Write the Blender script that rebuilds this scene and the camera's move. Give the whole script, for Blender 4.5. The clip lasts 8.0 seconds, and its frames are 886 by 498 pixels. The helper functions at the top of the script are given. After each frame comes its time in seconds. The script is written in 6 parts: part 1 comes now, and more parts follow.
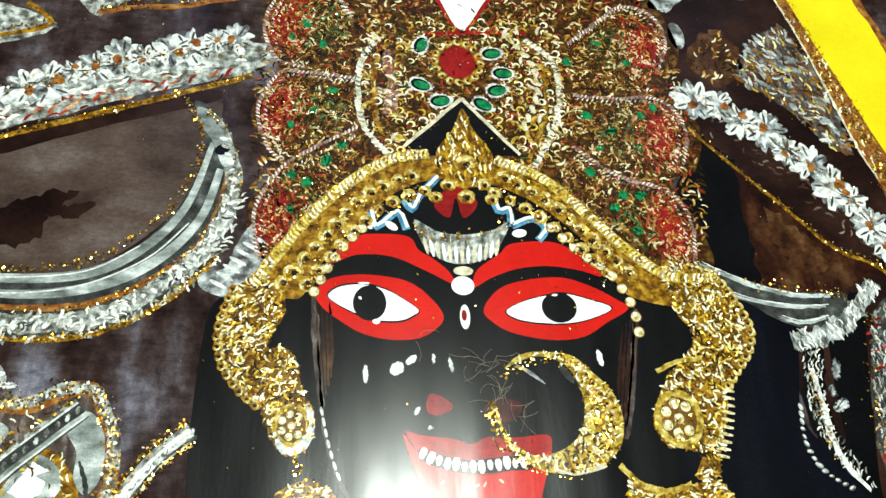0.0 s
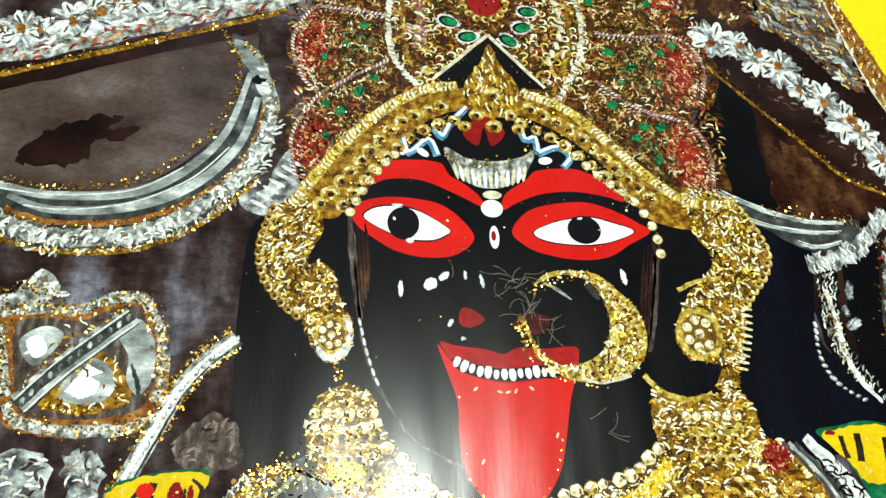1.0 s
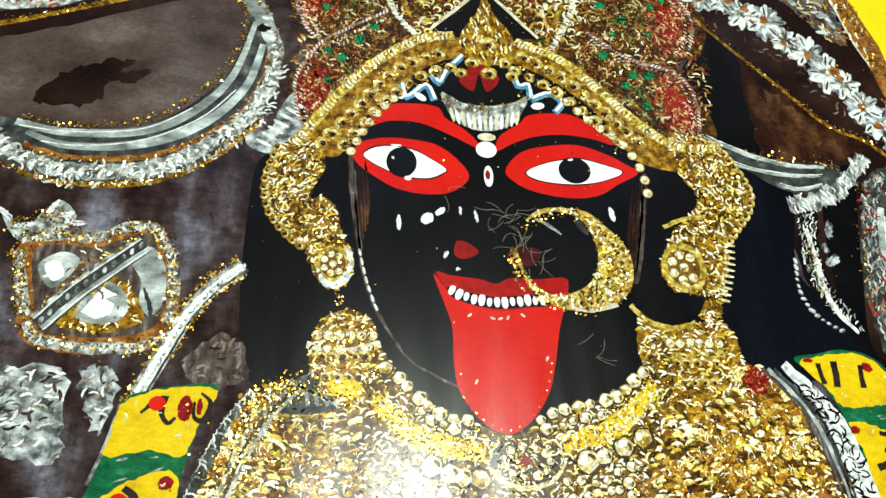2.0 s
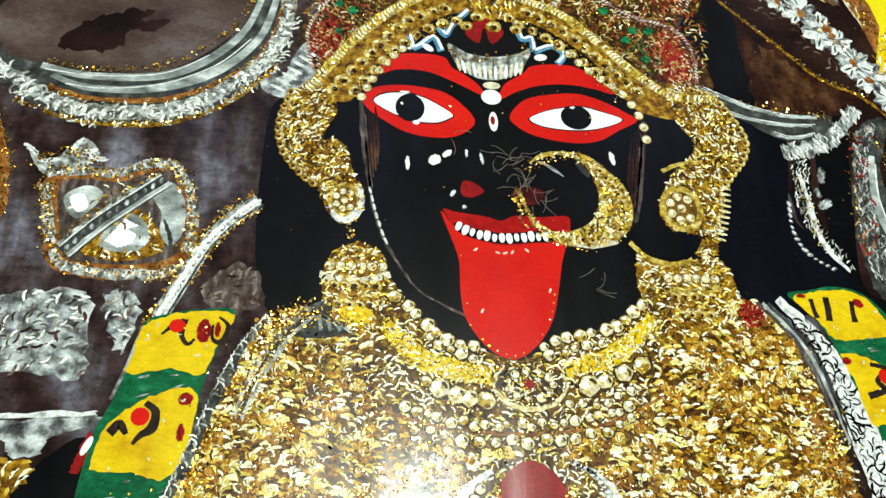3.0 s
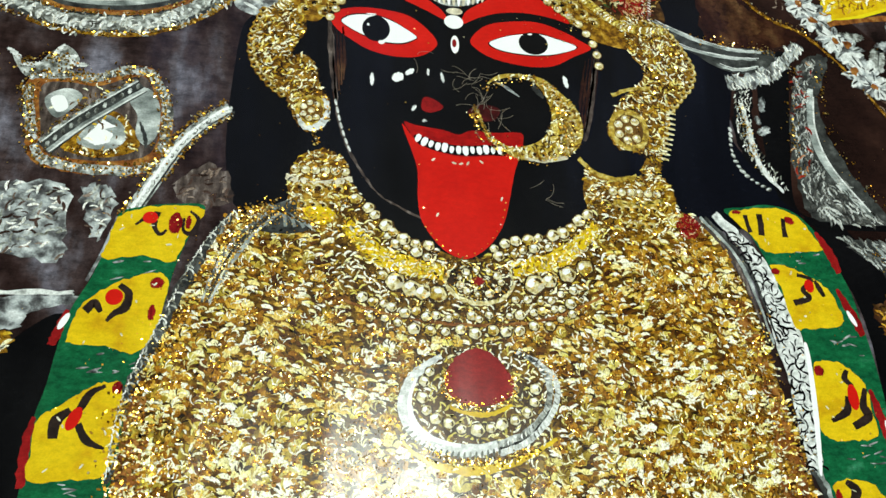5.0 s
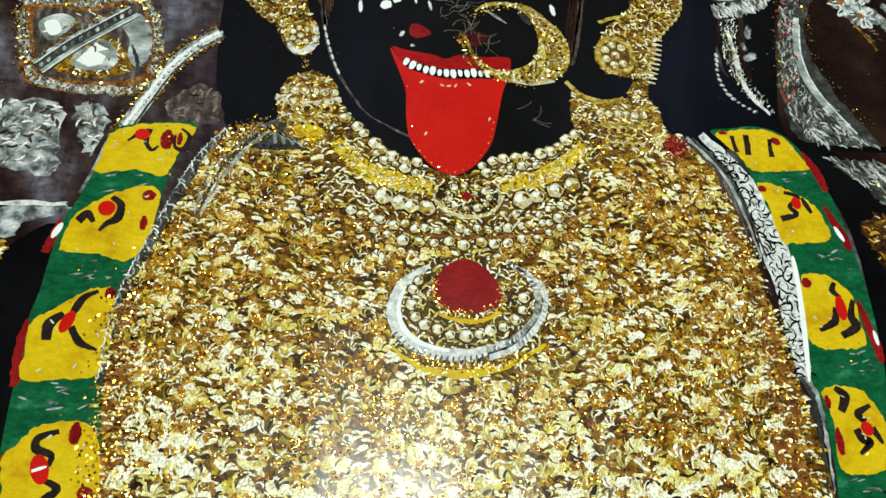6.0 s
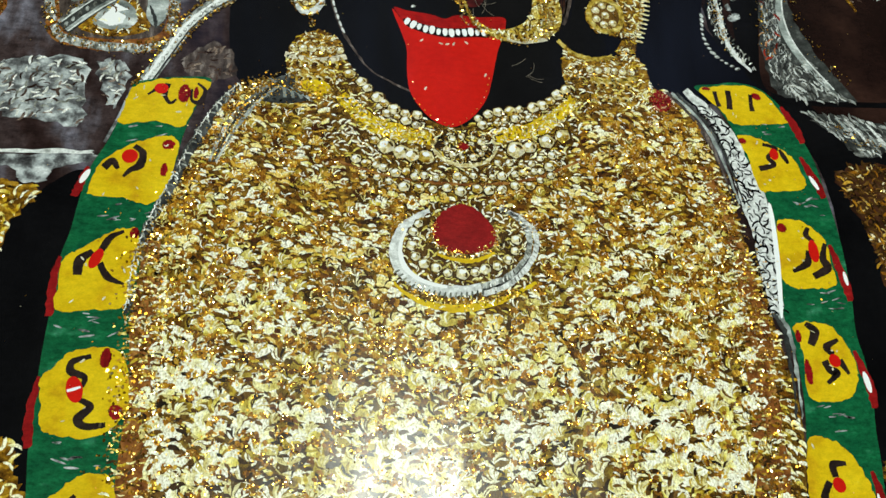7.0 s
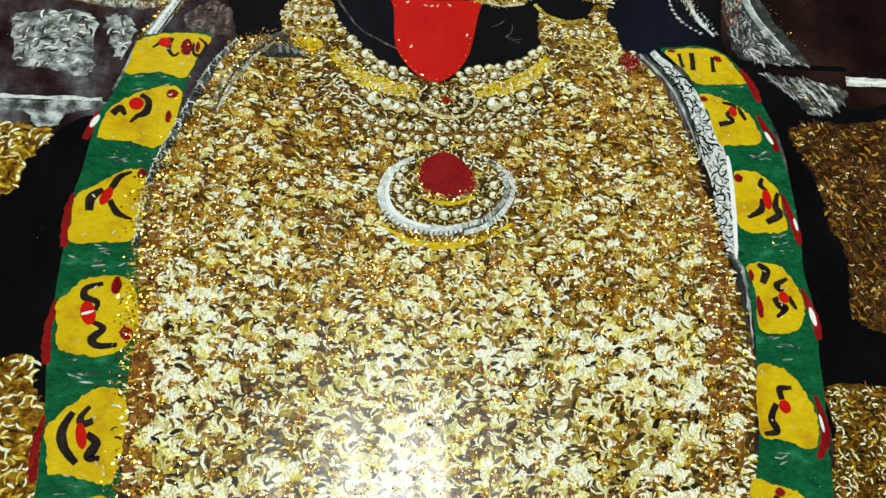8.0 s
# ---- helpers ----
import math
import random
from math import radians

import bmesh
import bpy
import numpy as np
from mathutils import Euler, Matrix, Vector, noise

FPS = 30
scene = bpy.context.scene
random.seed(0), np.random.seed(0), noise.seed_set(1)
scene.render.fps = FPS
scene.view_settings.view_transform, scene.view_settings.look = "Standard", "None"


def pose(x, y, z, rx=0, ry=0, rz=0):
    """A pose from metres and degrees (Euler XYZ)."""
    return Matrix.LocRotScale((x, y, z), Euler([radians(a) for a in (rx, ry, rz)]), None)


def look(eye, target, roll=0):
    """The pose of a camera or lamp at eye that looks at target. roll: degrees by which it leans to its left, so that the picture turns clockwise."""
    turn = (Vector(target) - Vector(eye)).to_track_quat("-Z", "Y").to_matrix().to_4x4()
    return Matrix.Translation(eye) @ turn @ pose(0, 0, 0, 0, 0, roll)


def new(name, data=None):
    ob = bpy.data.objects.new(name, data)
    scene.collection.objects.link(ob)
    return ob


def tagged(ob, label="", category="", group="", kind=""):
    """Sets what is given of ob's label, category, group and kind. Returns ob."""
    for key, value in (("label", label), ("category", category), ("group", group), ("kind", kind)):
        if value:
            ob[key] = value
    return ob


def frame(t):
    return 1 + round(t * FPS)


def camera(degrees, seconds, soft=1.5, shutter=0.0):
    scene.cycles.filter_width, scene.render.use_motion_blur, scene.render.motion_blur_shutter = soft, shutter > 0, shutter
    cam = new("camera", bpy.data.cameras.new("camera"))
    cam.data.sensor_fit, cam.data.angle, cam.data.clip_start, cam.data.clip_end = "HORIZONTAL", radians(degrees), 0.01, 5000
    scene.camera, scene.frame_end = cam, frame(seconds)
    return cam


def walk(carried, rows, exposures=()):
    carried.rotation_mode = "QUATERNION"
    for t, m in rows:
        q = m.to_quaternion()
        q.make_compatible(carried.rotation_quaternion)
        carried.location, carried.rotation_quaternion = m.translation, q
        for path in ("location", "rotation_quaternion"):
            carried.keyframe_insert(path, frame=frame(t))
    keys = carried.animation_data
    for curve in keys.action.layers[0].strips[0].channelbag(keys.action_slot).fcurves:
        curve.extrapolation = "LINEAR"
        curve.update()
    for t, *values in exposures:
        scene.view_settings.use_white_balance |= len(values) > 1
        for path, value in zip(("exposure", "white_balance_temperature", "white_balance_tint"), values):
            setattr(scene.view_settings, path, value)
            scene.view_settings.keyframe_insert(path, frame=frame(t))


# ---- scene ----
# A glossy devotional print with loose glitter lies on a table under a ceiling lamp; 1 unit of the plan below is 1 mm.
cam = camera(59.0, 8.0, soft=1.5)
PATH = [
    (0, (-0.034, 0.067, 0.186), (0.248, 0.88, -1.619), 19.0),
    (0.5, (-0.041, 0.055, 0.189), (0.243, 0.867, -1.617), 19.2),
    (1, (-0.043, 0.047, 0.185), (0.243, 0.843, -1.627), 19.6),
    (1.5, (-0.043, 0.043, 0.189), (0.219, 0.825, -1.633), 18.6),
    (2, (-0.042, 0.028, 0.188), (0.235, 0.817, -1.629), 19.3),
    (2.2, (-0.044, 0.023, 0.184), (0.237, 0.817, -1.631), 19.3),
    (3.3, (-0.044, 0.003, 0.194), (0.215, 0.818, -1.614), 17.9),
    (3.5, (-0.044, 0.001, 0.199), (0.205, 0.786, -1.623), 18.0),
    (4, (-0.033, -0.009, 0.201), (0.242, 0.739, -1.634), 20.8),
    (4.2, (-0.03, -0.012, 0.199), (0.262, 0.758, -1.624), 21.4),
    (5.3, (-0.039, -0.027, 0.192), (0.268, 0.746, -1.626), 22.7),
    (5.5, (-0.034, -0.036, 0.19), (0.264, 0.765, -1.618), 21.2),
    (6, (-0.032, -0.043, 0.187), (0.259, 0.751, -1.626), 20.5),
    (6.5, (-0.03, -0.05, 0.194), (0.24, 0.711, -1.636), 19.8),
    (7, (-0.032, -0.058, 0.198), (0.247, 0.687, -1.637), 20.8),
    (7.5, (-0.032, -0.066, 0.205), (0.273, 0.663, -1.632), 22.7),
    (8, (-0.034, -0.078, 0.21), (0.286, 0.643, -1.628), 24.2),
]
walk(cam, [(t, look(eye, target, roll)) for t, eye, target, roll in PATH],
     exposures=((0, 0.34), (2, 0.31), (3.5, 0.13), (5.5, -0.14), (8, -0.33)))

# ---- light ----
world = bpy.data.worlds.new("sky")
scene.world = world
world.use_nodes = True
wn = world.node_tree
sky = wn.nodes.new("ShaderNodeTexSky")
sky.sky_type, sky.sun_disc, sky.sun_elevation, sky.sun_rotation = "NISHITA", False, radians(35), radians(160)
wn.links.new(sky.outputs["Color"], wn.nodes["Background"].inputs["Color"])
wn.nodes["Background"].inputs["Strength"].default_value = 0.12

LAMP = Vector((0.175, 0.125, 1.93))          # ceiling lamp, above the table top
lamp_data = bpy.data.lights.new("ceiling_lamp_light", "AREA")
lamp_data.shape, lamp_data.size, lamp_data.energy, lamp_data.color = "DISK", 0.10, 46.0, (0.905, 0.995, 0.90)
lamp_light = new("ceiling_lamp_light", lamp_data)
lamp_light.matrix_world = look(LAMP - Vector((0, 0, 0.03)), LAMP - Vector((0, 0, 1)))
WINDOWS = (-0.37, 0.05, 0.80)               # three small high windows in the north wall
for wx in WINDOWS:
    win_data = bpy.data.lights.new("window_light", "AREA")
    win_data.shape, win_data.size, win_data.size_y, win_data.energy, win_data.color = "RECTANGLE", 0.05, 0.58, 0.35, (0.42, 0.56, 1.0)
    win_light = new("window_light", win_data)
    win_light.matrix_world = look((wx, 1.06, 1.58), (wx * 0.2, 0.1, 0.3))


# ---- materials ----
def nodes_of(name):
    m = bpy.data.materials.new(name)
    m.use_nodes = True
    nt = m.node_tree
    return m, nt, nt.nodes["Principled BSDF"]


def ramp(nt, src, stops):
    r = nt.nodes.new("ShaderNodeValToRGB")
    el = r.color_ramp.elements
    while len(el) < len(stops):
        el.new(0.5)
    for e, (p, c) in zip(el, stops):
        e.position, e.color = p, (*c, 1)
    nt.links.new(src, r.inputs["Fac"])
    return r.outputs["Color"]


def noise_tex(nt, scale, detail=3, stretch=(1, 1, 1), rough=0.55):
    g = nt.nodes.new("ShaderNodeNewGeometry")
    mp = nt.nodes.new("ShaderNodeMapping")
    mp.inputs["Scale"].default_value = stretch
    n = nt.nodes.new("ShaderNodeTexNoise")
    n.inputs["Scale"].default_value, n.inputs["Detail"].default_value, n.inputs["Roughness"].default_value = scale, detail, rough
    nt.links.new(g.outputs["Position"], mp.inputs["Vector"])
    nt.links.new(mp.outputs["Vector"], n.inputs["Vector"])
    return n.outputs["Fac"]


def mix(nt, fac, a, b, mode="MIX"):
    m = nt.nodes.new("ShaderNodeMix")
    m.data_type, m.blend_type = "RGBA", mode
    for key, v in (("Factor", fac), ("A", a), ("B", b)):
        sock = [i for i in m.inputs if i.name == key and i.type == ("VALUE" if key == "Factor" else "RGBA")][0]
        if isinstance(v, (int, float)):
            sock.default_value = v
        elif isinstance(v, tuple):
            sock.default_value = (*v, 1)
        else:
            nt.links.new(v, sock)
    return [o for o in m.outputs if o.type == "RGBA"][0]


def math_node(nt, op, a, b):
    n = nt.nodes.new("ShaderNodeMath")
    n.operation = op
    for k, v in enumerate((a, b)):
        if isinstance(v, (int, float)):
            n.inputs[k].default_value = v
        else:
            nt.links.new(v, n.inputs[k])
    return n.outputs[0]


def laminate(nt, bsdf, rough=0.21, waves=0.0008, coat=0.42):
    """The laminated paper's gloss: the sheet's slight curl, long soft waves across it and a fine vertical drag."""
    g = nt.nodes.new("ShaderNodeNewGeometry")
    s = nt.nodes.new("ShaderNodeSeparateXYZ")
    nt.links.new(g.outputs["Position"], s.inputs[0])
    curl = math_node(nt, "MULTIPLY", math_node(nt, "MULTIPLY", s.outputs["Y"], s.outputs["Y"]), 0.15)
    wave = math_node(nt, "MULTIPLY", noise_tex(nt, 22, 2, (1.6, 0.35, 1)), waves)
    b1 = nt.nodes.new("ShaderNodeBump")
    b1.inputs["Strength"].default_value, b1.inputs["Distance"].default_value = 1.0, 1.0
    nt.links.new(math_node(nt, "ADD", curl, wave), b1.inputs["Height"])
    b2 = nt.nodes.new("ShaderNodeBump")
    b2.inputs["Strength"].default_value, b2.inputs["Distance"].default_value = 0.09, 0.0001
    nt.links.new(noise_tex(nt, 900, 2, (1.0, 0.2, 1)), b2.inputs["Height"])
    nt.links.new(b1.outputs["Normal"], b2.inputs["Normal"])
    nt.links.new(b2.outputs["Normal"], bsdf.inputs["Coat Normal"])
    bsdf.inputs["Coat Weight"].default_value = coat
    bsdf.inputs["Coat Roughness"].default_value = rough
    bsdf.inputs["Coat IOR"].default_value = 1.42
    bsdf.inputs["Roughness"].default_value = 0.7
    bsdf.inputs["Specular IOR Level"].default_value = 0.0


def ink(name, stops, scale=60, detail=4, stretch=(1, 1, 1), grain=0.22, rough=0.21, brush=0.3, fine=520):
    """Printed colour: a ramp over a soft cloud, broken by brushwork and the print's fine grain."""
    m, nt, bsdf = nodes_of(name)
    col = ramp(nt, noise_tex(nt, scale, detail, stretch), stops)
    if brush:
        b = ramp(nt, noise_tex(nt, fine, 5, (0.8, 1.5, 1), 0.7), [(0.34, (1 - brush,) * 3), (0.66, (1 + 0.35 * brush,) * 3)])
        col = mix(nt, 1.0, col, b, "MULTIPLY")
    g = ramp(nt, noise_tex(nt, 2300, 3, (1, 1.3, 1), 0.65), [(0.34, (1 - grain,) * 3), (0.66, (1.0 + 0.5 * grain,) * 3)])
    nt.links.new(mix(nt, 1.0, col, g, "MULTIPLY"), bsdf.inputs["Base Color"])
    laminate(nt, bsdf, rough)
    return m


def ink_islands(name, stops, clump=150, spread=1.7):
    """Printed small marks, each with a shade of its own, light and dark in loose clumps."""
    m, nt, bsdf = nodes_of(name)
    g = nt.nodes.new("ShaderNodeNewGeometry")
    a = nt.nodes.new("ShaderNodeMath")
    a.operation = "MULTIPLY_ADD"
    a.inputs[1].default_value, a.inputs[2].default_value = spread, -0.5 * spread
    nt.links.new(noise_tex(nt, clump, 2), a.inputs[0])
    b = nt.nodes.new("ShaderNodeMath")
    b.operation, b.use_clamp = "ADD", True
    nt.links.new(g.outputs["Random Per Island"], b.inputs[0])
    nt.links.new(a.outputs[0], b.inputs[1])
    col = ramp(nt, b.outputs[0], stops)
    shade = ramp(nt, noise_tex(nt, 1900, 4, (1.2, 0.8, 1), 0.68), [(0.34, (0.40, 0.32, 0.22)), (0.46, (0.80, 0.77, 0.70)), (0.60, (1.1, 1.1, 1.1))])
    nt.links.new(mix(nt, 1.0, col, shade, "MULTIPLY"), bsdf.inputs["Base Color"])
    laminate(nt, bsdf, 0.24, waves=0.0012, coat=0.36)
    return m


def flat_stops(c, d=0.78):
    return [(0.3, tuple(v * d for v in c)), (0.7, c)]


BLACK = ink("black_ink", [(0.3, (0.0015, 0.0015, 0.002)), (0.75, (0.005, 0.005, 0.006))], 40)
NAVY = ink("blue_black_ink", [(0.35, (0.0015, 0.0016, 0.003)), (0.7, (0.004, 0.005, 0.010))], 30, 3, (1.5, 0.3, 1))
LIPRED = ink("dark_red_ink", [(0.3, (0.26, 0.004, 0.004)), (0.7, (0.42, 0.008, 0.006))], 120, grain=0.05)
RED = ink("red_ink", [(0.3, (0.48, 0.007, 0.004)), (0.7, (0.60, 0.012, 0.006))], 50, grain=0.05, brush=0.12)
DEEPRED = ink("deep_red_ink", [(0.3, (0.19, 0.005, 0.006)), (0.7, (0.33, 0.012, 0.012))], 90)
WHITE = ink("white_ink", flat_stops((0.85, 0.87, 0.88), 0.95), 60, grain=0.03, brush=0.0)
CREAM = ink("cream_ink", [(0.3, (0.50, 0.44, 0.30)), (0.65, (0.85, 0.80, 0.62))], 400)
YELLOW = ink("yellow_ink", [(0.3, (0.52, 0.28, 0.006)), (0.45, (0.66, 0.44, 0.006)), (0.7, (0.74, 0.53, 0.010)), (0.8, (0.80, 0.64, 0.09))], 110, 5, grain=0.12, brush=0.16, fine=450)
LEMON = ink("lemon_ink", [(0.3, (0.62, 0.50, 0.006)), (0.7, (0.74, 0.62, 0.012))], 40, grain=0.06, brush=0.06)
GREEN = ink("green_ink", [(0.3, (0.004, 0.075, 0.030)), (0.6, (0.007, 0.125, 0.045)), (0.72, (0.03, 0.20, 0.10)), (0.8, (0.20, 0.42, 0.30))], 150, 7, (0.8, 1.4, 1), brush=0.45)
EMERALD = ink("emerald_ink", [(0.3, (0.0, 0.08, 0.025)), (0.7, (0.01, 0.30, 0.10))], 500)
BLUE = ink("blue_ink", [(0.3, (0.02, 0.12, 0.24)), (0.7, (0.16, 0.42, 0.62))], 400)
# The lavender stops put the window's sheen on the sheet into the ink colour.
MAROON = ink("maroon_ink", [(0.32, (0.009, 0.005, 0.005)), (0.44, (0.030, 0.017, 0.016)), (0.53, (0.058, 0.040, 0.041)),
                            (0.60, (0.105, 0.092, 0.110)), (0.72, (0.24, 0.235, 0.30))], 52, 9, (1.6, 0.75, 1), rough=0.15, brush=0.6, fine=260)
# The palest grey-lavender stop carries the disc's sheen as colour.
UMBER = ink("umber_ink", [(0.30, (0.012, 0.007, 0.006)), (0.44, (0.045, 0.028, 0.023)), (0.56, (0.085, 0.058, 0.049)), (0.66, (0.14, 0.11, 0.105)), (0.8, (0.25, 0.24, 0.26))], 30, 8, (1, 1.4, 1), brush=0.3, fine=700)
EMBER = ink("ember_ink", [(0.32, (0.007, 0.003, 0.002)), (0.5, (0.026, 0.008, 0.005)), (0.62, (0.058, 0.022, 0.010)), (0.76, (0.12, 0.06, 0.025))], 90, 8, (1.4, 0.8, 1), brush=0.5, fine=400)
PEARLINK = ink("pearl_ink", [(0.32, (0.26, 0.18, 0.04)), (0.48, (0.70, 0.60, 0.28)), (0.66, (0.92, 0.89, 0.66))], 800, 4)
RUSTGLOW = ink("rust_glow_ink", [(0.34, (0.022, 0.008, 0.004)), (0.52, (0.062, 0.024, 0.010)), (0.7, (0.14, 0.07, 0.028))], 150, 7, (1.4, 0.8, 1), brush=0.5, fine=500)
DUSK = ink("dark_umber_ink", [(0.30, (0.004, 0.002, 0.002)), (0.5, (0.014, 0.006, 0.005)), (0.66, (0.034, 0.015, 0.011)), (0.8, (0.07, 0.035, 0.025))], 34, 7)
RUST = ink("rust_ink", [(0.3, (0.07, 0.022, 0.008)), (0.5, (0.25, 0.085, 0.018)), (0.7, (0.45, 0.22, 0.05))], 330, 4)
OCHRE = ink("ochre_ink", [(0.28, (0.030, 0.012, 0.002)), (0.45, (0.16, 0.068, 0.006)), (0.6, (0.42, 0.22, 0.015)), (0.78, (0.66, 0.48, 0.10))], 420, 5, brush=0.45, fine=900)
GILT = ink("gilt_ink", [(0.3, (0.14, 0.07, 0.008)), (0.5, (0.50, 0.34, 0.04)), (0.7, (0.80, 0.70, 0.26))], 520, 5, brush=0.4, fine=900)
SILVER = ink("silver_ink", [(0.30, (0.025, 0.024, 0.020)), (0.43, (0.13, 0.135, 0.12)), (0.55, (0.40, 0.43, 0.41)), (0.70, (0.82, 0.85, 0.84))], 420, 6)
PALE = ink("pale_grey_ink", [(0.32, (0.022, 0.020, 0.022)), (0.44, (0.12, 0.125, 0.13)), (0.55, (0.40, 0.44, 0.45)), (0.70, (0.84, 0.88, 0.89))], 260, 8)
BRAID = ink("white_braid_ink", [(0.28, (0.34, 0.36, 0.35)), (0.5, (0.74, 0.77, 0.76)), (0.7, (0.86, 0.88, 0.88))], 500, 4)
STEEL = ink("steel_ink", [(0.32, (0.10, 0.115, 0.11)), (0.5, (0.30, 0.34, 0.33)), (0.68, (0.72, 0.77, 0.76))], 120, 5, (0.8, 1.6, 1))
GREY = ink("grey_ink", [(0.3, (0.012, 0.012, 0.012)), (0.55, (0.05, 0.054, 0.052)), (0.75, (0.16, 0.17, 0.165))], 260, 6)
PINK = ink("rose_ink", [(0.3, (0.10, 0.035, 0.032)), (0.55, (0.30, 0.14, 0.12)), (0.75, (0.60, 0.45, 0.42))], 500, 5, brush=0.4)
WARMGREY = ink("warm_grey_ink", [(0.3, (0.02, 0.014, 0.012)), (0.55, (0.10, 0.075, 0.065)), (0.75, (0.34, 0.29, 0.27))], 300, 6, (1.6, 0.5, 1), brush=0.4)
DULL = ink("dull_maroon_ink", [(0.3, (0.02, 0.004, 0.004)), (0.7, (0.085, 0.008, 0.009))], 300)
CROWNBASE = ink("crown_base_ink", [(0.30, (0.008, 0.004, 0.002)), (0.5, (0.045, 0.019, 0.005)), (0.7, (0.17, 0.08, 0.016))], 380, 4)
GOLDMARK = ink_islands("gold_mark_ink", [(0.0, (0.035, 0.016, 0.004)), (0.16, (0.13, 0.062, 0.008)), (0.28, (0.42, 0.22, 0.008)),
                                         (0.42, (0.66, 0.49, 0.04)), (0.56, (0.90, 0.85, 0.36)), (0.74, (0.94, 0.95, 0.74))])
BRIGHTMARK = ink_islands("bright_gold_mark_ink", [(0.0, (0.13, 0.068, 0.008)), (0.12, (0.50, 0.35, 0.025)), (0.26, (0.80, 0.71, 0.14)),
                                                  (0.42, (0.93, 0.91, 0.50)), (0.62, (0.95, 0.96, 0.84))])
DIMSILVER = ink_islands("dim_silver_mark_ink", [(0.0, (0.02, 0.02, 0.02)), (0.3, (0.11, 0.115, 0.115)), (0.6, (0.30, 0.325, 0.33)), (1.0, (0.62, 0.66, 0.68))])
WARMMARK = ink_islands("warm_grey_mark_ink", [(0.0, (0.02, 0.010, 0.008)), (0.6, (0.075, 0.045, 0.036)), (1.0, (0.26, 0.20, 0.17))])
GREYMARK = ink_islands("grey_mark_ink", [(0.0, (0.06, 0.07, 0.06)), (0.6, (0.20, 0.22, 0.19)), (1.0, (0.40, 0.42, 0.36))])
DARKMARK = ink_islands("dark_mark_ink", [(0.0, (0.012, 0.007, 0.003)), (0.6, (0.06, 0.028, 0.006)), (1.0, (0.16, 0.08, 0.015))])
CROWNMARK = ink_islands("crown_mark_ink", [(0.0, (0.010, 0.006, 0.002)), (0.36, (0.045, 0.020, 0.004)), (0.56, (0.19, 0.075, 0.010)),
                                           (0.76, (0.40, 0.24, 0.05)), (0.9, (0.66, 0.52, 0.20)), (1.0, (0.88, 0.80, 0.55))])
GREENMARK = ink_islands("green_mark_ink", [(0.0, (0.008, 0.014, 0.004)), (0.4, (0.035, 0.05, 0.012)), (0.65, (0.02, 0.13, 0.045)), (0.85, (0.16, 0.20, 0.07)), (1.0, (0.5, 0.48, 0.28))])
REDMARK = ink_islands("red_mark_ink", [(0.0, (0.08, 0.008, 0.005)), (0.5, (0.32, 0.025, 0.014)), (0.78, (0.40, 0.12, 0.035)), (1.0, (0.66, 0.46, 0.28))])
RUSTMARK = ink_islands("rust_mark_ink", [(0.0, (0.10, 0.035, 0.004)), (0.4, (0.28, 0.11, 0.008)), (0.75, (0.46, 0.22, 0.015)), (1.0, (0.64, 0.40, 0.05))])
CREAMMARK = ink_islands("cream_mark_ink", [(0.0, (0.62, 0.54, 0.20)), (0.35, (0.84, 0.80, 0.46)), (0.7, (0.94, 0.95, 0.82))])
AMBERMARK = ink_islands("amber_mark_ink", [(0.0, (0.05, 0.016, 0.002)), (0.25, (0.20, 0.075, 0.005)), (0.5, (0.46, 0.23, 0.014)), (0.75, (0.70, 0.46, 0.06)), (1.0, (0.90, 0.78, 0.32))])
OLIVEMARK = ink_islands("olive_gold_mark_ink", [(0.0, (0.05, 0.026, 0.004)), (0.25, (0.20, 0.12, 0.010)), (0.5, (0.44, 0.33, 0.035)), (0.75, (0.66, 0.57, 0.14)), (1.0, (0.86, 0.82, 0.42))])
UMBERMARK = ink_islands("umber_mark_ink", [(0.0, (0.035, 0.010, 0.003)), (0.5, (0.12, 0.038, 0.006)), (1.0, (0.30, 0.13, 0.012))])
UMBERGOLD = ink("umber_gold_ink", [(0.30, (0.016, 0.007, 0.002)), (0.46, (0.085, 0.038, 0.005)), (0.6, (0.24, 0.125, 0.012)), (0.78, (0.50, 0.32, 0.05))], 420, 5, brush=0.45, fine=900)
STROKE = ink("brush_black_ink", [(0.3, (0.010, 0.007, 0.006)), (0.7, (0.035, 0.022, 0.018))], 300)
SILVERMARK = ink_islands("silver_mark_ink", [(0.0, (0.05, 0.05, 0.045)), (0.25, (0.26, 0.28, 0.26)), (0.5, (0.60, 0.64, 0.63)), (0.8, (0.88, 0.91, 0.92))])


def glitter_mat():
    m, nt, bsdf = nodes_of("gold_glitter")
    g = nt.nodes.new("ShaderNodeNewGeometry")
    col = ramp(nt, g.outputs["Random Per Island"], [(0.0, (0.42, 0.17, 0.012)), (0.45, (0.70, 0.37, 0.04)), (0.8, (0.90, 0.64, 0.16)), (1.0, (0.96, 0.90, 0.66))])
    nt.links.new(col, bsdf.inputs["Base Color"])
    bsdf.inputs["Metallic"].default_value = 1.0
    bsdf.inputs["Roughness"].default_value = 0.28
    return m


GLITTER = glitter_mat()


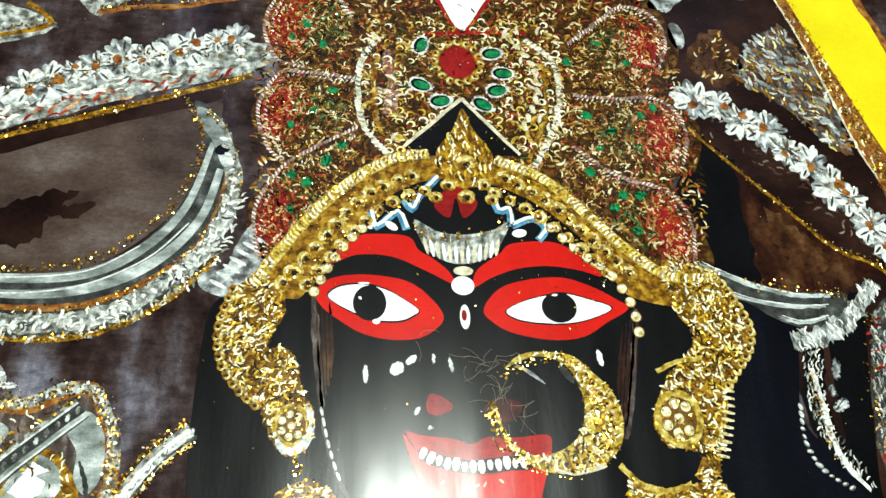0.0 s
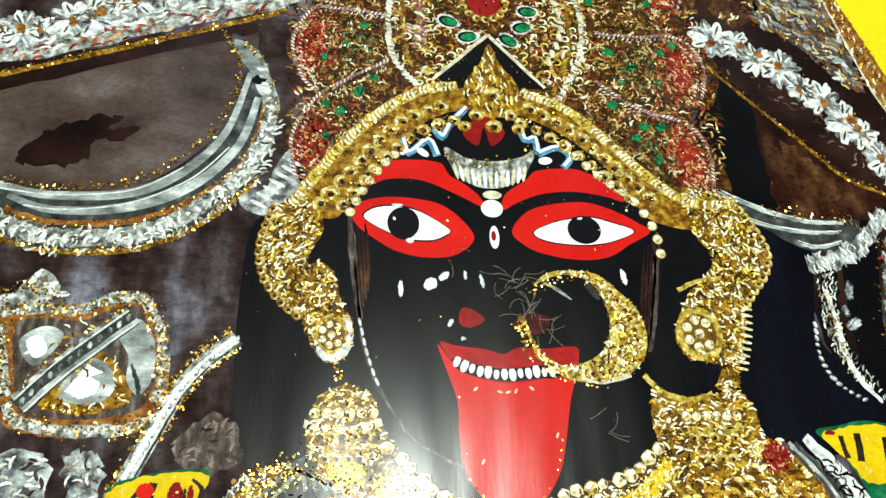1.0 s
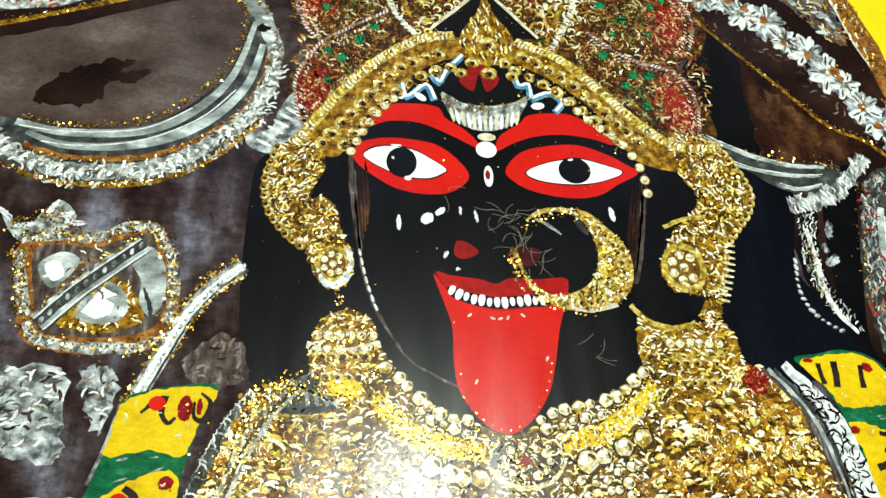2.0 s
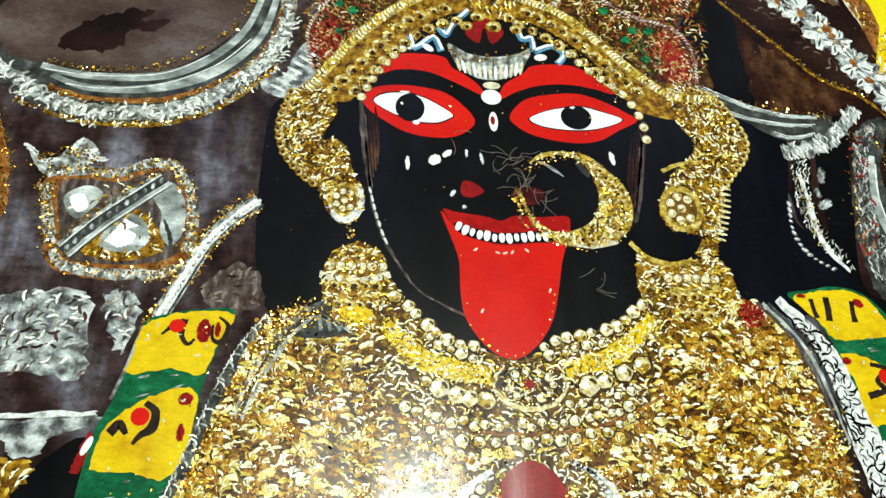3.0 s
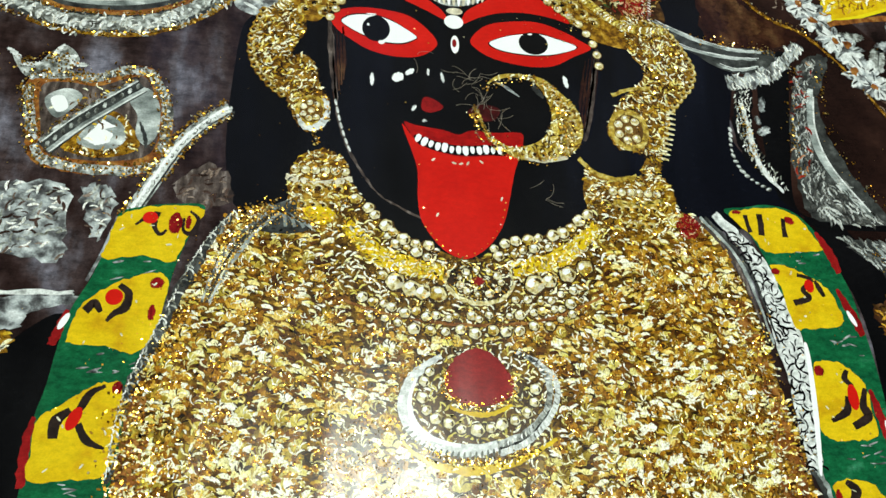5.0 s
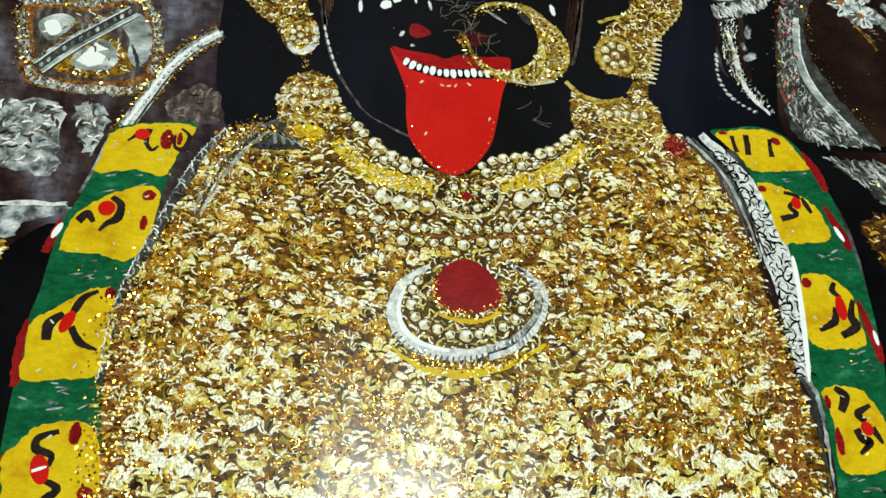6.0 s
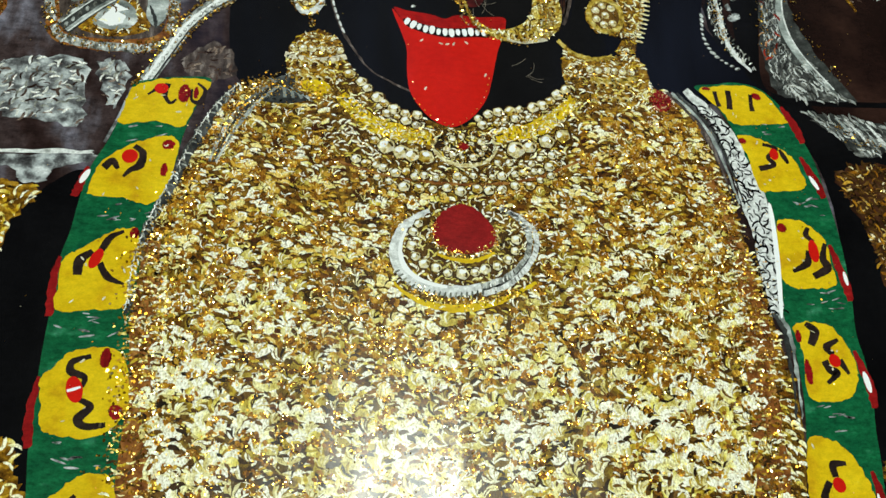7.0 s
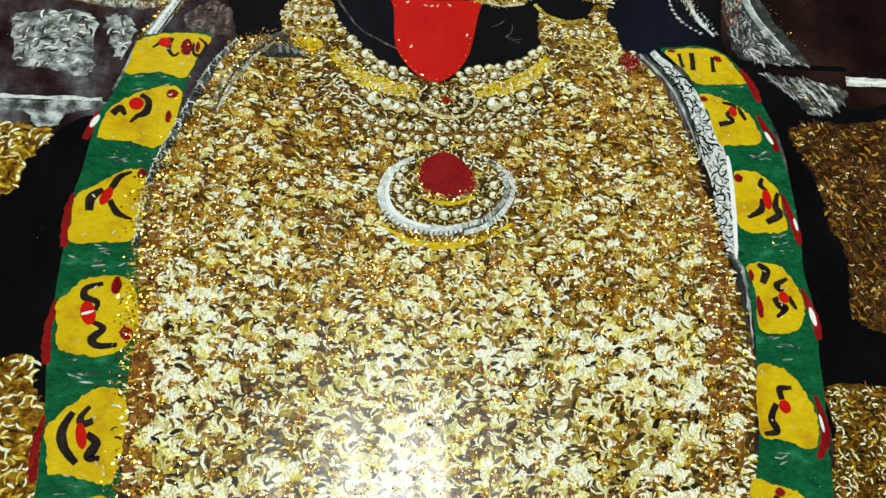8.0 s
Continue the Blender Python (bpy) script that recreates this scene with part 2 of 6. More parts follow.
def plain(name, c, rough, scale, var=0.85):
    m, nt, bsdf = nodes_of(name)
    nt.links.new(ramp(nt, noise_tex(nt, scale, 5), [(0.3, tuple(v * var for v in c)), (0.7, c)]), bsdf.inputs["Base Color"])
    bsdf.inputs["Roughness"].default_value = rough
    b = nt.nodes.new("ShaderNodeBump")
    b.inputs["Strength"].default_value, b.inputs["Distance"].default_value = 0.2, 0.001
    nt.links.new(noise_tex(nt, scale * 12, 3), b.inputs["Height"])
    nt.links.new(b.outputs["Normal"], bsdf.inputs["Normal"])
    return m


PAINT = plain("wall_paint", (0.20, 0.18, 0.15), 0.7, 4)
CEIL = plain("ceiling_paint", (0.15, 0.147, 0.14), 0.8, 3)
TILE = plain("floor_tile", (0.32, 0.27, 0.22), 0.4, 6)
WOOD = plain("table_wood", (0.22, 0.12, 0.06), 0.4, 14, 0.6)
PAPER = plain("paper_back", (0.75, 0.74, 0.70), 0.6, 40)
METAL = plain("lamp_metal", (0.7, 0.7, 0.7), 0.35, 20)
FRAME = plain("window_paint", (0.7, 0.7, 0.68), 0.5, 9)
opal, ont, obsdf = nodes_of("lamp_opal")
obsdf.inputs["Emission Color"].default_value = (1.0, 0.96, 0.9, 1)
obsdf.inputs["Emission Strength"].default_value = 4.0


# ---- building blocks ----
MM = 0.001
STEP = 0.03      # one printed layer above another, in mm


def link(name, me, parent, mats, label="", kind=""):
    for m in mats:
        me.materials.append(m)
    ob = new(name, me)
    ob.parent = parent
    return tagged(ob, label, kind=kind)


def part(name, bm, mats, parent, label="", kind=""):
    me = bpy.data.meshes.new(name)
    bm.to_mesh(me)
    bm.free()
    return link(name, me, parent, mats if isinstance(mats, (list, tuple)) else [mats], label, kind)


def curve(pts, closed=False, n=6):
    """A smooth line through a few points."""
    out, k = [], len(pts)
    for i in range(k if closed else k - 1):
        p = [pts[(i + j) % k] if closed else pts[min(max(i + j, 0), k - 1)] for j in (-1, 0, 1, 2)]
        for s in range(n):
            u = s / n
            out.append(tuple(0.5 * (2 * b + (c - a) * u + (2 * a - 5 * b + 4 * c - d) * u * u + (3 * b - a - 3 * c + d) * u ** 3)
                             for a, b, c, d in zip(*p)))
    if not closed:
        out.append(tuple(pts[-1]))
    return out


def slab(bm, loop, layer, mat=0):
    """One flat printed patch with its thin edge."""
    z = layer * STEP
    area = sum(a[0] * b[1] - b[0] * a[1] for a, b in zip(loop, loop[1:] + loop[:1]))
    if area < 0:
        loop = loop[::-1]
    top = [bm.verts.new((x * MM, y * MM, z * MM)) for x, y in loop]
    low = [bm.verts.new((x * MM, y * MM, (z - 0.8 * STEP) * MM)) for x, y in loop]
    f = bm.faces.new(top)
    f.material_index = mat
    f.normal_update()
    for i in range(len(top)):
        bm.faces.new((low[i], low[(i + 1) % len(top)], top[(i + 1) % len(top)], top[i])).material_index = mat
    bmesh.ops.triangulate(bm, faces=[f])


def shape(name, pts, mat, layer, parent, label="", smooth=True, ragged=0.0, seed=1):
    loop = curve(pts, True, 6) if smooth else list(pts)
    if ragged:
        if not smooth:
            loop = [tuple(a + (b - a) * k / 10 for a, b in zip(p, q)) for p, q in zip(pts, list(pts[1:]) + [pts[0]]) for k in range(10)]
        r = random.Random(seed)
        loop = [(x + r.uniform(-ragged, ragged), y + r.uniform(-ragged, ragged)) for x, y in loop]
    bm = bmesh.new()
    slab(bm, loop, layer)
    return part(name, bm, mat, parent, label)


def oval(x, y, rx, ry, turn=0, n=18, lobes=0, cut=0.0):
    c, s, out = math.cos(radians(turn)), math.sin(radians(turn)), []
    for i in range(n):
        a = 2 * math.pi * i / n
        k = 1 - cut * (0.5 - 0.5 * math.cos(lobes * a)) if lobes else 1
        u, v = rx * k * math.cos(a), ry * k * math.sin(a)
        out.append((x + u * c - v * s, y + u * s + v * c))
    return out


def ribbon(pts, width, n=7, ragged=0.0, seed=1):
    """The outline of a strip along a smooth line; width is one number or (start, middle, end)."""
    line = curve(pts, False, n)
    r, left, right = random.Random(seed), [], []
    w = width if isinstance(width, tuple) else (width,) * 3
    for i, p in enumerate(line):
        a, b = line[max(i - 1, 0)], line[min(i + 1, len(line) - 1)]
        dx, dy = b[0] - a[0], b[1] - a[1]
        d = math.hypot(dx, dy) or 1
        u = i / (len(line) - 1)
        h = 0.5 * (w[0] + (w[1] - w[0]) * 2 * u if u < 0.5 else w[1] + (w[2] - w[1]) * (2 * u - 1))
        left.append((p[0] - dy / d * (h + r.uniform(-ragged, ragged)), p[1] + dx / d * (h + r.uniform(-ragged, ragged))))
        right.append((p[0] + dy / d * (h + r.uniform(-ragged, ragged)), p[1] - dx / d * (h + r.uniform(-ragged, ragged))))
    return left, right


def strip(name, pts, width, mat, layer, parent, label="", ragged=0.0, seed=1, n=7):
    left, right = ribbon(pts, width, n, ragged, seed)
    z = layer * STEP
    bm = bmesh.new()
    lv = [bm.verts.new((x * MM, y * MM, z * MM)) for x, y in left]
    rv = [bm.verts.new((x * MM, y * MM, z * MM)) for x, y in right]
    for i in range(len(lv) - 1):
        bm.faces.new((rv[i], rv[i + 1], lv[i + 1], lv[i]))
    ring = rv + lv[::-1]
    low = [bm.verts.new((v.co.x, v.co.y, v.co.z - 0.8 * STEP * MM)) for v in ring]
    for i in range(len(ring)):
        j = (i + 1) % len(ring)
        bm.faces.new((low[i], low[j], ring[j], ring[i]))
    return part(name, bm, mat, parent, label)


def inside(x, y, loop):
    hit = False
    for (ax, ay), (bx, by) in zip(loop, loop[1:] + loop[:1]):
        if (ay > y) != (by > y) and x < (bx - ax) * (y - ay) / (by - ay) + ax:
            hit = not hit
    return hit


def along(pts, gap, n=8):
    """Evenly spaced points on a smooth line, with the line's direction."""
    line, out, left = curve(pts, False, n), [], 0.0
    for a, b in zip(line, line[1:]):
        d = math.dist(a, b)
        while left < d:
            u = left / d
            out.append((a[0] + (b[0] - a[0]) * u, a[1] + (b[1] - a[1]) * u, math.degrees(math.atan2(b[1] - a[1], b[0] - a[0]))))
            left += gap
        left -= d
    return out


class Marks:
    """Many small flat printed marks joined in one mesh."""

    def __init__(self):
        self.v, self.f = [], []

    def add(self, loop, layer):
        k = len(self.v)
        self.v += [(x * MM, y * MM, layer * STEP * MM) for x, y in loop]
        self.f.append(tuple(range(k, k + len(loop))))

    def put(self, name, mat, parent, label=""):
        me = bpy.data.meshes.new(name)
        me.from_pydata(self.v, [], self.f)
        return link(name, me, parent, [mat], label, "stuff")


def hook(x, y, size, turn, fat=0.34):
    """A small curled stroke, bent like a comma."""
    c, s = math.cos(radians(turn)), math.sin(radians(turn))
    base = [(-1, -0.15), (-0.5, 0.22), (0.1, 0.36), (0.7, 0.22), (1, -0.22), (0.55, -0.05 - fat * 0.2), (0.05, 0.36 - fat), (-0.5, 0.2 - fat)]
    return [(x + size * (u * c - v * s), y + size * (u * s + v * c)) for u, v in base]


def ring_curl(x, y, size, turn, gap=80, fat=0.42):
    """A small open ring, bent round a dark middle."""
    out = [(size, radians(turn + gap / 2 + (360 - gap) * i / 7)) for i in range(8)]
    inn = [(size * (1 - fat * math.sin(math.pi * (i + 0.6) / 8.2)), a) for i, (_, a) in enumerate(out)]
    return [(x + d * math.cos(a), y + 0.85 * d * math.sin(a)) for d, a in out + inn[::-1]]


def weave(name, loop, gap, size, mat, layer, parent, turn=lambda x, y: 0, seed=3, drop=0.1, skip=None, jitter=28):
    r, m = random.Random(seed), Marks()
    xs, ys = [p[0] for p in loop], [p[1] for p in loop]
    row, y = 0, min(ys)
    while y < max(ys):
        x = min(xs) + (row % 2) * gap * 0.6
        while x < max(xs):
            px, py = x + r.uniform(-0.3, 0.3) * gap, y + r.uniform(-0.3, 0.3) * gap
            if r.random() > drop and inside(px, py, loop) and not (skip and skip(px, py)):
                m.add(hook(px, py, size * r.uniform(0.7, 1.25), turn(px, py) + r.uniform(-jitter, jitter) + (180 if r.random() < 0.3 else 0),
                           r.uniform(0.3, 0.6)), layer + r.choice((0, 0.35, 0.7)))
            x += gap * 1.2
        y += gap * 0.72
        row += 1
    return m.put(name, mat, parent)


FLAKES = ([], [])


def flake(x, y, r, size):
    v, f = FLAKES
    k, n = len(v), r.choice((4, 5, 5, 6))
    size *= 0.86
    tilt = min(abs(r.gauss(0, 17)), 50)
    q = Euler((radians(tilt), 0, r.uniform(0, 6.28))).to_matrix()
    rise = size * math.sin(radians(tilt)) + 12 * STEP + r.uniform(0, 0.12)
    stretch = r.uniform(0.8, 1.7)
    for i in range(n):
        a = 2 * math.pi * i / n + r.uniform(-0.25, 0.25)
        p = q @ Vector((size * stretch * math.cos(a), size * math.sin(a), 0))
        v.append(((x + p.x) * MM, (y + p.y) * MM, (p.z + rise) * MM))
    f.append(tuple(range(k, k + n)))


def sprinkle_area(loop, count, seed, size=0.30, skip=None):
    r = random.Random(seed)
    xs, ys = [p[0] for p in loop], [p[1] for p in loop]
    done = tries = 0
    while done < count and tries < count * 20:
        tries += 1
        x, y = r.uniform(min(xs), max(xs)), r.uniform(min(ys), max(ys))
        if inside(x, y, loop) and not (skip and skip(x, y)) and noise.noise((x * 0.12, y * 0.12, seed)) > -0.25 + 0.5 * r.random() - 0.3:
            flake(x, y, r, size * r.uniform(0.55, 1.35))
            done += 1


def sprinkle_line(pts, spread, count, seed, size=0.30):
    r, line = random.Random(seed), curve(pts, False, 8)
    spread *= 0.8
    for _ in range(int(count * 1.7)):
        u = r.uniform(0, len(line) - 1.001)
        a, b = line[int(u)], line[int(u) + 1]
        k = u - int(u)
        flake(a[0] + (b[0] - a[0]) * k + r.gauss(0, spread), a[1] + (b[1] - a[1]) * k + r.gauss(0, spread), r, size * r.uniform(0.55, 1.35))


def stamp_mesh(name, layers, mats):
    """A small printed motif round its own middle: loops with a layer and a colour each."""
    bm = bmesh.new()
    for loop, layer, k in layers:
        slab(bm, loop, layer, k)
    me = bpy.data.meshes.new(name)
    bm.to_mesh(me)
    bm.free()
    for m in mats:
        me.materials.append(m)
    return me


def stamp(name, me, x, y, turn, parent, size=1.0, layer=0.0):
    ob = new(name, me)
    ob.parent = parent
    if name == "silver_bead":
        turn, size = turn + BEADRNG.uniform(-30, 30), size * BEADRNG.uniform(0.65, 1.15)
    ob.location, ob.rotation_euler, ob.scale = (x * MM, y * MM, layer * STEP * MM), (0, 0, radians(turn)), (size, size, 1)
    return ob


PEARL = stamp_mesh("pearl", [(oval(0, 0, 1, 1, 0, 14), 0.0, 0), (oval(-0.02, 0.02, 0.84, 0.84, 0, 14), 0.8, 1), (oval(-0.15, 0.3, 0.36, 0.28, 20, 10), 1.6, 2)],
                   [DARKMARK, PEARLINK, WHITE])
LUMP = stamp_mesh("pearl", [(oval(0, 0, 1.08, 1, 0, 16, 4, 0.16), 0.0, 0), (oval(0.04, 0.06, 0.86, 0.76, 15, 15, 5, 0.22), 0.8, 1), (ring_curl(-0.02, 0.06, 0.8, 230, 110, 0.55), 1.2, 2), (oval(-0.16, 0.32, 0.36, 0.24, 20, 9), 1.6, 3), (oval(0.3, -0.3, 0.34, 0.18, 30, 8), 1.5, 4)],
                  [DARKMARK, GILT, PEARLINK, WHITE, OCHRE])
PALELUMP = stamp_mesh("pearl", [(oval(0, 0, 1.1, 1.02, 0, 16, 4, 0.12), 0.0, 0), (oval(0.02, 0.06, 0.92, 0.84, 15, 15, 5, 0.16), 0.8, 1), (ring_curl(0.06, 0.0, 0.66, 200, 130, 0.45), 1.2, 4), (oval(-0.12, 0.34, 0.52, 0.34, 20, 10, 3, 0.2), 1.6, 3), (oval(0.24, -0.42, 0.42, 0.2, 20, 8), 1.5, 2)],
                      [DARKMARK, PEARLINK, CREAM, WHITE, OLIVEMARK])
LOOPLET = stamp_mesh("gold_loop", [(oval(0, 0, 1.05, 0.96, 0, 20, 5, 0.2), 0.0, 1), (oval(0.1, -0.2, 0.46, 0.34, 20, 10, 3, 0.3), 0.7, 0), (ring_curl(0, 0.02, 0.98, 260, 100, 0.5), 1.0, 2), (ring_curl(0.1, -0.1, 0.6, 200, 150, 0.5), 1.5, 3),
                                   (oval(-0.34, 0.46, 0.4, 0.24, 25, 9, 3, 0.2), 2.0, 3), (oval(0.46, -0.5, 0.3, 0.16, -30, 8), 2.0, 2)], [DARKMARK, OCHRE, GILT, PEARLINK])


def blossom(seed):
    """A painted white flower: uneven petals with pale streaks, grey between, a rust fleck off its middle."""
    r = random.Random(seed)
    layers = [(oval(0, 0, 0.9, 0.82, 10 * seed, 48, 8, 0.34), 0.0, 0)]
    for i in range(9):
        a = i * 0.7 + r.uniform(-0.2, 0.2)
        d, n = r.uniform(0.48, 0.62), r.uniform(0.30, 0.48)
        petal = oval(d * math.cos(a), 0.92 * d * math.sin(a), n, r.uniform(0.13, 0.24), math.degrees(a) + r.uniform(-16, 16), 11)
        layers.append(([(x + r.uniform(-0.05, 0.05), y + r.uniform(-0.05, 0.05)) for x, y in petal], 0.8 + 0.08 * i, 1 if r.random() < 0.6 else 0))
        layers.append((oval(1.05 * d * math.cos(a), 0.96 * d * math.sin(a), 0.6 * n, 0.05, math.degrees(a) + r.uniform(-12, 12), 7), 1.7, 1 if i % 2 else 3))
    x, y = r.uniform(-0.3, 0.2), r.uniform(-0.35, 0.0)
    core = oval(x, y, 0.26, 0.2, r.uniform(0, 90), 12, 3, 0.2)
    return layers + [([(a + r.uniform(-0.05, 0.05), b + r.uniform(-0.05, 0.05)) for a, b in core], 2.1, 2)]


BLOSSOMS = [stamp_mesh("white_flower", blossom(k), [PALE, BRAID, RUST, GREY]) for k in range(5)]
BEADLET = stamp_mesh("silver_bead", [(oval(0, 0, 1, 0.62, 0, 12), 0.0, 0), (oval(-0.14, 0.1, 0.62, 0.30, 12, 8), 0.8, 1)], [SILVER, BRAID])
BEADRNG = random.Random(77)


# ---- room ----
def box(name, lo, hi, mat, parent=None, label="", kind="", category=""):
    bm = bmesh.new()
    bmesh.ops.create_cube(bm, size=1)
    size, mid = Vector(hi) - Vector(lo), (Vector(hi) + Vector(lo)) / 2
    for v in bm.verts:
        v.co = Vector((v.co.x * size.x, v.co.y * size.y, v.co.z * size.z)) + mid
    bmesh.ops.bevel(bm, geom=bm.edges[:], offset=min(size) * 0.08, segments=2, affect="EDGES")
    ob = part(name, bm, mat, parent, label, kind)
    return tagged(ob, category=category)


box("floor", (-2.0, -2.0, -0.85), (2.0, 1.15, -0.76), TILE, label="plain brown tiled floor of the room", kind="structure", category="floor")
box("ceiling", (-2.0, -2.0, 1.96), (2.0, 1.15, 2.06), CEIL, label="plain grey painted ceiling", kind="structure", category="ceiling")
box("wall_west", (-2.1, -2.0, -0.76), (-2.0, 1.15, 1.96), PAINT, label="plain dim beige painted wall", kind="structure", category="wall")
box("wall_east", (2.0, -2.0, -0.76), (2.1, 1.15, 1.96), PAINT, label="plain dim beige painted wall", kind="structure", category="wall")
box("wall_south", (-2.0, -2.1, -0.76), (2.0, -2.0, 1.96), PAINT, label="plain dim beige painted wall", kind="structure", category="wall")
north = new("wall_north")
tagged(north, "dim beige painted wall with three small high window openings", "wall", kind="structure")
edges = [-2.0] + [e for wx in WINDOWS for e in (wx - 0.13, wx + 0.13)] + [2.0]
box("wall_piece", (-2.0, 1.05, -0.76), (2.0, 1.15, 1.24), PAINT, north)
for x0, x1 in zip(edges[::2], edges[1::2]):
    box("wall_piece", (x0, 1.05, 1.24), (x1, 1.15, 1.96), PAINT, north)
for k, wx in enumerate(WINDOWS):
    window = new("window_%d" % (k + 1))
    tagged(window, "small high window with a white painted frame", "window", kind="structure")
    for lo, hi in (((wx - 0.13, 1.08, 1.24), (wx - 0.105, 1.12, 1.96)), ((wx + 0.105, 1.08, 1.24), (wx + 0.13, 1.12, 1.96)),
                   ((wx - 0.105, 1.08, 1.24), (wx + 0.105, 1.12, 1.265)), ((wx - 0.105, 1.08, 1.935), (wx + 0.105, 1.12, 1.96))):
        box("window_frame", lo, hi, FRAME, window)

lamp = new("ceiling_lamp")
lamp.location = LAMP
tagged(lamp, "round white opal ceiling lamp", "lamp")
bm = bmesh.new()
bmesh.ops.create_cone(bm, cap_ends=True, segments=40, radius1=0.125, radius2=0.115, depth=0.03, matrix=Matrix.Translation((0, 0, 0.015)))
part("base", bm, METAL, lamp)
bm = bmesh.new()
bmesh.ops.create_cone(bm, cap_ends=True, segments=40, radius1=0.10, radius2=0.112, depth=0.02, matrix=Matrix.Translation((0, 0, -0.01)))
part("diffuser", bm, opal, lamp)

table = new("table")
table.location = (0.0, 0.1, -0.76)
tagged(table, "dark brown wooden table under the print", "table")
box("tabletop", (-0.55, -0.42, 0.725), (0.55, 0.42, 0.7588), WOOD, table)
for sx in (-1, 1):
    for sy in (-1, 1):
        box("leg", (sx * 0.5 - 0.03, sy * 0.37 - 0.03, 0), (sx * 0.5 + 0.03, sy * 0.37 + 0.03, 0.725), WOOD, table)

# ---- the print ----
poster = new("poster")
tagged(poster, "glossy laminated devotional print scattered with gold glitter lying on a table", "poster")
box("sheet", (-0.19, -0.17, -0.0012), (0.21, 0.31, -0.0001), PAPER, poster)


def region(name, pts, mat, layer, label="", smooth=True, **k):
    return shape(name, pts, mat, layer, poster, label, smooth, **k)


back = region("background", [(-185, -165), (205, -165), (205, 305), (-185, 305)], MAROON, 0.5, "dark maroon printed ground with lavender sheen put into its colour", False)

# -- dark ground pieces and the large disc behind the crescent
region("dark_fold", [(-64, 125), (-61, 74), (-30, 66), (-20, 110), (-45, 140), (-58, 138)], BLACK, 1.0)
region("dark_fold", [(70, 200), (76, 185), (82, 165), (92, 140), (90, 124), (87, 106), (95, 95), (104, 84), (100, 78), (60, 74), (45, 100), (60, 150)], NAVY, 1.0)
region("dusk_ground", [(60, 270), (130, 270), (136, 160), (185, 110), (185, 55), (105, 60), (85, 120), (62, 205)], DUSK, 0.8, "dark brown printed ground", False)
disc_l = region("brown_disc", [(-124, 176), (-118, 179), (-87, 190), (-66, 195), (-66, 180), (-70, 166), (-79, 153), (-93, 143), (-112, 140), (-130, 142), (-140, 160)], UMBER, 1.2,
                "matt umber brown disc")
shape("shade", [(-140, 176), (-120, 181), (-90, 191), (-68, 197), (-67, 193), (-90, 185), (-121, 173), (-140, 168)], DUSK, 1.6, disc_l, ragged=0.4)
shape("shadow_mark", [(-116, 158), (-107, 163), (-97, 164), (-101, 160), (-93, 161), (-98, 156), (-104, 157), (-106, 150), (-116, 148), (-122, 150)], DUSK, 1.6, disc_l, ragged=0.9)
disc_r = region("brown_panel", [(82.5, 178.6), (97, 165.6), (110, 154.4), (120, 148), (104, 141), (88, 140), (80, 143), (81, 160)], EMBER, 1.3)
shape("rust_smudge", [(90, 166), (98, 160), (106, 151), (100, 146), (94, 148), (90, 156)], RUSTGLOW, 1.8, disc_r, ragged=1.6)
region("black_cloth", [(69, 192), (76, 187), (83, 180.5), (82, 160), (82, 141), (66, 143), (64, 172)], BLACK, 1.9, ragged=1.0)
region("brown_panel", [(118, 135), (128, 140), (146, 116), (165, 90), (150, 60), (138, 80), (126, 98), (121, 114)], DUSK, 1.2)

region("dark_fold", [(100, 130), (112, 140), (107, 108), (104, 84), (112, 78), (124, 66), (118, 60), (108, 78), (98, 90)], BLACK, 1.1)

region("dark_fold", [(-52, 142), (-38, 146), (-32, 100), (-36, 84), (-46, 92), (-44, 100), (-50, 122)], BLACK, 1.5)
region("dark_fold", [(40, 146), (56, 144), (60, 126), (50, 112), (52, 92), (40, 84), (34, 92), (38, 118)], BLACK, 1.5)

# -- garland of white flowers, beside the crown
band_l = region("garland_band", [(-150, 178), (-121, 181), (-87, 194), (-57, 204), (-52, 212), (-60, 214), (-75, 209), (-94, 203), (-111, 196), (-123, 189), (-150, 182)], SILVER, 1.6,
                "gold and white flower garland", ragged=0.5)
for i, (x, y, a) in enumerate(along([(-146, 182), (-121, 191), (-94, 204), (-75, 210), (-58, 216)], 6.4)):
    stamp("white_flower", BLOSSOMS[i % 5], x + (i % 2) * 0.8, y + (1.4 if i % 2 else 0.0), a * 2 + i * 67, band_l, (7.4, 4.6, 6.4)[i % 3], 2.6 + 0.25 * (i % 3))
weave("thread_pattern", [(-150, 179), (-121, 183), (-87, 196), (-60, 205), (-60, 208), (-88, 201), (-121, 189), (-150, 184)], 2.6, 1.9, SILVERMARK, 2.2, band_l, lambda x, y: 20)
weave("rust_pattern", [(-150, 177), (-121, 181), (-87, 194), (-60, 203), (-60, 207), (-88, 199), (-121, 187), (-150, 182)], 3.0, 1.9, REDMARK, 2.1, band_l, lambda x, y: 40, 13, 0.3)
strip("gold_cord", [(-150, 168), (-120, 178.5), (-87, 191), (-57, 202.5)], 1.7, OCHRE, 2.6, band_l, ragged=0.25)
sprinkle_line([(-150, 168), (-120, 179), (-87, 191), (-57, 203)], 0.8, 170, 5)
sprinkle_line([(-140, 186), (-111, 197), (-88, 206), (-60, 212)], 2.0, 150, 6)
top_l = region("scroll_band", [(-135, 206), (-114, 213), (-112, 217), (-125, 222), (-140, 222)], SILVER, 1.6, "silver grey scroll with gold edges", ragged=0.5)
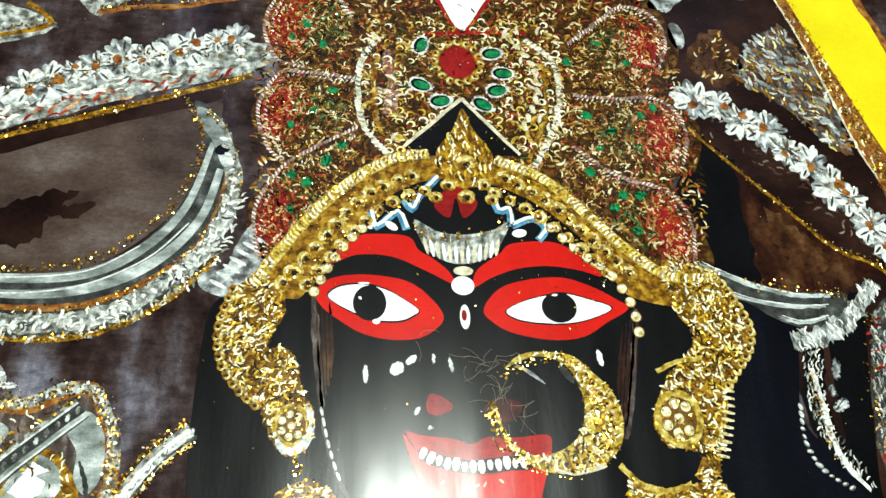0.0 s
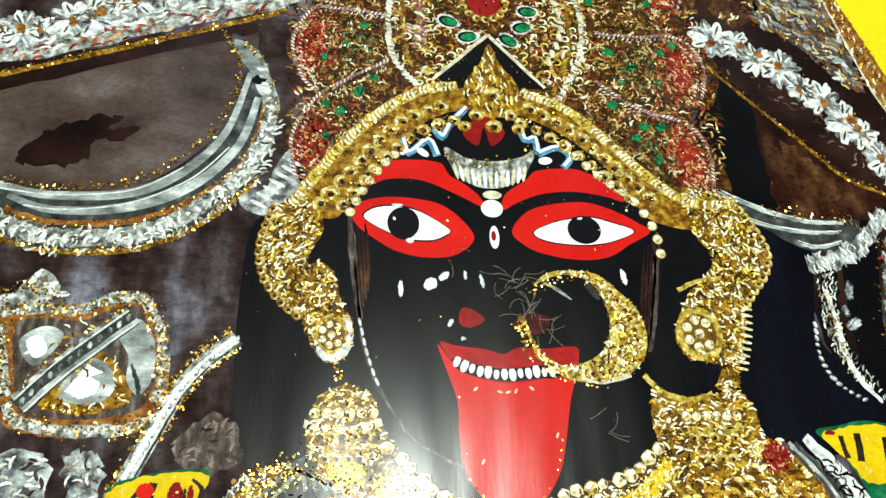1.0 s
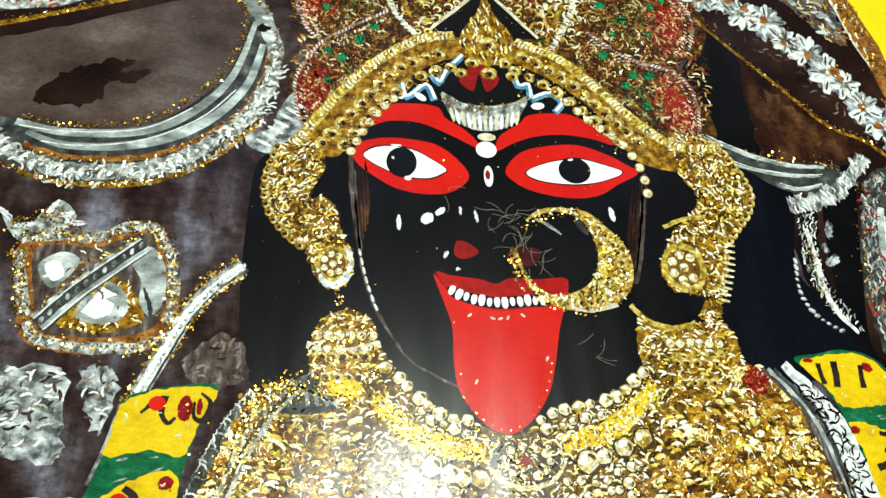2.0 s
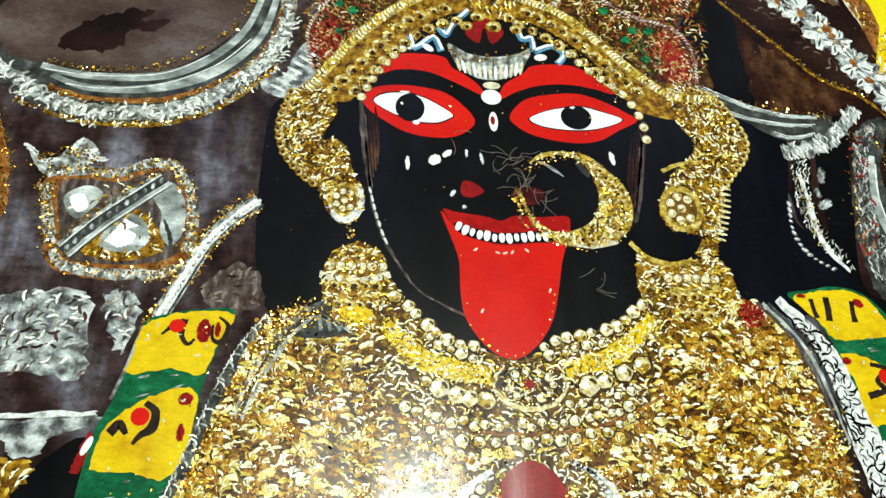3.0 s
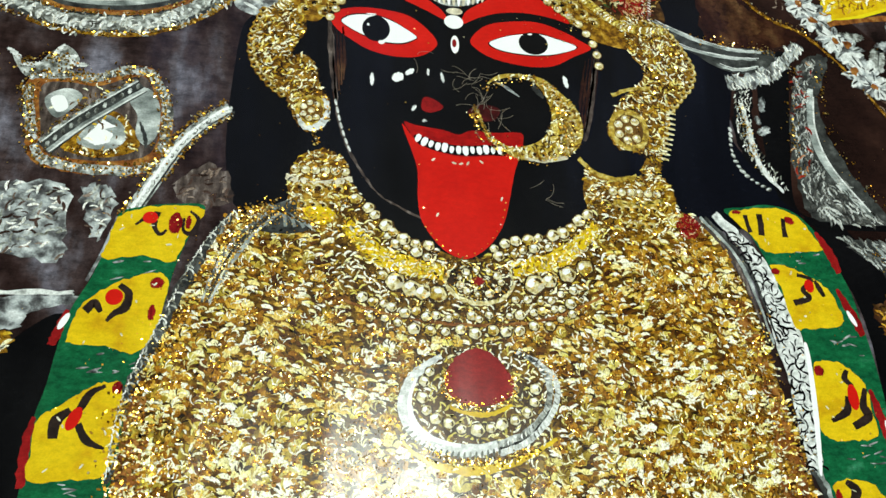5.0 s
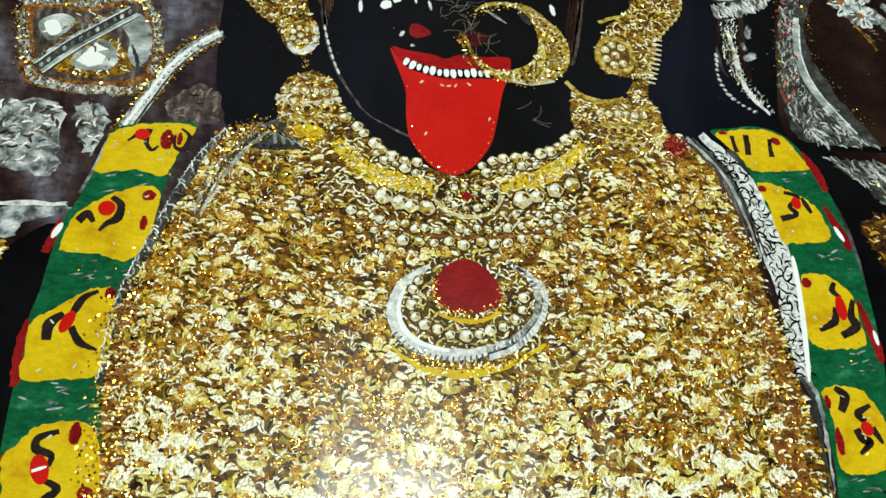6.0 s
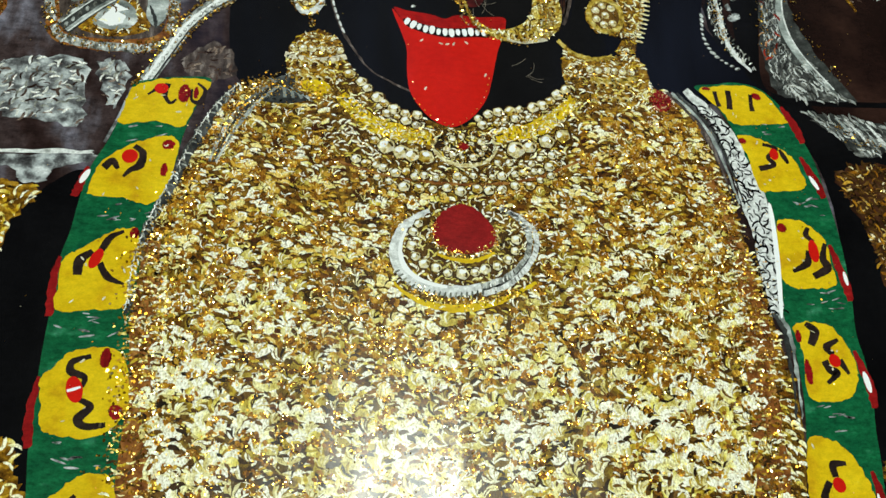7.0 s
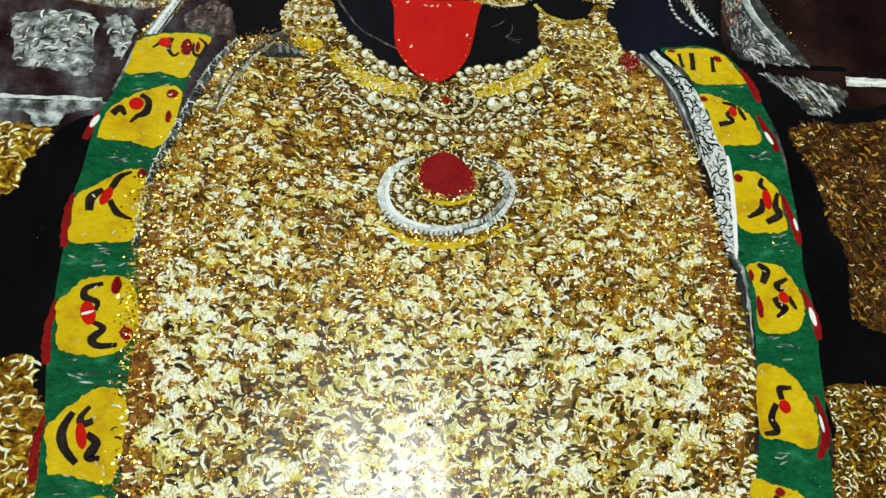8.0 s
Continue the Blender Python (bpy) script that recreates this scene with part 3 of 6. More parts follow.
strip("gold_edge", [(-140, 208), (-125, 211), (-113, 216), (-120, 223)], 1.6, OCHRE, 2.2, top_l, ragged=0.3)
top_c = region("scroll_band", [(-102, 220), (-94, 226), (-82, 228), (-60, 233), (-55, 240), (-85, 246), (-110, 235)], SILVER, 1.6, ragged=0.6)
strip("gold_edge", [(-101, 221), (-90, 224), (-80, 225), (-60, 231)], 1.8, RUST, 2.2, top_c, ragged=0.3)
sprinkle_line([(-101, 222), (-85, 226), (-60, 232)], 1.3, 70, 7)
sprinkle_line([(-140, 210), (-125, 213), (-113, 217)], 1.0, 50, 8)

# -- crescent ornament
cres = region("crescent", [(-143, 150), (-133, 145), (-124, 143), (-112, 140), (-93, 142), (-79, 152), (-71, 165), (-68, 180), (-72, 193), (-63, 186), (-58, 166), (-62, 150), (-77, 132), (-91, 126),
                           (-112, 125.5), (-128, 132), (-141, 142)], GREY, 2.0, "silver crescent ornament with beaded white rim and gold glitter")
strip("silver_arc", [(-125, 142.6), (-112, 140), (-93, 141.5), (-80, 149), (-71, 161), (-66, 180)], (2.0, 2.8, 1.4), STEEL, 2.6, cres)
strip("silver_arc", [(-122, 139.6), (-111, 136), (-93, 137.5), (-78, 144.5), (-67.5, 157), (-63.5, 172)], (1.4, 3.0, 1.8), STEEL, 2.6, cres)
strip("bright_line", [(-124, 141.5), (-111, 140.2), (-93, 142.2), (-81, 149.4)], 0.35, BRAID, 3.2, cres)
strip("bright_line", [(-118, 137), (-108, 136.2), (-93, 138.6), (-79, 146), (-70, 156)], 0.4, BRAID, 3.2, cres)
strip("rust_arc", [(-122, 136), (-111, 132.6), (-93, 133.4), (-78, 140), (-66, 152), (-61, 172)], 1.6, RUST, 2.6, cres, ragged=0.3)
rim = [(-141, 147), (-133, 139.5), (-122, 132.5), (-110, 128.6), (-92, 129.6), (-78, 136.5), (-65.5, 149), (-60, 166), (-64, 183)]
strip("white_rim", rim, (3.0, 4.8, 4.2), SILVER, 2.7, cres, ragged=0.6)
for i, (x, y, a) in enumerate(along(rim, 2.5)):
    stamp("silver_bead", BEADLET, x, y, a + 65, cres, 1.75 + 0.3 * (i % 3), 3.2)
strip("gold_edge", [(-122, 128), (-110, 124.8), (-92, 125.6), (-77, 132), (-63, 145)], 1.3, OCHRE, 2.8, cres, ragged=0.35)
for k, (pts, spread, cnt) in enumerate((([(-124, 144), (-112, 142), (-93, 145), (-79, 155), (-71, 168), (-69, 182), (-74, 193)], 0.7, 190),
                                        ([(-130, 131), (-111, 125.5), (-92, 126), (-77, 132), (-62, 147)], 0.7, 170),
                                        ([(-122, 135), (-110, 132), (-92, 133), (-78, 140), (-66, 152), (-61, 170)], 0.6, 120),
                                        ([(-58, 165), (-61, 180), (-68, 190)], 0.6, 40))):
    sprinkle_line(pts, spread, cnt, 20 + k)
tip = shape("tip_leaf", [(-71, 191), (-66, 189), (-62, 183), (-60, 175), (-63, 173), (-66, 180), (-70, 186)], STEEL, 3.4, cres)
leaf_l = region("ridged_leaf", [(-65, 138), (-57, 136), (-52, 141), (-50, 149), (-54, 156), (-58, 150), (-60, 144), (-66, 142)], PALE, 3.0, "white ridged leaf motif")
for i in range(7):
    shape("ridge", oval(-61.5 + i * 1.45, 139.5 + i * 2.1, 2.4, 0.55, 152, 10), BRAID, 3.6, leaf_l)
shape("dark_eye", oval(-63.5, 178, 2.0, 1.6, 30), BLACK, 4.0, cres)

orn_pts = [(-165, 131), (-143, 134), (-134, 128), (-128.5, 115), (-126.5, 98), (-131, 84), (-145, 78), (-165, 84)]
orn = region("side_ornament", orn_pts, RUST, 1.8, "pale beaded ornament with a rust gold rim", ragged=0.6)
orn_in = [(-165, 127), (-143, 129), (-136, 122), (-131.5, 112), (-130, 98), (-134, 87), (-146, 82), (-165, 88)]
shape("pale_bed", orn_in, PALE, 2.4, orn, ragged=0.6)
weave("brush_pattern", curve(orn_in, True), 2.4, 1.9, SILVERMARK, 3.0, orn, lambda x, y: 60, 23, 0.15, jitter=60)
sprinkle_line([(-143, 133), (-134, 127), (-128.5, 115), (-127, 98), (-131, 86)], 1.2, 120, 58)
weave("rim_pattern", [(-142, 149), (-133, 143), (-122, 135), (-110, 131), (-92, 132), (-78, 139), (-66, 151), (-60, 170), (-56, 164), (-61, 145), (-76, 131.5), (-91, 125), (-111, 124), (-126, 129), (-140, 141)], 1.7, 1.35, SILVERMARK, 4.2, cres, lambda x, y: 40, 24, 0.3, jitter=70)

# -- jewelled lozenge
loz = region("jewel_lozenge", [(-118.6, 105), (-116.6, 95), (-114.6, 86), (-110.3, 82), (-98.7, 80), (-84.4, 81.4), (-79.6, 86.7), (-79.4, 99.5), (-82.6, 108.4), (-86.2, 114.4), (-92.4, 114.6), (-101.1, 111.2), (-110.2, 111.6), (-116, 110)], RUST, 1.8,
             "mirror jewel lozenge set in gold beads", ragged=0.3)
shape("dark_bed", [(-114.4, 106), (-108, 108), (-100, 107.4), (-92, 111), (-87.6, 111), (-84, 104), (-82.4, 96), (-84, 87.4), (-92, 84.6), (-102, 84.4), (-110, 86), (-112.6, 94)], WARMGREY, 2.4, loz)
shape("gold_cup", [(-107, 88.6), (-99.4, 97.4), (-94, 99.6), (-88.6, 94), (-87, 89), (-92, 86), (-100, 85.4)], OCHRE, 2.7, loz)
shape("mirror_stone", [(-103, 90.2), (-97.4, 98.2), (-92.2, 96), (-90.8, 91), (-93.6, 88), (-98, 87.6)], STEEL, 3.2, loz)
shape("mirror_glare", [(-101.4, 90.6), (-97.2, 97), (-93.4, 95), (-94.6, 90), (-98, 88.8)], WHITE, 3.5, loz, smooth=False, ragged=0.15)
shape("facet", [(-93.6, 88), (-92.6, 92), (-96.4, 94), (-91.8, 95.6), (-90.6, 91)], STEEL, 3.7, loz, smooth=False)
shape("pale_facet", [(-91.3, 104), (-87.1, 107.9), (-83.2, 102.8), (-82.6, 94.2), (-85.3, 89.8), (-88.3, 93.1), (-88.6, 99)], STEEL, 3.2, loz)
strip("dark_facet", [(-87.6, 97), (-86, 93), (-85.2, 89)], (0.4, 1.3, 0.5), GREY, 3.5, loz, ragged=0.2)
weave("gold_pattern", [(-113, 100), (-104, 108), (-92, 111), (-98, 104), (-108, 92)], 1.8, 1.0, GOLDMARK, 2.8, loz, lambda x, y: 40, 22, 0.4, jitter=80)
weave("gold_pattern", [(-106, 87), (-98, 86), (-87, 88), (-88, 94), (-92, 99), (-97, 99)], 1.7, 1.0, GOLDMARK, 2.9, loz, lambda x, y: 40, 25, 0.3, jitter=80)
shape("pale_facet", [(-112.9, 102.3), (-107.8, 106), (-103.4, 103.4), (-108.8, 96.5)], STEEL, 3.2, loz)
shape("pale_glint", [(-111.4, 102.4), (-108.4, 103.6), (-106.6, 100), (-109.2, 98.4)], WHITE, 3.6, loz)
strip("dark_bar", [(-110.6, 87), (-103, 95.8), (-88.6, 108.8)], 5.2, GREY, 3.8, loz)
for k, off in enumerate((-1.9, 1.9)):
    pts = [(-110.8 - off * 0.7, 87.6 + off * 0.7), (-103 - off * 0.7, 96.3 + off * 0.7), (-88.8 - off * 0.7, 109 + off * 0.7)]
    strip("silver_bar", pts, 1.3, SILVER if k else STEEL, 4.4, loz, ragged=0.2, seed=k)
    strip("bright_line", [(x + 0.3, y - 0.3) for x, y in pts], 0.4, BRAID, 4.9, loz, ragged=0.1, seed=k)
for i, (x, y, a) in enumerate(along([(-110, 88.4), (-103, 96.3), (-89, 108.8)], 2.6)):
    shape("bar_bead", oval(x, y, 0.9, 0.5, a + 40, 8), SILVER, 4.6, loz, ragged=0.15, seed=i)
for k, pts in enumerate(([(-117, 109.6), (-109, 110.4), (-101, 110), (-92.4, 113.4), (-86.6, 113)], [(-86, 112.6), (-81.6, 104), (-80.6, 95), (-81, 88)], [(-82, 84), (-88, 82), (-99, 81.6), (-110, 83.6), (-113.4, 88)], [(-114, 90), (-116.4, 99), (-117.6, 106)])):
    strip("silver_edge", pts, 2.6, SILVER, 3.0, loz, ragged=0.4, seed=k)
    for x, y, a in along(pts, 2.6):
        stamp("silver_bead", BEADLET, x, y, a + 80, loz, 1.5, 3.6)
    sprinkle_line(pts, 1.5, 130, 30 + k)
sprinkle_line([(-104, 87), (-97, 86), (-88, 90)], 0.6, 45, 36)
sprinkle_line([(-113, 90), (-104, 99), (-91, 110)], 0.5, 40, 37)
shape("corner_leaf", [(-124, 117), (-118, 112), (-114, 117), (-110, 120), (-106, 115), (-112, 110), (-119, 109)], SILVER, 2.9, loz)
for i, p in enumerate(((-123, 116, -40), (-118, 113, 10), (-112, 118, 60), (-109, 116, 20), (-106, 114, 0))):
    shape("leaf_ridge", oval(p[0], p[1], 2.7, 0.7, p[2], 10), BRAID, 3.6, loz, ragged=0.25, seed=i)
sprinkle_line([(-121, 113), (-113, 116), (-108, 114)], 1.5, 60, 38)

# -- beaded rod and pale patches
rod_line = [(-64.2, 103.4), (-71, 97.8), (-76.5, 90.6), (-81.4, 80.6), (-86.6, 69.4)]
rod_l, rod_r = ribbon(rod_line, (4.2, 4.0, 4.2), 7)
rod = region("beaded_rod", rod_l + rod_r[::-1], SILVER, 2.0, "white beaded rod with gold edges", False)
strip("white_core", rod_line, (2.0, 2.4, 2.6), BRAID, 2.7, rod, ragged=0.4)
strip("bright_line", [(x - 0.3, y + 0.3) for x, y in rod_line], 0.8, WHITE, 3.6, rod, ragged=0.25)
strip("grey_line", [(x + 1.2, y - 0.9) for x, y in rod_line], 0.5, GREY, 3.5, rod, ragged=0.15)
for i, (x, y, a) in enumerate(along(rod_line, 2.4)):
    stamp("silver_bead", BEADLET, x, y, a + 20, rod, 1.2, 3.2)
sprinkle_line([(-66, 105), (-72.6, 99.6), (-78.4, 91.8), (-83.6, 81), (-88.8, 70)], 0.7, 110, 41)
sprinkle_line([(-63, 101.4), (-69.4, 96), (-74.6, 89.2), (-79.4, 79.4)], 0.5, 70, 42)
for k, pts in enumerate(([(-125, 74.8), (-115.1, 77), (-103, 75.8), (-101.8, 64.7), (-101.3, 55.5), (-114.5, 56.8), (-122.1, 58.4), (-125.3, 68.7)], [(-99.2, 75.9), (-93.3, 77.3), (-90.4, 71.1), (-93.3, 61.9), (-96.8, 65.6)],
                         [(-77, 78), (-70, 85), (-63, 83), (-62, 74), (-72, 72)])):
    pt = region("pale_patch", pts, PALE if k < 2 else WARMGREY, 1.5, "rough pale grey brushed patch", ragged=0.9, seed=k)
    weave("brush_pattern", pts, 1.9, 1.3, SILVERMARK if k < 2 else WARMMARK, 2.1, pt, lambda x, y: 35, k + 4, 0.5, jitter=60)
    weave("dark_pattern", pts, 2.6, 1.4, WARMMARK, 2.4, pt, lambda x, y: 35, k + 14, 0.45, jitter=70)
region("pale_line", [(-135, 45.5), (-113, 46), (-97, 47), (-97, 44.8), (-106, 42), (-108, 38), (-114, 38), (-118, 42), (-135, 41)], PALE, 1.5, ragged=0.5)
region("pale_line", [(-135, 47), (-97, 48), (-97, 46.8), (-135, 45.4)], BRAID, 2.2, smooth=False, ragged=0.35)
sleeve = region("dark_sleeve", [(-140, 22), (-117, 26), (-110, 34), (-99, 42), (-96, 30), (-99, -70), (-140, -70)], BLACK, 1.4, "black cloth sleeve")
for k, pts in enumerate(([(-140, 39), (-122.9, 38.1), (-113.8, 37), (-108.6, 35.4), (-112, 29), (-115, 25), (-115.3, 18.3), (-119.3, 16.4), (-140, 14)], [(-140, -28), (-111.8, -28.9), (-104, -29.6), (-102.3, -37.5), (-99.2, -43.1), (-99.2, -53), (-99, -75), (-140, -75)])):
    g = region("gold_patch", pts, OCHRE, 1.9, "gold embroidered cloth patch", ragged=0.8, seed=k)
    weave("thread_pattern", curve(pts, True), 2.0, 1.5, GOLDMARK, 2.5, g, lambda x, y: 20, 9 + k, jitter=70)
    sprinkle_area(curve(pts, True), 120, 45 + k)
region("dark_sleeve", [(114, 84), (112, 66), (119, 40), (120, -70), (190, -70), (190, 60), (150, 62), (125, 70)], BLACK, 1.3, "black cloth sleeve")
for k, pts in enumerate(([(121.6, 50.7), (126, 54), (132.1, 56), (144.6, 55), (175, 54), (175, -26), (140.6, -18.6), (131, -13.4), (133, 0), (133.4, 7.3), (130, 17), (128.8, 31), (124, 44)], [(115.8, -37.1), (125.6, -34.5), (140, -36), (165, -40), (160, -75), (109, -75), (113, -60), (117, -47.8)])):
    g = region("gold_patch", pts, RUSTGLOW if k == 0 else UMBERGOLD, 1.9, "dark gold embroidered cloth patch", ragged=0.9, seed=k + 5)
    weave("dark_pattern", curve(pts, True), 2.0, 1.6, DARKMARK, 2.3, g, lambda x, y: -25, 17 + k, 0.12, jitter=80)
    weave("thread_pattern", curve(pts, True), 1.6, 1.0, CROWNMARK if k == 0 else GOLDMARK, 2.6, g, lambda x, y: -25, 19 + k, 0.5 if k == 0 else 0.15, jitter=70)
    weave("rust_pattern", curve(pts, True), 3.2, 1.6, RUSTMARK, 3.0, g, lambda x, y: -25, 21 + k, 0.55, jitter=70)
    sprinkle_area(curve(pts, True), 420, 47 + k, 0.2)

# -- flower garland, yellow strip and scrolls beside the crown's other side
gar_pts = [(70, 207), (86, 197), (102, 187), (114, 176), (125, 161), (136, 144), (148, 122), (143, 118), (132, 138), (122.7, 150), (111, 159), (99, 174.5), (84, 184), (73, 196)]
gar_r = region("garland_band", gar_pts, DUSK, 1.7, "white flower garland with gold centres", ragged=0.7)
weave("leaf_pattern", curve(gar_pts, True), 2.6, 1.4, WARMMARK, 2.2, gar_r, lambda x, y: -40, 50, 0.4, jitter=70)
for i, (x, y, a) in enumerate(along([(74, 203.6), (85, 198), (93.6, 192.6), (107.3, 180.5), (118.7, 167), (126, 155), (134, 144), (146, 123)], 8.0)):
    stamp("white_flower", BLOSSOMS[i % 5], x, y + (1.6 if i % 2 else -0.8), a + i * 83, gar_r, (8.0, 6.2, 7.2)[i % 3], 2.6 + 0.25 * (i % 3))
strip("gold_cord", [(71, 192), (86.9, 175.2), (97.1, 165.4), (108.5, 154.1), (121, 148.3), (134, 134), (145, 116)], 1.1, OCHRE, 2.6, gar_r, ragged=0.4)
sprinkle_line([(76, 203), (94, 192), (110, 179), (122, 164)], 2.2, 150, 51, 0.24)
sprinkle_line([(71, 192), (86.9, 175.2), (97.1, 165.4), (108.5, 154.1), (121, 148.3), (145, 116)], 0.7, 120, 52, 0.24)
fol_pts = [(97.5, 226.3), (107, 234), (111.2, 231), (115.6, 220), (119.7, 205), (122.2, 192), (121.6, 186.6), (115.4, 188.4), (106.8, 198.9), (97.2, 206.7), (89, 211.4), (92, 219)]
clus = region("pale_foliage", fol_pts, WARMGREY, 1.6, "pale grey painted foliage", ragged=1.2)
rr = random.Random(55)
fol = curve(fol_pts, True)
weave("brush_pattern", fol, 2.2, 1.8, DIMSILVER, 2.1, clus, lambda x, y: -50, 56, 0.35, jitter=60)
weave("umber_pattern", fol, 2.8, 2.0, UMBERMARK, 2.15, clus, lambda x, y: -50, 58, 0.35, jitter=60)
weave("olive_pattern", fol, 3.4, 1.5, OLIVEMARK, 2.2, clus, lambda x, y: -50, 59, 0.45, jitter=60)
done = 0
while done < 18:
    x, y = rr.uniform(91, 126), rr.uniform(188, 236)
    if inside(x, y, fol):
        shape("pale_leaf", oval(x, y, rr.uniform(1.4, 3.2), rr.uniform(0.6, 1.3), rr.uniform(-80, 10), 12), STEEL if done % 3 else PALE, 2.3 + 0.04 * done, clus, ragged=0.35, seed=done)
        done += 1
sprinkle_area(fol, 90, 53, 0.26)
gp = region("gold_smudge", [(74, 217), (78, 226), (87, 231), (92, 224), (91, 214), (82, 208)], RUSTGLOW, 1.6, "rust gold brushed smudge", ragged=0.8)
weave("brush_pattern", curve([(75, 217), (87, 230), (91, 216), (82, 209)], True), 2.0, 1.4, CROWNMARK, 2.2, gp, lambda x, y: 60, 8, 0.3, jitter=60)
region("silver_motif", [(58, 244), (66, 240), (70, 236), (76, 242), (86, 250), (88, 262), (60, 262)], SILVER, 1.6, "silver leaf motif", ragged=0.8)
for p in ((62, 243, 60), (69, 240, 20), (77, 246, -30), (72, 227, 95)):
    region("white_petal", oval(p[0], p[1], 5.2, 2.6, p[2]), PALE, 2.4)
for p in ((99, 247, 20), (104, 250, 80)):
    region("white_petal", oval(p[0], p[1], 4.6, 2.8, p[2]), PALE, 2.4, ragged=0.5)
edge = region("rust_border", [(105, 256), (109, 245), (114, 230), (119.5, 208.2), (124, 189), (128, 178), (131, 166), (136, 172), (133.6, 187.5), (131, 195), (126.5, 209), (119.6, 228.5), (114, 245), (111, 256)], RUST, 1.9, "rust and gold glitter border")
yel = region("yellow_border", [(110, 257), (114, 244.6), (119.6, 227.5), (126.5, 208), (131.2, 193.6), (133.8, 186.6), (135, 178), (130, 164), (127, 154), (143, 158), (158, 164), (155, 190), (149, 212), (144.8, 225.5), (142.8, 236), (139, 248), (136, 257)], LEMON, 2.2, "bright yellow printed border", False)
shape("ochre_end", [(128, 155.5), (143, 159.5), (157, 165), (158, 186), (140, 184), (137, 176), (131, 165)], YELLOW, 2.5, yel, smooth=False)
strip("gold_line", [(106, 253), (109.4, 244.8), (114.4, 230), (119.9, 208.2), (124.4, 189), (128.4, 178)], 0.7, CREAM, 2.6, edge, ragged=0.2)
weave("fleck_pattern", [(108, 252), (112, 252), (119.4, 228), (126, 208), (131, 194), (133, 180), (128, 178), (124, 190), (119.6, 208), (114.2, 230)], 2.4, 1.4, GOLDMARK, 2.5, edge, lambda x, y: 80, 6, 0.4)
sprinkle_line([(110, 250), (117, 229), (123, 208), (128, 192), (131, 176)], 2.0, 380, 54, 0.26)
strip("rust_edge", [(137, 256), (143.6, 236), (150, 212), (156, 190)], 3.0, RUST, 2.6, yel, ragged=0.5)
strip("rust_edge", [(125, 153), (142, 157), (162, 161)], 2.2, RUST, 2.7, yel, ragged=0.5)
weave("scroll_pattern", [(128, 160), (156, 168), (156, 180), (140, 180), (132, 172)], 2.6, 1.9, GOLDMARK, 3.1, yel, lambda x, y: 30, 2, 0.3, jitter=70)
weave("rust_pattern", [(128, 157), (157, 166), (157, 184), (140, 182), (132, 170)], 2.2, 1.4, RUSTMARK, 3.0, yel, lambda x, y: 30, 3, 0.3, jitter=70)
sprinkle_area([(128, 157), (157, 166), (157, 184), (140, 182), (132, 170)], 160, 59)
for p in ((158, 240, 8, 4, 60), (164, 225, 6, 3, 40), (160, 252, 5, 3, 100)):
    region("white_petal", oval(p[0], p[1], p[2], p[3], p[4]), PALE, 2.4, ragged=0.5)
for k, p in enumerate(((131, 148, 6, 2.6, -35), (138, 142, 7, 2.4, -60), (146, 141, 6, 3, 70), (150, 147, 4, 2, 20), (138, 150, 5, 1.6, 0), (156, 152, 3, 6, 10), (150, 128, 8, 2.4, -50), (156, 132, 6, 2, -40))):
    region("white_scroll", oval(*p), PALE if k % 2 else SILVER, 2.4, "white painted scroll", ragged=0.5, seed=k)
cr = region("small_crescent", [(66, 150), (70.2, 147.4), (80.1, 143.4), (91.3, 140.8), (103, 141), (108, 140), (104, 132), (93, 130.6), (85, 133), (78, 137.4), (68, 141)], GREY, 2.0, "small dull silver crescent with white tuft")
for k, pts in enumerate(([(66, 148.6), (70.2, 146.5), (80.1, 142.5), (91.3, 139.9), (103.1, 139.8)], [(68.1, 141.6), (79.2, 138), (90.5, 136.5), (100.9, 136.8)], [(86.4, 133.3), (92.7, 131.9), (100.1, 133.7)])):
    strip("silver_arc", pts, (0.5, 1.2, 0.9), STEEL, 2.6, cr, ragged=0.25, seed=k)
    strip("bright_line", [(x + 1, y + 0.5) for x, y in pts], (0.15, 0.4, 0.2), BRAID, 3.1, cr, ragged=0.15, seed=k)
tuft = [(88.6, 127), (96.7, 128), (104.2, 131.3), (110.9, 137.2), (117.6, 144.6)]
tl, tr = ribbon(tuft, (4.8, 5.2, 3.8), 7, 0.9, 3)
shape("white_tuft", tl + tr[::-1], PALE, 2.8, cr, smooth=False)
weave("tuft_pattern", tl + tr[::-1], 1.5, 1.35, SILVERMARK, 3.4, cr, lambda x, y: 100, 25, 0.1, jitter=35)
sprinkle_line([(80, 143), (100, 141), (108, 140)], 1.2, 45, 55)
sc = region("bead_scroll", [(92, 125), (97, 124), (95, 112), (97, 100), (103, 90), (97, 91), (90, 100), (88, 110), (90, 119)], BLACK, 2.0, "white beaded scroll", ragged=0.4)
weave("bead_pattern", curve([(91, 124), (96, 123), (94.5, 110), (97, 100), (103, 89), (97, 92), (91, 101), (89.5, 112)], True), 1.15, 0.85, SILVERMARK, 2.6, sc, lambda x, y: 70, 26, 0.2, jitter=40)
for i, (x, y, a) in enumerate(along([(86.9, 109), (86.3, 100), (89.6, 93), (96.2, 88.6)], 1.9)):
    stamp("silver_bead", BEADLET, x, y, a + 40, sc, 1.0, 2.8)
strip("white_core", [(92.6, 119.2), (93.2, 111.6), (93.6, 102.8), (96.1, 94.3), (101, 88)], (1.2, 1.9, 1.0), BRAID, 3.2, sc, ragged=0.35)
sprinkle_line([(91.6, 118), (92, 108), (94.6, 96)], 1.0, 60, 60, 0.24)
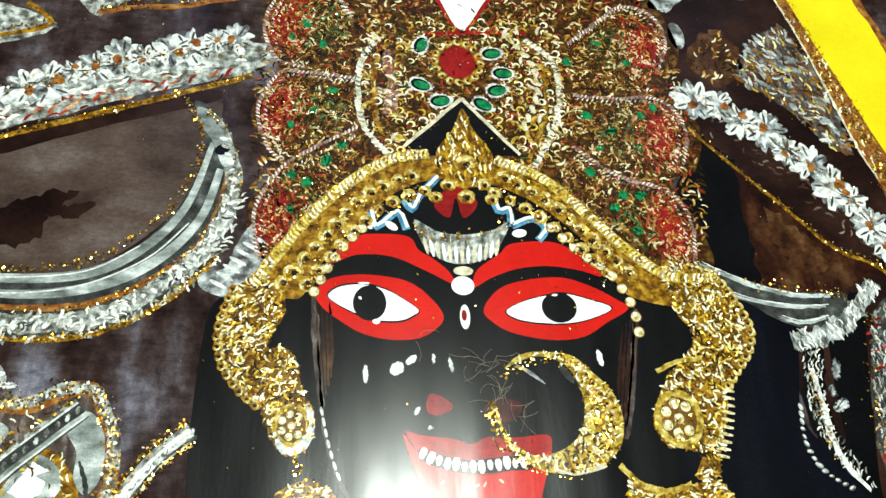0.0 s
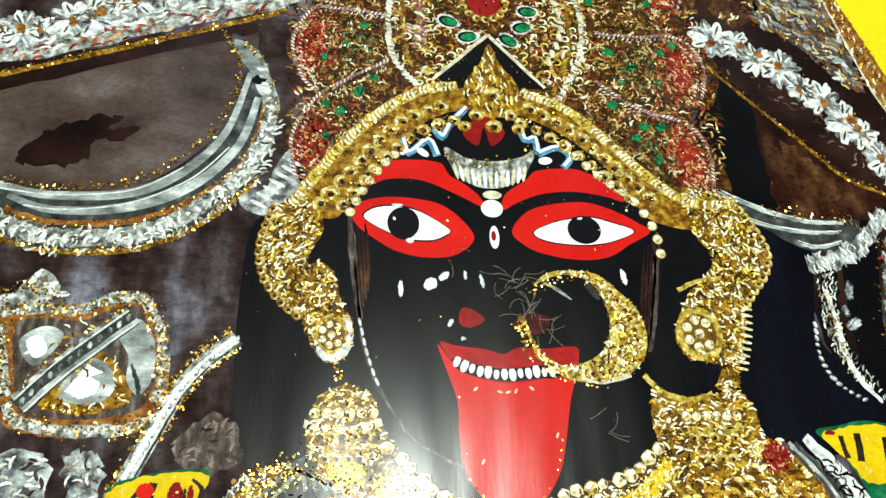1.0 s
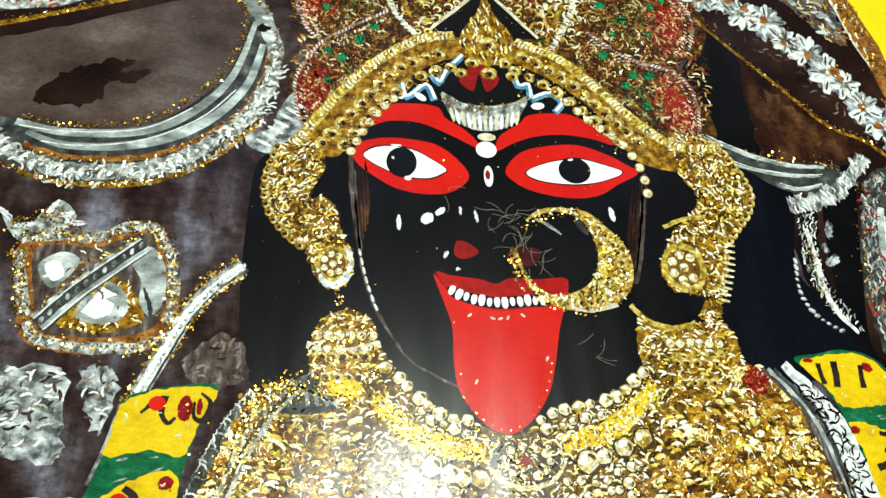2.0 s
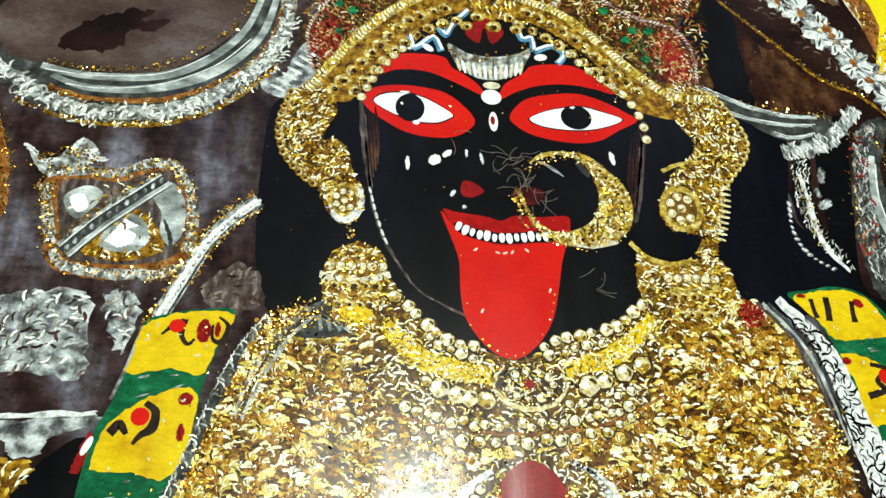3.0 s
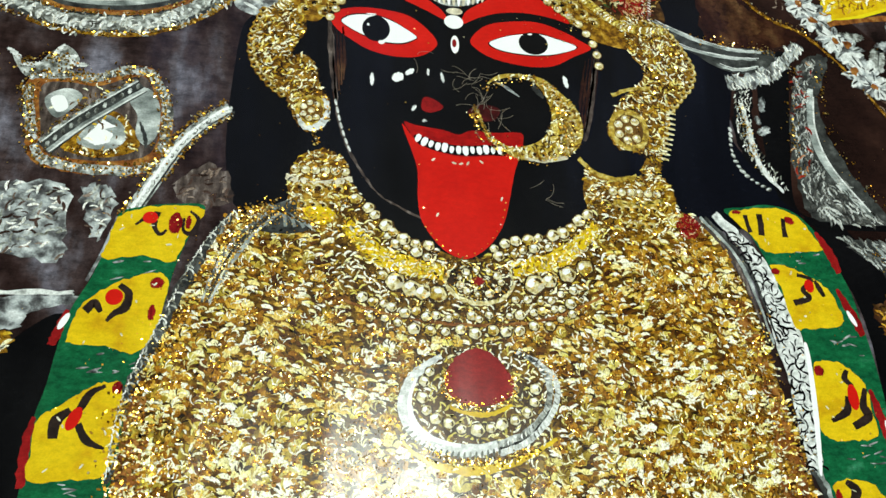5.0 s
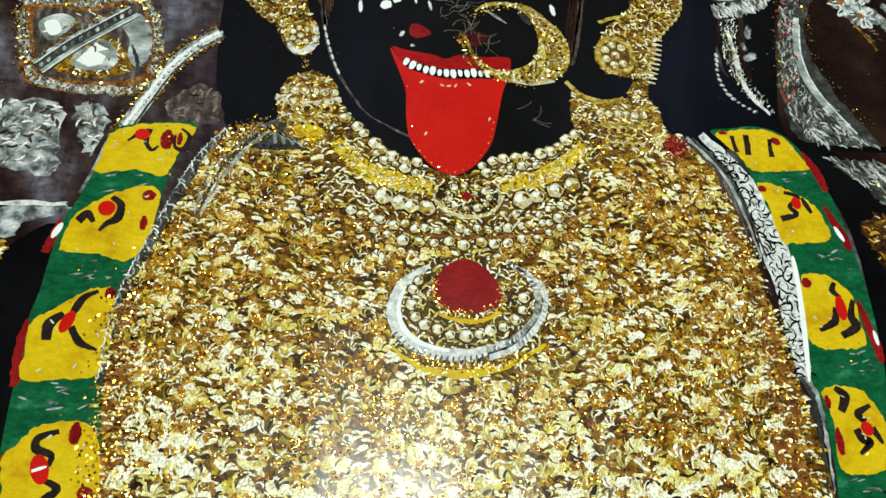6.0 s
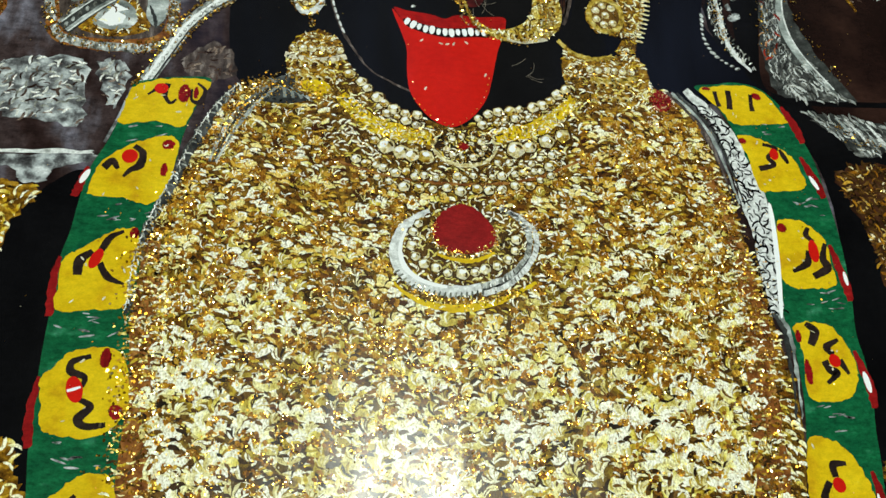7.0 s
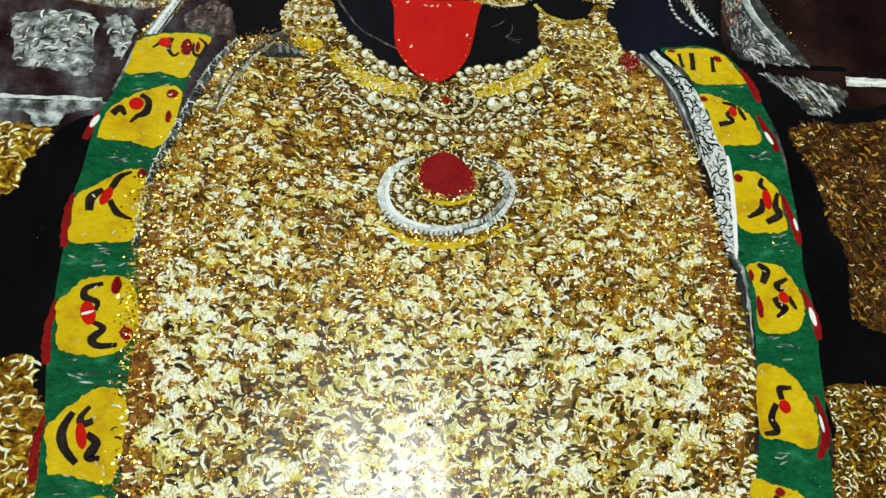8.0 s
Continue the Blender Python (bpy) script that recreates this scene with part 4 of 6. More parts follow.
for p in ((99.5, 119.2, 3, 1.3, 80), (98.5, 109.4, 2.6, 1.6, 30), (97, 113, 1.6, 1.0, 100)):
    shape("white_leaf", oval(p[0], p[1], p[2] * 0.9, p[3] * 0.8, p[4]), PALE, 2.8, sc, ragged=0.45, seed=int(p[1]))
lf = region("long_leaf", [(124, 141), (116, 137), (112, 126), (107, 108), (106, 92), (109, 80), (118, 77), (128, 78), (136, 79), (129, 91), (122, 105), (120, 122), (127, 138)], GREY, 2.0,
            "long white leaf scroll with gold flecks", ragged=0.6)
weave("brush_pattern", curve([(122, 139), (114, 133), (108, 108), (108, 88), (112, 80), (117, 90), (114, 105), (116, 122)], True), 1.3, 1.15, DIMSILVER, 2.6, lf, lambda x, y: 75, 4, 0.05, jitter=45)
weave("rust_pattern", curve([(123, 139), (113, 133), (107, 108), (107, 92), (113, 100), (116, 122)], True), 3.4, 1.5, REDMARK, 3.0, lf, lambda x, y: 70, 14, 0.4, jitter=70)
weave("brush_pattern", curve([(120, 96), (128, 84), (135, 79), (120, 78), (113, 80)], True), 1.7, 1.6, DIMSILVER, 2.7, lf, lambda x, y: -45, 15, 0.15, jitter=40)
strip("pale_streak", [(118, 127), (115.5, 112), (118, 98), (129, 81)], (2.0, 3.0, 2.0), STEEL, 2.9, lf)
strip("bright_line", [(118.5, 124), (116.6, 111), (119.4, 98), (129, 83)], 0.55, BRAID, 3.4, lf)
sprinkle_line([(124, 137), (121, 118), (124, 102), (133, 86)], 1.2, 55, 56)
sprinkle_line([(114, 134), (108, 112), (108, 95)], 1.6, 55, 57)
strip("dark_line", [(106, 78.6), (122, 77.2), (150, 78.4)], 2.0, BLACK, 2.9, lf, ragged=0.2)
sh_pts = [(116, 73.6), (124, 73.4), (131.5, 73), (147.5, 69.6), (144, 63), (138.8, 58.6), (131.2, 59.3), (124.8, 66)]
sh = region("pale_fan", sh_pts, GREY, 2.1, "white brushed fan", ragged=0.7)
weave("brush_pattern", curve(sh_pts, True), 1.8, 1.7, DIMSILVER, 2.8, sh, lambda x, y: -40, 9, 0.15, jitter=35)
for k in range(4):
    strip("bright_line", [(127 + 3.4 * k, 72.4 - 0.5 * k), (131 + 3.2 * k, 67 - 0.3 * k), (134 + 2.6 * k, 61 + 1.2 * k)], (0.5, 1.0, 0.4), BRAID if k % 2 else STEEL, 3.4, sh, ragged=0.25, seed=k)
sprinkle_line([(126, 70), (133, 64), (140, 62)], 1.5, 40, 61, 0.24)
bar = region("pale_bar", [(149, 75.2), (175, 76), (175, 72.6), (148.6, 71.4)], BRAID, 2.2, "white painted bar", False, ragged=0.3)
strip("bright_line", [(150, 73.4), (175, 74.4)], 1.2, WHITE, 2.9, bar, ragged=0.3)

# -- crown
crown = region("crown", [(-51, 144), (-56, 160), (-50, 174), (-57, 190), (-50, 205), (-56, 222), (-50, 240), (-30, 262), (40, 262), (62, 246), (72, 222), (66, 207), (74, 193), (70, 178), (62, 174), (69, 158),
                         (68, 146), (40, 150), (10, 178), (-10, 178), (-34, 164)], CROWNBASE, 2.4, "lobed crown printed in gold, red and green")
weave("thread_pattern", curve([(-50, 150), (-54, 222), (-30, 258), (40, 258), (68, 226), (66, 150), (12, 180), (-10, 180)], True), 1.9, 1.25, CROWNMARK, 2.9, crown, lambda x, y: 40, 58, jitter=90)
lobes = (([(36, 221), (45, 229), (55, 237), (65, 234), (68, 224), (64, 213), (56, 206.5), (47, 203.6), (37, 204)], (59, 221)),
         ([(36, 202), (49, 201.6), (60, 202.6), (66.6, 199), (69.4, 189.7), (66.6, 179.8), (60.6, 175.4), (50.6, 176.2), (41, 180.4), (35, 186)], (60, 189)),
         ([(34, 184), (45.6, 175.4), (57, 172.2), (63.1, 168.2), (66, 160), (65, 148), (52, 152), (38, 162), (30, 172)], (58, 158)),
         ([(-30, 226), (-40, 240), (-50, 234), (-55, 221), (-51, 209), (-43, 206.4), (-30, 205.4)], (-48, 221)),
         ([(-29, 203.6), (-43, 204.6), (-50, 203.6), (-55, 192), (-52, 180), (-47.6, 175.4), (-39, 181.6), (-29, 190)], (-48.5, 191)),
         ([(-28, 187), (-39, 180), (-48, 173), (-54, 160), (-51, 146), (-42, 158), (-30, 172)], (-47.5, 158)))
for k, (pts, core) in enumerate(lobes):
    lp = curve(pts, True)
    lb = shape("lobe", pts, CROWNBASE, 3.0, crown)
    weave("thread_pattern", lp, 1.4, 0.9, CROWNMARK, 3.6, lb, lambda x, y: 35, 60 + k, jitter=90)
    out = 1 if core[0] > 0 else -1
    shape("red_field", oval(core[0] + out * 1.4, core[1], 4.2, 7.8, out * 8), DEEPRED, 3.5, lb, ragged=1.2)
    weave("red_pattern", oval(core[0] + out, core[1], 8.5, 12.5, out * 8), 1.6, 1.2, REDMARK, 4.4, lb, lambda x, y: 80, 70 + k, 0.2, lambda x, y: not inside(x, y, lp), 80)
    weave("green_pattern", oval(core[0] - out * 10, core[1], 7.5, 8.5, out * 8), 1.6, 1.15, GREENMARK, 4.2, lb, lambda x, y: 20, 75 + k, 0.25, lambda x, y: not inside(x, y, lp), 90)
    strip("corded_edge", pts[:6], 1.0, PINK, 4.6, lb, ragged=0.4, seed=k)
    m = Marks()
    for x, y, a in along(pts[:6], 1.2):
        m.add(hook(x, y, 0.7, a + 50, 0.6), 5.2)
    m.put("cord_twist", SILVERMARK, lb)
    for u in (0.9, 0.82):
        m = Marks()
        for x, y, a in along([(core[0] - out * 14 + (x - core[0] + out * 14) * u, core[1] + (y - core[1]) * u) for x, y in pts[:6]], 1.5):
            m.add(hook(x, y, 0.6, a + 50, 0.6), 5.0)
        m.put("inner_cord", SILVERMARK if u == 0.9 else CROWNMARK, lb)
    sprinkle_area(lp, 300, 80 + k, 0.16)
for x, y in ((-47, 217), (-43, 222), (-35, 199), (-46, 187), (-32, 181), (-45, 171), (-45, 161), (-41, 169), (-36, 176), (35, 214), (54, 215), (39, 195), (56, 196), (54, 185), (47, 169), (52, 169), (50, 158),
             (42, 184), (46, 190), (38, 176), (45, 222), (60, 199), (-38, 215), (-40, 192), (44, 165)):
    shape("green_stone", oval(x, y, 1.4 + 0.4 * math.sin(x), 1.1 + 0.3 * math.cos(y), (x * 37 + y * 11) % 180, 8), EMERALD, 5.6, crown, ragged=0.5, seed=int(x + 99))
weave("red_pattern", curve([(-50, 150), (-54, 222), (-30, 258), (40, 258), (68, 226), (66, 150), (12, 180), (-10, 180)], True), 2.8, 1.2, REDMARK, 3.3, crown, lambda x, y: 40, 95, 0.5, jitter=90)
heart_pts = [(-19, 180), (-25, 193), (-27, 209), (-24, 223), (-13, 234), (4, 238), (20, 236), (31, 225), (35, 208), (33, 191), (23, 176), (10, 185), (2, 196), (-8, 186)]
heart = shape("crown_heart", heart_pts, CROWNBASE, 3.4, crown)
weave("thread_pattern", curve(heart_pts, True), 1.45, 0.95, CROWNMARK, 4.2, heart, lambda x, y: 60 if x > 3 else 120, 90, jitter=80)
for pts in ([(-19.8, 179.3), (-25.3, 186.3), (-27.8, 197.5), (-27.1, 209.3), (-23, 216.8)], [(22.6, 221), (30, 214.6), (31.6, 203.4), (29.4, 191.4), (21.5, 175.9)]):
    strip("corded_edge", pts, 1.5, CREAM, 4.8, heart, ragged=0.5)
    m = Marks()
    for x, y, a in along(pts, 1.5):
        m.add(hook(x, y, 1.25, a + 65, 0.5), 5.4)
    m.put("cord_twist", SILVERMARK, heart)
    strip("gold_edge", [(x * 0.86 + 0.5, y) for x, y in pts], 1.4, OCHRE, 4.7, heart, ragged=0.4)
strip("lilac_thread", [(-20, 214), (-18, 204), (-19, 192)], 3.2, PINK, 4.7, heart, ragged=0.8)
strip("maroon_cord", [(-8, 221), (4, 222.5), (23, 224)], 1.4, DEEPRED, 5.0, heart)
shape("stone_ring", oval(1.4, 211.4, 7.6, 8.0, 0, 24), OCHRE, 4.9, heart, ragged=0.4)
for i in range(16):
    a = 2 * math.pi * i / 16
    stamp("gold_loop", LOOPLET, 1.4 + 6.9 * math.cos(a), 211.4 + 7.2 * math.sin(a), i * 40, heart, 1.3, 5.2)
shape("red_stone", oval(1.4, 211.4, 5.3, 5.8, 0, 24), DEEPRED, 5.6, heart, "round red stone")
for x, y, a in ((-9.9, 202.6, -20), (-4.3, 197.4, 10), (8.1, 196.9, -30), (12.6, 202.1, 15), (11.7, 215.3, 10), (14.7, 208.3, 0), (-9.6, 216.8, 70)):
    shape("leaf_setting", oval(x, y, 3.9, 2.6, a, 18, 3, 0.16), BRAID, 5.2, heart, ragged=0.35, seed=int(x + 40))
    shape("leaf_dark", oval(x, y, 2.9, 1.9, a), BLACK, 5.6, heart)
    shape("green_leaf", oval(x + 0.4, y - 0.1, 2.4, 1.35, a), EMERALD, 6.0, heart)
for i, (x, y, a) in enumerate(along([(18, 221), (24, 212), (25, 202), (20, 190)], 3.4)):
    shape("small_curl", oval(x, y, 1.5, 0.9, a + 40, 10), CREAM, 5.2, heart, ragged=0.2)
rr = random.Random(93)
for i in range(46):
    x, y = rr.uniform(14, 31), rr.uniform(184, 226)
    x = x if i % 3 else -x + 4
    shape("small_curl", hook(x, y, rr.uniform(1.5, 2.3), rr.uniform(-60, 60) + (90 if x > 3 else 0), 0.5), CREAM if i % 2 else GILT, 5.3, heart)
shape("white_drop", [(-5, 242), (-3, 234), (3, 223.5), (10, 234), (14, 242), (5, 250)], WHITE, 5.6, heart, "white drop stone")
shape("drop_rim", [(-7, 243), (-4.2, 233.4), (3, 222.2), (11.2, 233.4), (16, 243), (5, 253)], DEEPRED, 5.0, heart)
rows_of_rings, r = Marks(), random.Random(96)
for col in range(-8, 11):
    for row in range(16):
        x, y = 3.2 * col + r.uniform(-0.4, 0.4), 180 + 3.1 * row + 0.9 * (col % 2) + r.uniform(-0.5, 0.5)
        if inside(x, y, curve(heart_pts, True)) and math.hypot(x - 2, y - 209) > 14 and y > 190 - 1.0 * abs(x - 2) + 8:
            rows_of_rings.add(ring_curl(x, y, r.uniform(1.0, 1.45), r.uniform(160, 300), r.uniform(60, 130), 0.5), 5.0 + 0.2 * r.random())
rows_of_rings.put("ringed_thread", GOLDMARK, heart)
sprinkle_area(curve(heart_pts, True), 420, 91, 0.16)
weave("red_pattern", curve(heart_pts, True), 3.2, 1.1, REDMARK, 4.9, heart, lambda x, y: 60, 97, 0.45, jitter=90)
weave("green_pattern", curve(heart_pts, True), 3.6, 1.0, GREENMARK, 4.9, heart, lambda x, y: 60, 98, 0.45, jitter=90)
gap = region("dark_gable", [(2, 198), (-15, 181), (-6, 179), (2, 184), (10, 180), (18, 180)], BLACK, 6.2, "black gable below the crown", False)
for pts in ([(2, 198.5), (-15, 181.5)], [(2, 198.5), (18, 180.5)]):
    strip("gold_edge", pts, 1.1, CREAM, 6.8, gap, ragged=0.2)

# -- the face: plain flat shapes
face = region("face_panel", [(-38, 141), (-37, 121), (-35, 104), (-32, 90), (-29.5, 81), (-24, 73.5), (-17, 68), (-7, 63.4), (3, 60.6), (13.5, 65.4), (23, 68.4), (31, 72), (39, 79), (43, 88), (44, 101), (45, 121), (46, 138), (36, 156), (20, 168), (0, 176), (-16, 168), (-31, 155)], BLACK, 3.2,
              "flat glossy black face panel")
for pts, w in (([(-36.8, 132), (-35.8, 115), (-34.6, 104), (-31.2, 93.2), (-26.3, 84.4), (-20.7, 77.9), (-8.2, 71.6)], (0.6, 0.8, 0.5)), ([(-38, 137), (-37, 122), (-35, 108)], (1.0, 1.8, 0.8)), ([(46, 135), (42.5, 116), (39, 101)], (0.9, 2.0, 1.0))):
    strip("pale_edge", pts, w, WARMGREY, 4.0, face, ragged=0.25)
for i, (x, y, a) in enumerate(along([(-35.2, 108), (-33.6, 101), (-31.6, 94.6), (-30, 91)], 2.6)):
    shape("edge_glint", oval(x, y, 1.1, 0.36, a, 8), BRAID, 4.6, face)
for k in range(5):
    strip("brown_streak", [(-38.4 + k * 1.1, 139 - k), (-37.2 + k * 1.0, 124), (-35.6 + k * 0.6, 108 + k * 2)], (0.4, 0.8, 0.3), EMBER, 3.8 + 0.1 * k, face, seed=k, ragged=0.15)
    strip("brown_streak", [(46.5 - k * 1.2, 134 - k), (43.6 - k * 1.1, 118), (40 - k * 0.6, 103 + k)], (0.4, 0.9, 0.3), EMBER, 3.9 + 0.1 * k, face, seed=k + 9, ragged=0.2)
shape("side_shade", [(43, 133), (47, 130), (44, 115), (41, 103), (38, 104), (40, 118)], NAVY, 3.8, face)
for pts in ([(-34, 147.2), (-28.3, 153.4), (-21.1, 154.6), (-13.8, 153.9), (-11.4, 150.3), (-7.4, 147.7), (-3.5, 144.2), (-2.4, 140.8), (-10, 144.6), (-18.7, 148.2), (-27.5, 148.4), (-33.2, 146)],
            [(2.8, 140.2), (3.9, 145), (10, 149.7), (13.6, 152.8), (23.9, 153.8), (30.5, 151.3), (36, 146.8), (37.4, 144), (31.6, 145.6), (23.2, 146.6), (14.7, 145.6), (7.9, 143)]):
    shape("red_brow", pts, RED, 4.0, face)
for pts in ([(-37.6, 137.3), (-35.4, 141), (-29.1, 142.8), (-21.2, 142.7), (-14.1, 141.2), (-8.6, 137), (-5.4, 131.4), (-10.6, 126.6), (-18.4, 125.7), (-26, 127.3), (-32.2, 131), (-36, 134.1)],
            [(5, 134), (9.3, 139.7), (16.1, 142.3), (26.3, 143.4), (34.5, 141), (40.8, 137.6), (43.9, 135), (37.5, 131), (31.2, 127.2), (22.9, 126.1), (13.3, 127.6), (7.8, 130.2)]):
    shape("red_surround", pts, RED, 4.2, face)
for pts, cx, cy in (([(-34.5, 137.2), (-31.5, 139.5), (-26, 140.2), (-20.5, 139.1), (-15.8, 136.6), (-11.9, 133.7), (-12.9, 132.3), (-16.7, 130.7), (-22.9, 130.9), (-27.6, 132.5), (-32.2, 134.9)], -23, 135.4),
                    ([(11, 133.8), (15.6, 136.4), (20.7, 137.9), (26.6, 138.8), (32.4, 137.6), (39.2, 135.1), (33.4, 132.1), (26.6, 130.7), (19.3, 130.7), (13.6, 131.7)], 25, 134.7)):
    shape("eye_rim", [(cx + (x - cx) * 1.03, cy + (y - cy) * 1.1) for x, y in pts], BLACK, 4.7, face)
    shape("eye_white", pts, WHITE, 5.3, face)
shape("pupil", oval(-24.1, 135.3, 4.2, 4.7), BLACK, 5.9, face)
shape("pupil", oval(25.1, 135.0, 4.7, 4.2), BLACK, 5.9, face)
for p in ((-26.5, 136.6, 0.35, 0.5, 30), (-22.4, 130.4, 1.0, 0.7, 0), (24.2, 138.4, 0.8, 0.35, 10), (-25.6, 140.6, 1.5, 0.3, 0)):
    shape("white_glint", oval(*p, 10), WHITE, 6.5, face, ragged=0.08)
shape("forehead_dot", oval(-0.1, 140.5, 3.0, 2.6), WHITE, 5.2, face, "white round dot")
shape("cream_dot", oval(0.2, 144.6, 2.6, 1.3), CREAM, 5.0, face)
shape("nose_mark", oval(0.1, 132.0, 1.3, 3.3), WHITE, 5.2, face)
shape("nose_mark_core", oval(-0.1, 132.4, 0.7, 1.5), DEEPRED, 5.8, face)
for p in ((-25, 117, 0.8, 2.6, 0), (-17.3, 118.4, 2.4, 1.7, 40), (-13.8, 120.6, 2.0, 1.0, 40), (-8.3, 121, 0.5, 1.4, 0), (-4, 119.6, 0.5, 2.2, 10), (34.5, 121.5, 1.0, 2.6, 10), (-12.6, 108, 0.7, 1.2, -30), (-9.5, 104, 0.7, 0.5, 0)):
    shape("white_glint", oval(p[0], p[1], p[2] * 0.78, p[3] * 0.85, p[4], 12), WHITE, 5.0, face, ragged=0.22, seed=int(p[1]))
strip("white_glint", [(12.5, 119.6), (16, 117.5), (19.5, 114.8)], (0.3, 1.1, 0.3), PALE, 5.0, face)
strip("grey_glint", [(24, 119), (27, 115)], (1.6, 2.0, 0.6), GREY, 4.6, face)
shape("nostril", [(-10.4, 109), (-9.5, 112), (-6.5, 111.5), (-3.8, 109), (-7, 107), (-9.6, 107.3)], DEEPRED, 5.0, face)
shape("nostril", [(3.5, 108), (7, 111), (13, 110), (12, 106.5), (9, 105.2), (6, 106)], DULL, 5.0, face)
shape("lip", [(-15.4, 103.2), (-11.4, 102.2), (-4, 101.3), (0.5, 100.1), (4.4, 101.8), (11.3, 101.6), (19, 102.2), (19.9, 99.8), (18.6, 97), (12.2, 94.1), (3.1, 92.7), (-5.8, 93.7), (-11.6, 96.7), (-13.9, 100)], LIPRED, 5.0, face)
tongue = shape("tongue", [(-15.8, 102.4), (-15.4, 100), (-13.2, 93.6), (-11.6, 87.6), (-11.5, 78.7), (-10.3, 71.6), (-5.7, 64.7), (-1, 61.6), (3.2, 61.5), (8.4, 65.4), (12.5, 71.7), (14.6, 79), (16.5, 88), (18.2, 93.4), (19.4, 98.4), (12, 94.4), (2, 92.8), (-6, 94), (-11.6, 96.8)], RED, 5.6, face, "smooth red tongue shape")
shape("mouth_gap", [(-12.4, 99), (-7.9, 97.8), (-4.2, 96.9), (0.2, 96.4), (4.7, 96.7), (9.3, 97.2), (14.4, 97.2), (14.2, 94.2), (9.3, 93.9), (4.7, 93.4), (0.2, 93.2), (-4.2, 93.8), (-7.9, 94.7), (-11.6, 96.4)], BLACK, 6.2, face)
TOOTH = stamp_mesh("tooth", [([(-0.5, 1), (0.5, 1), (0.85, 0.4), (0.7, -0.6), (0.2, -1), (-0.4, -0.9), (-0.8, -0.3), (-0.8, 0.5)], 0, 0)], [WHITE])
for i, (x, y, a) in enumerate(along([(-11.4, 97.9), (-7.9, 96.3), (-4.2, 95.4), (0.2, 94.8), (4.7, 95.1), (9.3, 95.6), (13.6, 95.6)], 2.05)):
    stamp("tooth", TOOTH, x, y + 0.1 * (-1) ** i, a, face, 0.98 + 0.16 * math.sin(i * 2.1), 6.9).scale.y *= 1.4
for x, y in ((-7, 91.3), (-1, 90.6), (1, 90.5), (3, 90.8), (7, 91.5), (-6, 74), (12.5, 80)):
    shape("pale_fleck", oval(x, y, 0.7, 0.3, x * 20, 8), CREAM, 6.2, face)
r = random.Random(12)
for x, y, a in along([(-9.4, 70), (-5, 64.8), (-0.6, 62.4), (3, 62.3), (7.8, 65.8), (11.8, 72), (13.6, 79)], 2.4):
    flake(x, y, r, 0.24)
for k in range(26):
    flake(r.uniform(-36, 40), r.uniform(126, 155), r, 0.28)
# nose ring
ring_pts = [(9.6, 118.6), (13, 121.8), (18.4, 123), (26.6, 122.2), (31.2, 118.6), (36.8, 112.6), (38.7, 105.9), (37.2, 99.4), (32.3, 94.9), (25.9, 93.1), (18.2, 93.4), (13.1, 96), (9.2, 99.5), (10.6, 100), (15.5, 97.3), (21.8, 98.3), (26.5, 101.5), (29, 107), (28.8, 112.3), (26.9, 117.4), (23.7, 120.5), (18.4, 121.8), (13.6, 120.6)]
ring = shape("nose_ring", ring_pts, GILT, 6.4, face, "gold nose ring")
weave("dark_pattern", curve(ring_pts, True), 1.7, 1.0, DARKMARK, 6.8, ring, lambda x, y: 60, 30, 0.35, jitter=80)
weave("thread_pattern", curve(ring_pts, True), 1.45, 1.05, GOLDMARK, 7.0, ring, lambda x, y: 60, 31, jitter=60)
for i, (x, y, a) in enumerate(along([(30.4, 117.4), (34.6, 111), (36.2, 104), (34, 98.4), (28, 95.2), (20, 95)], 3.0)):
    stamp("gold_loop", LOOPLET, x, y, a + 40 * (-1) ** i, ring, 1.35 + 0.3 * math.sin(i * 1.9), 7.6)
strip("bright_line", [(20, 94), (26, 93), (33, 95)], 1.2, CREAM, 7.6, ring, ragged=0.3)
sprinkle_line([(9, 117), (19, 121.3), (28, 119.5), (33, 110), (34, 100), (28, 94), (16, 94.4), (6, 99.5)], 1.0, 190, 92)
sprinkle_line([(32, 112), (34, 104), (31, 97)], 2.0, 90, 93)
for k, pts in enumerate(([(5.2, 110), (7, 107), (8, 103)], [(8.6, 102), (10, 99.6), (14, 97.2)])):
    strip("gold_wire", pts, 0.9, GILT, 6.6, face, ragged=0.25, seed=k)
    sprinkle_line(pts, 0.5, 22, 96 + k)
sprinkle_line([(4, 108), (6, 105), (6, 101)], 0.8, 25, 94)
# forehead ornaments
shape("third_mark", [(-7, 164), (-1, 170), (5, 165), (1, 160), (-1, 166), (-3, 160)], DEEPRED, 4.2, face)
fore = shape("silver_crescent", [(-12.4, 159), (-9.9, 151.4), (-5, 147.5), (0.7, 146.6), (7.5, 148.9), (11.3, 153.8), (13.4, 159.4), (8.8, 156.8), (1.2, 155.1), (-6.3, 155.8)], SILVER, 4.8, face, "pale silver crescent")
for i in range(13):
    shape("ridge", oval(-9.5 + i * 1.6, 151.6 - 2.4 * math.sin(math.pi * i / 12), 0.5, 2.6, 12 - i * 2, 8), WHITE if i % 2 else CREAM, 5.4, fore)
sprinkle_line([(-12, 157), (-8, 155), (0, 154), (8, 156), (12, 159)], 1.0, 45, 95)
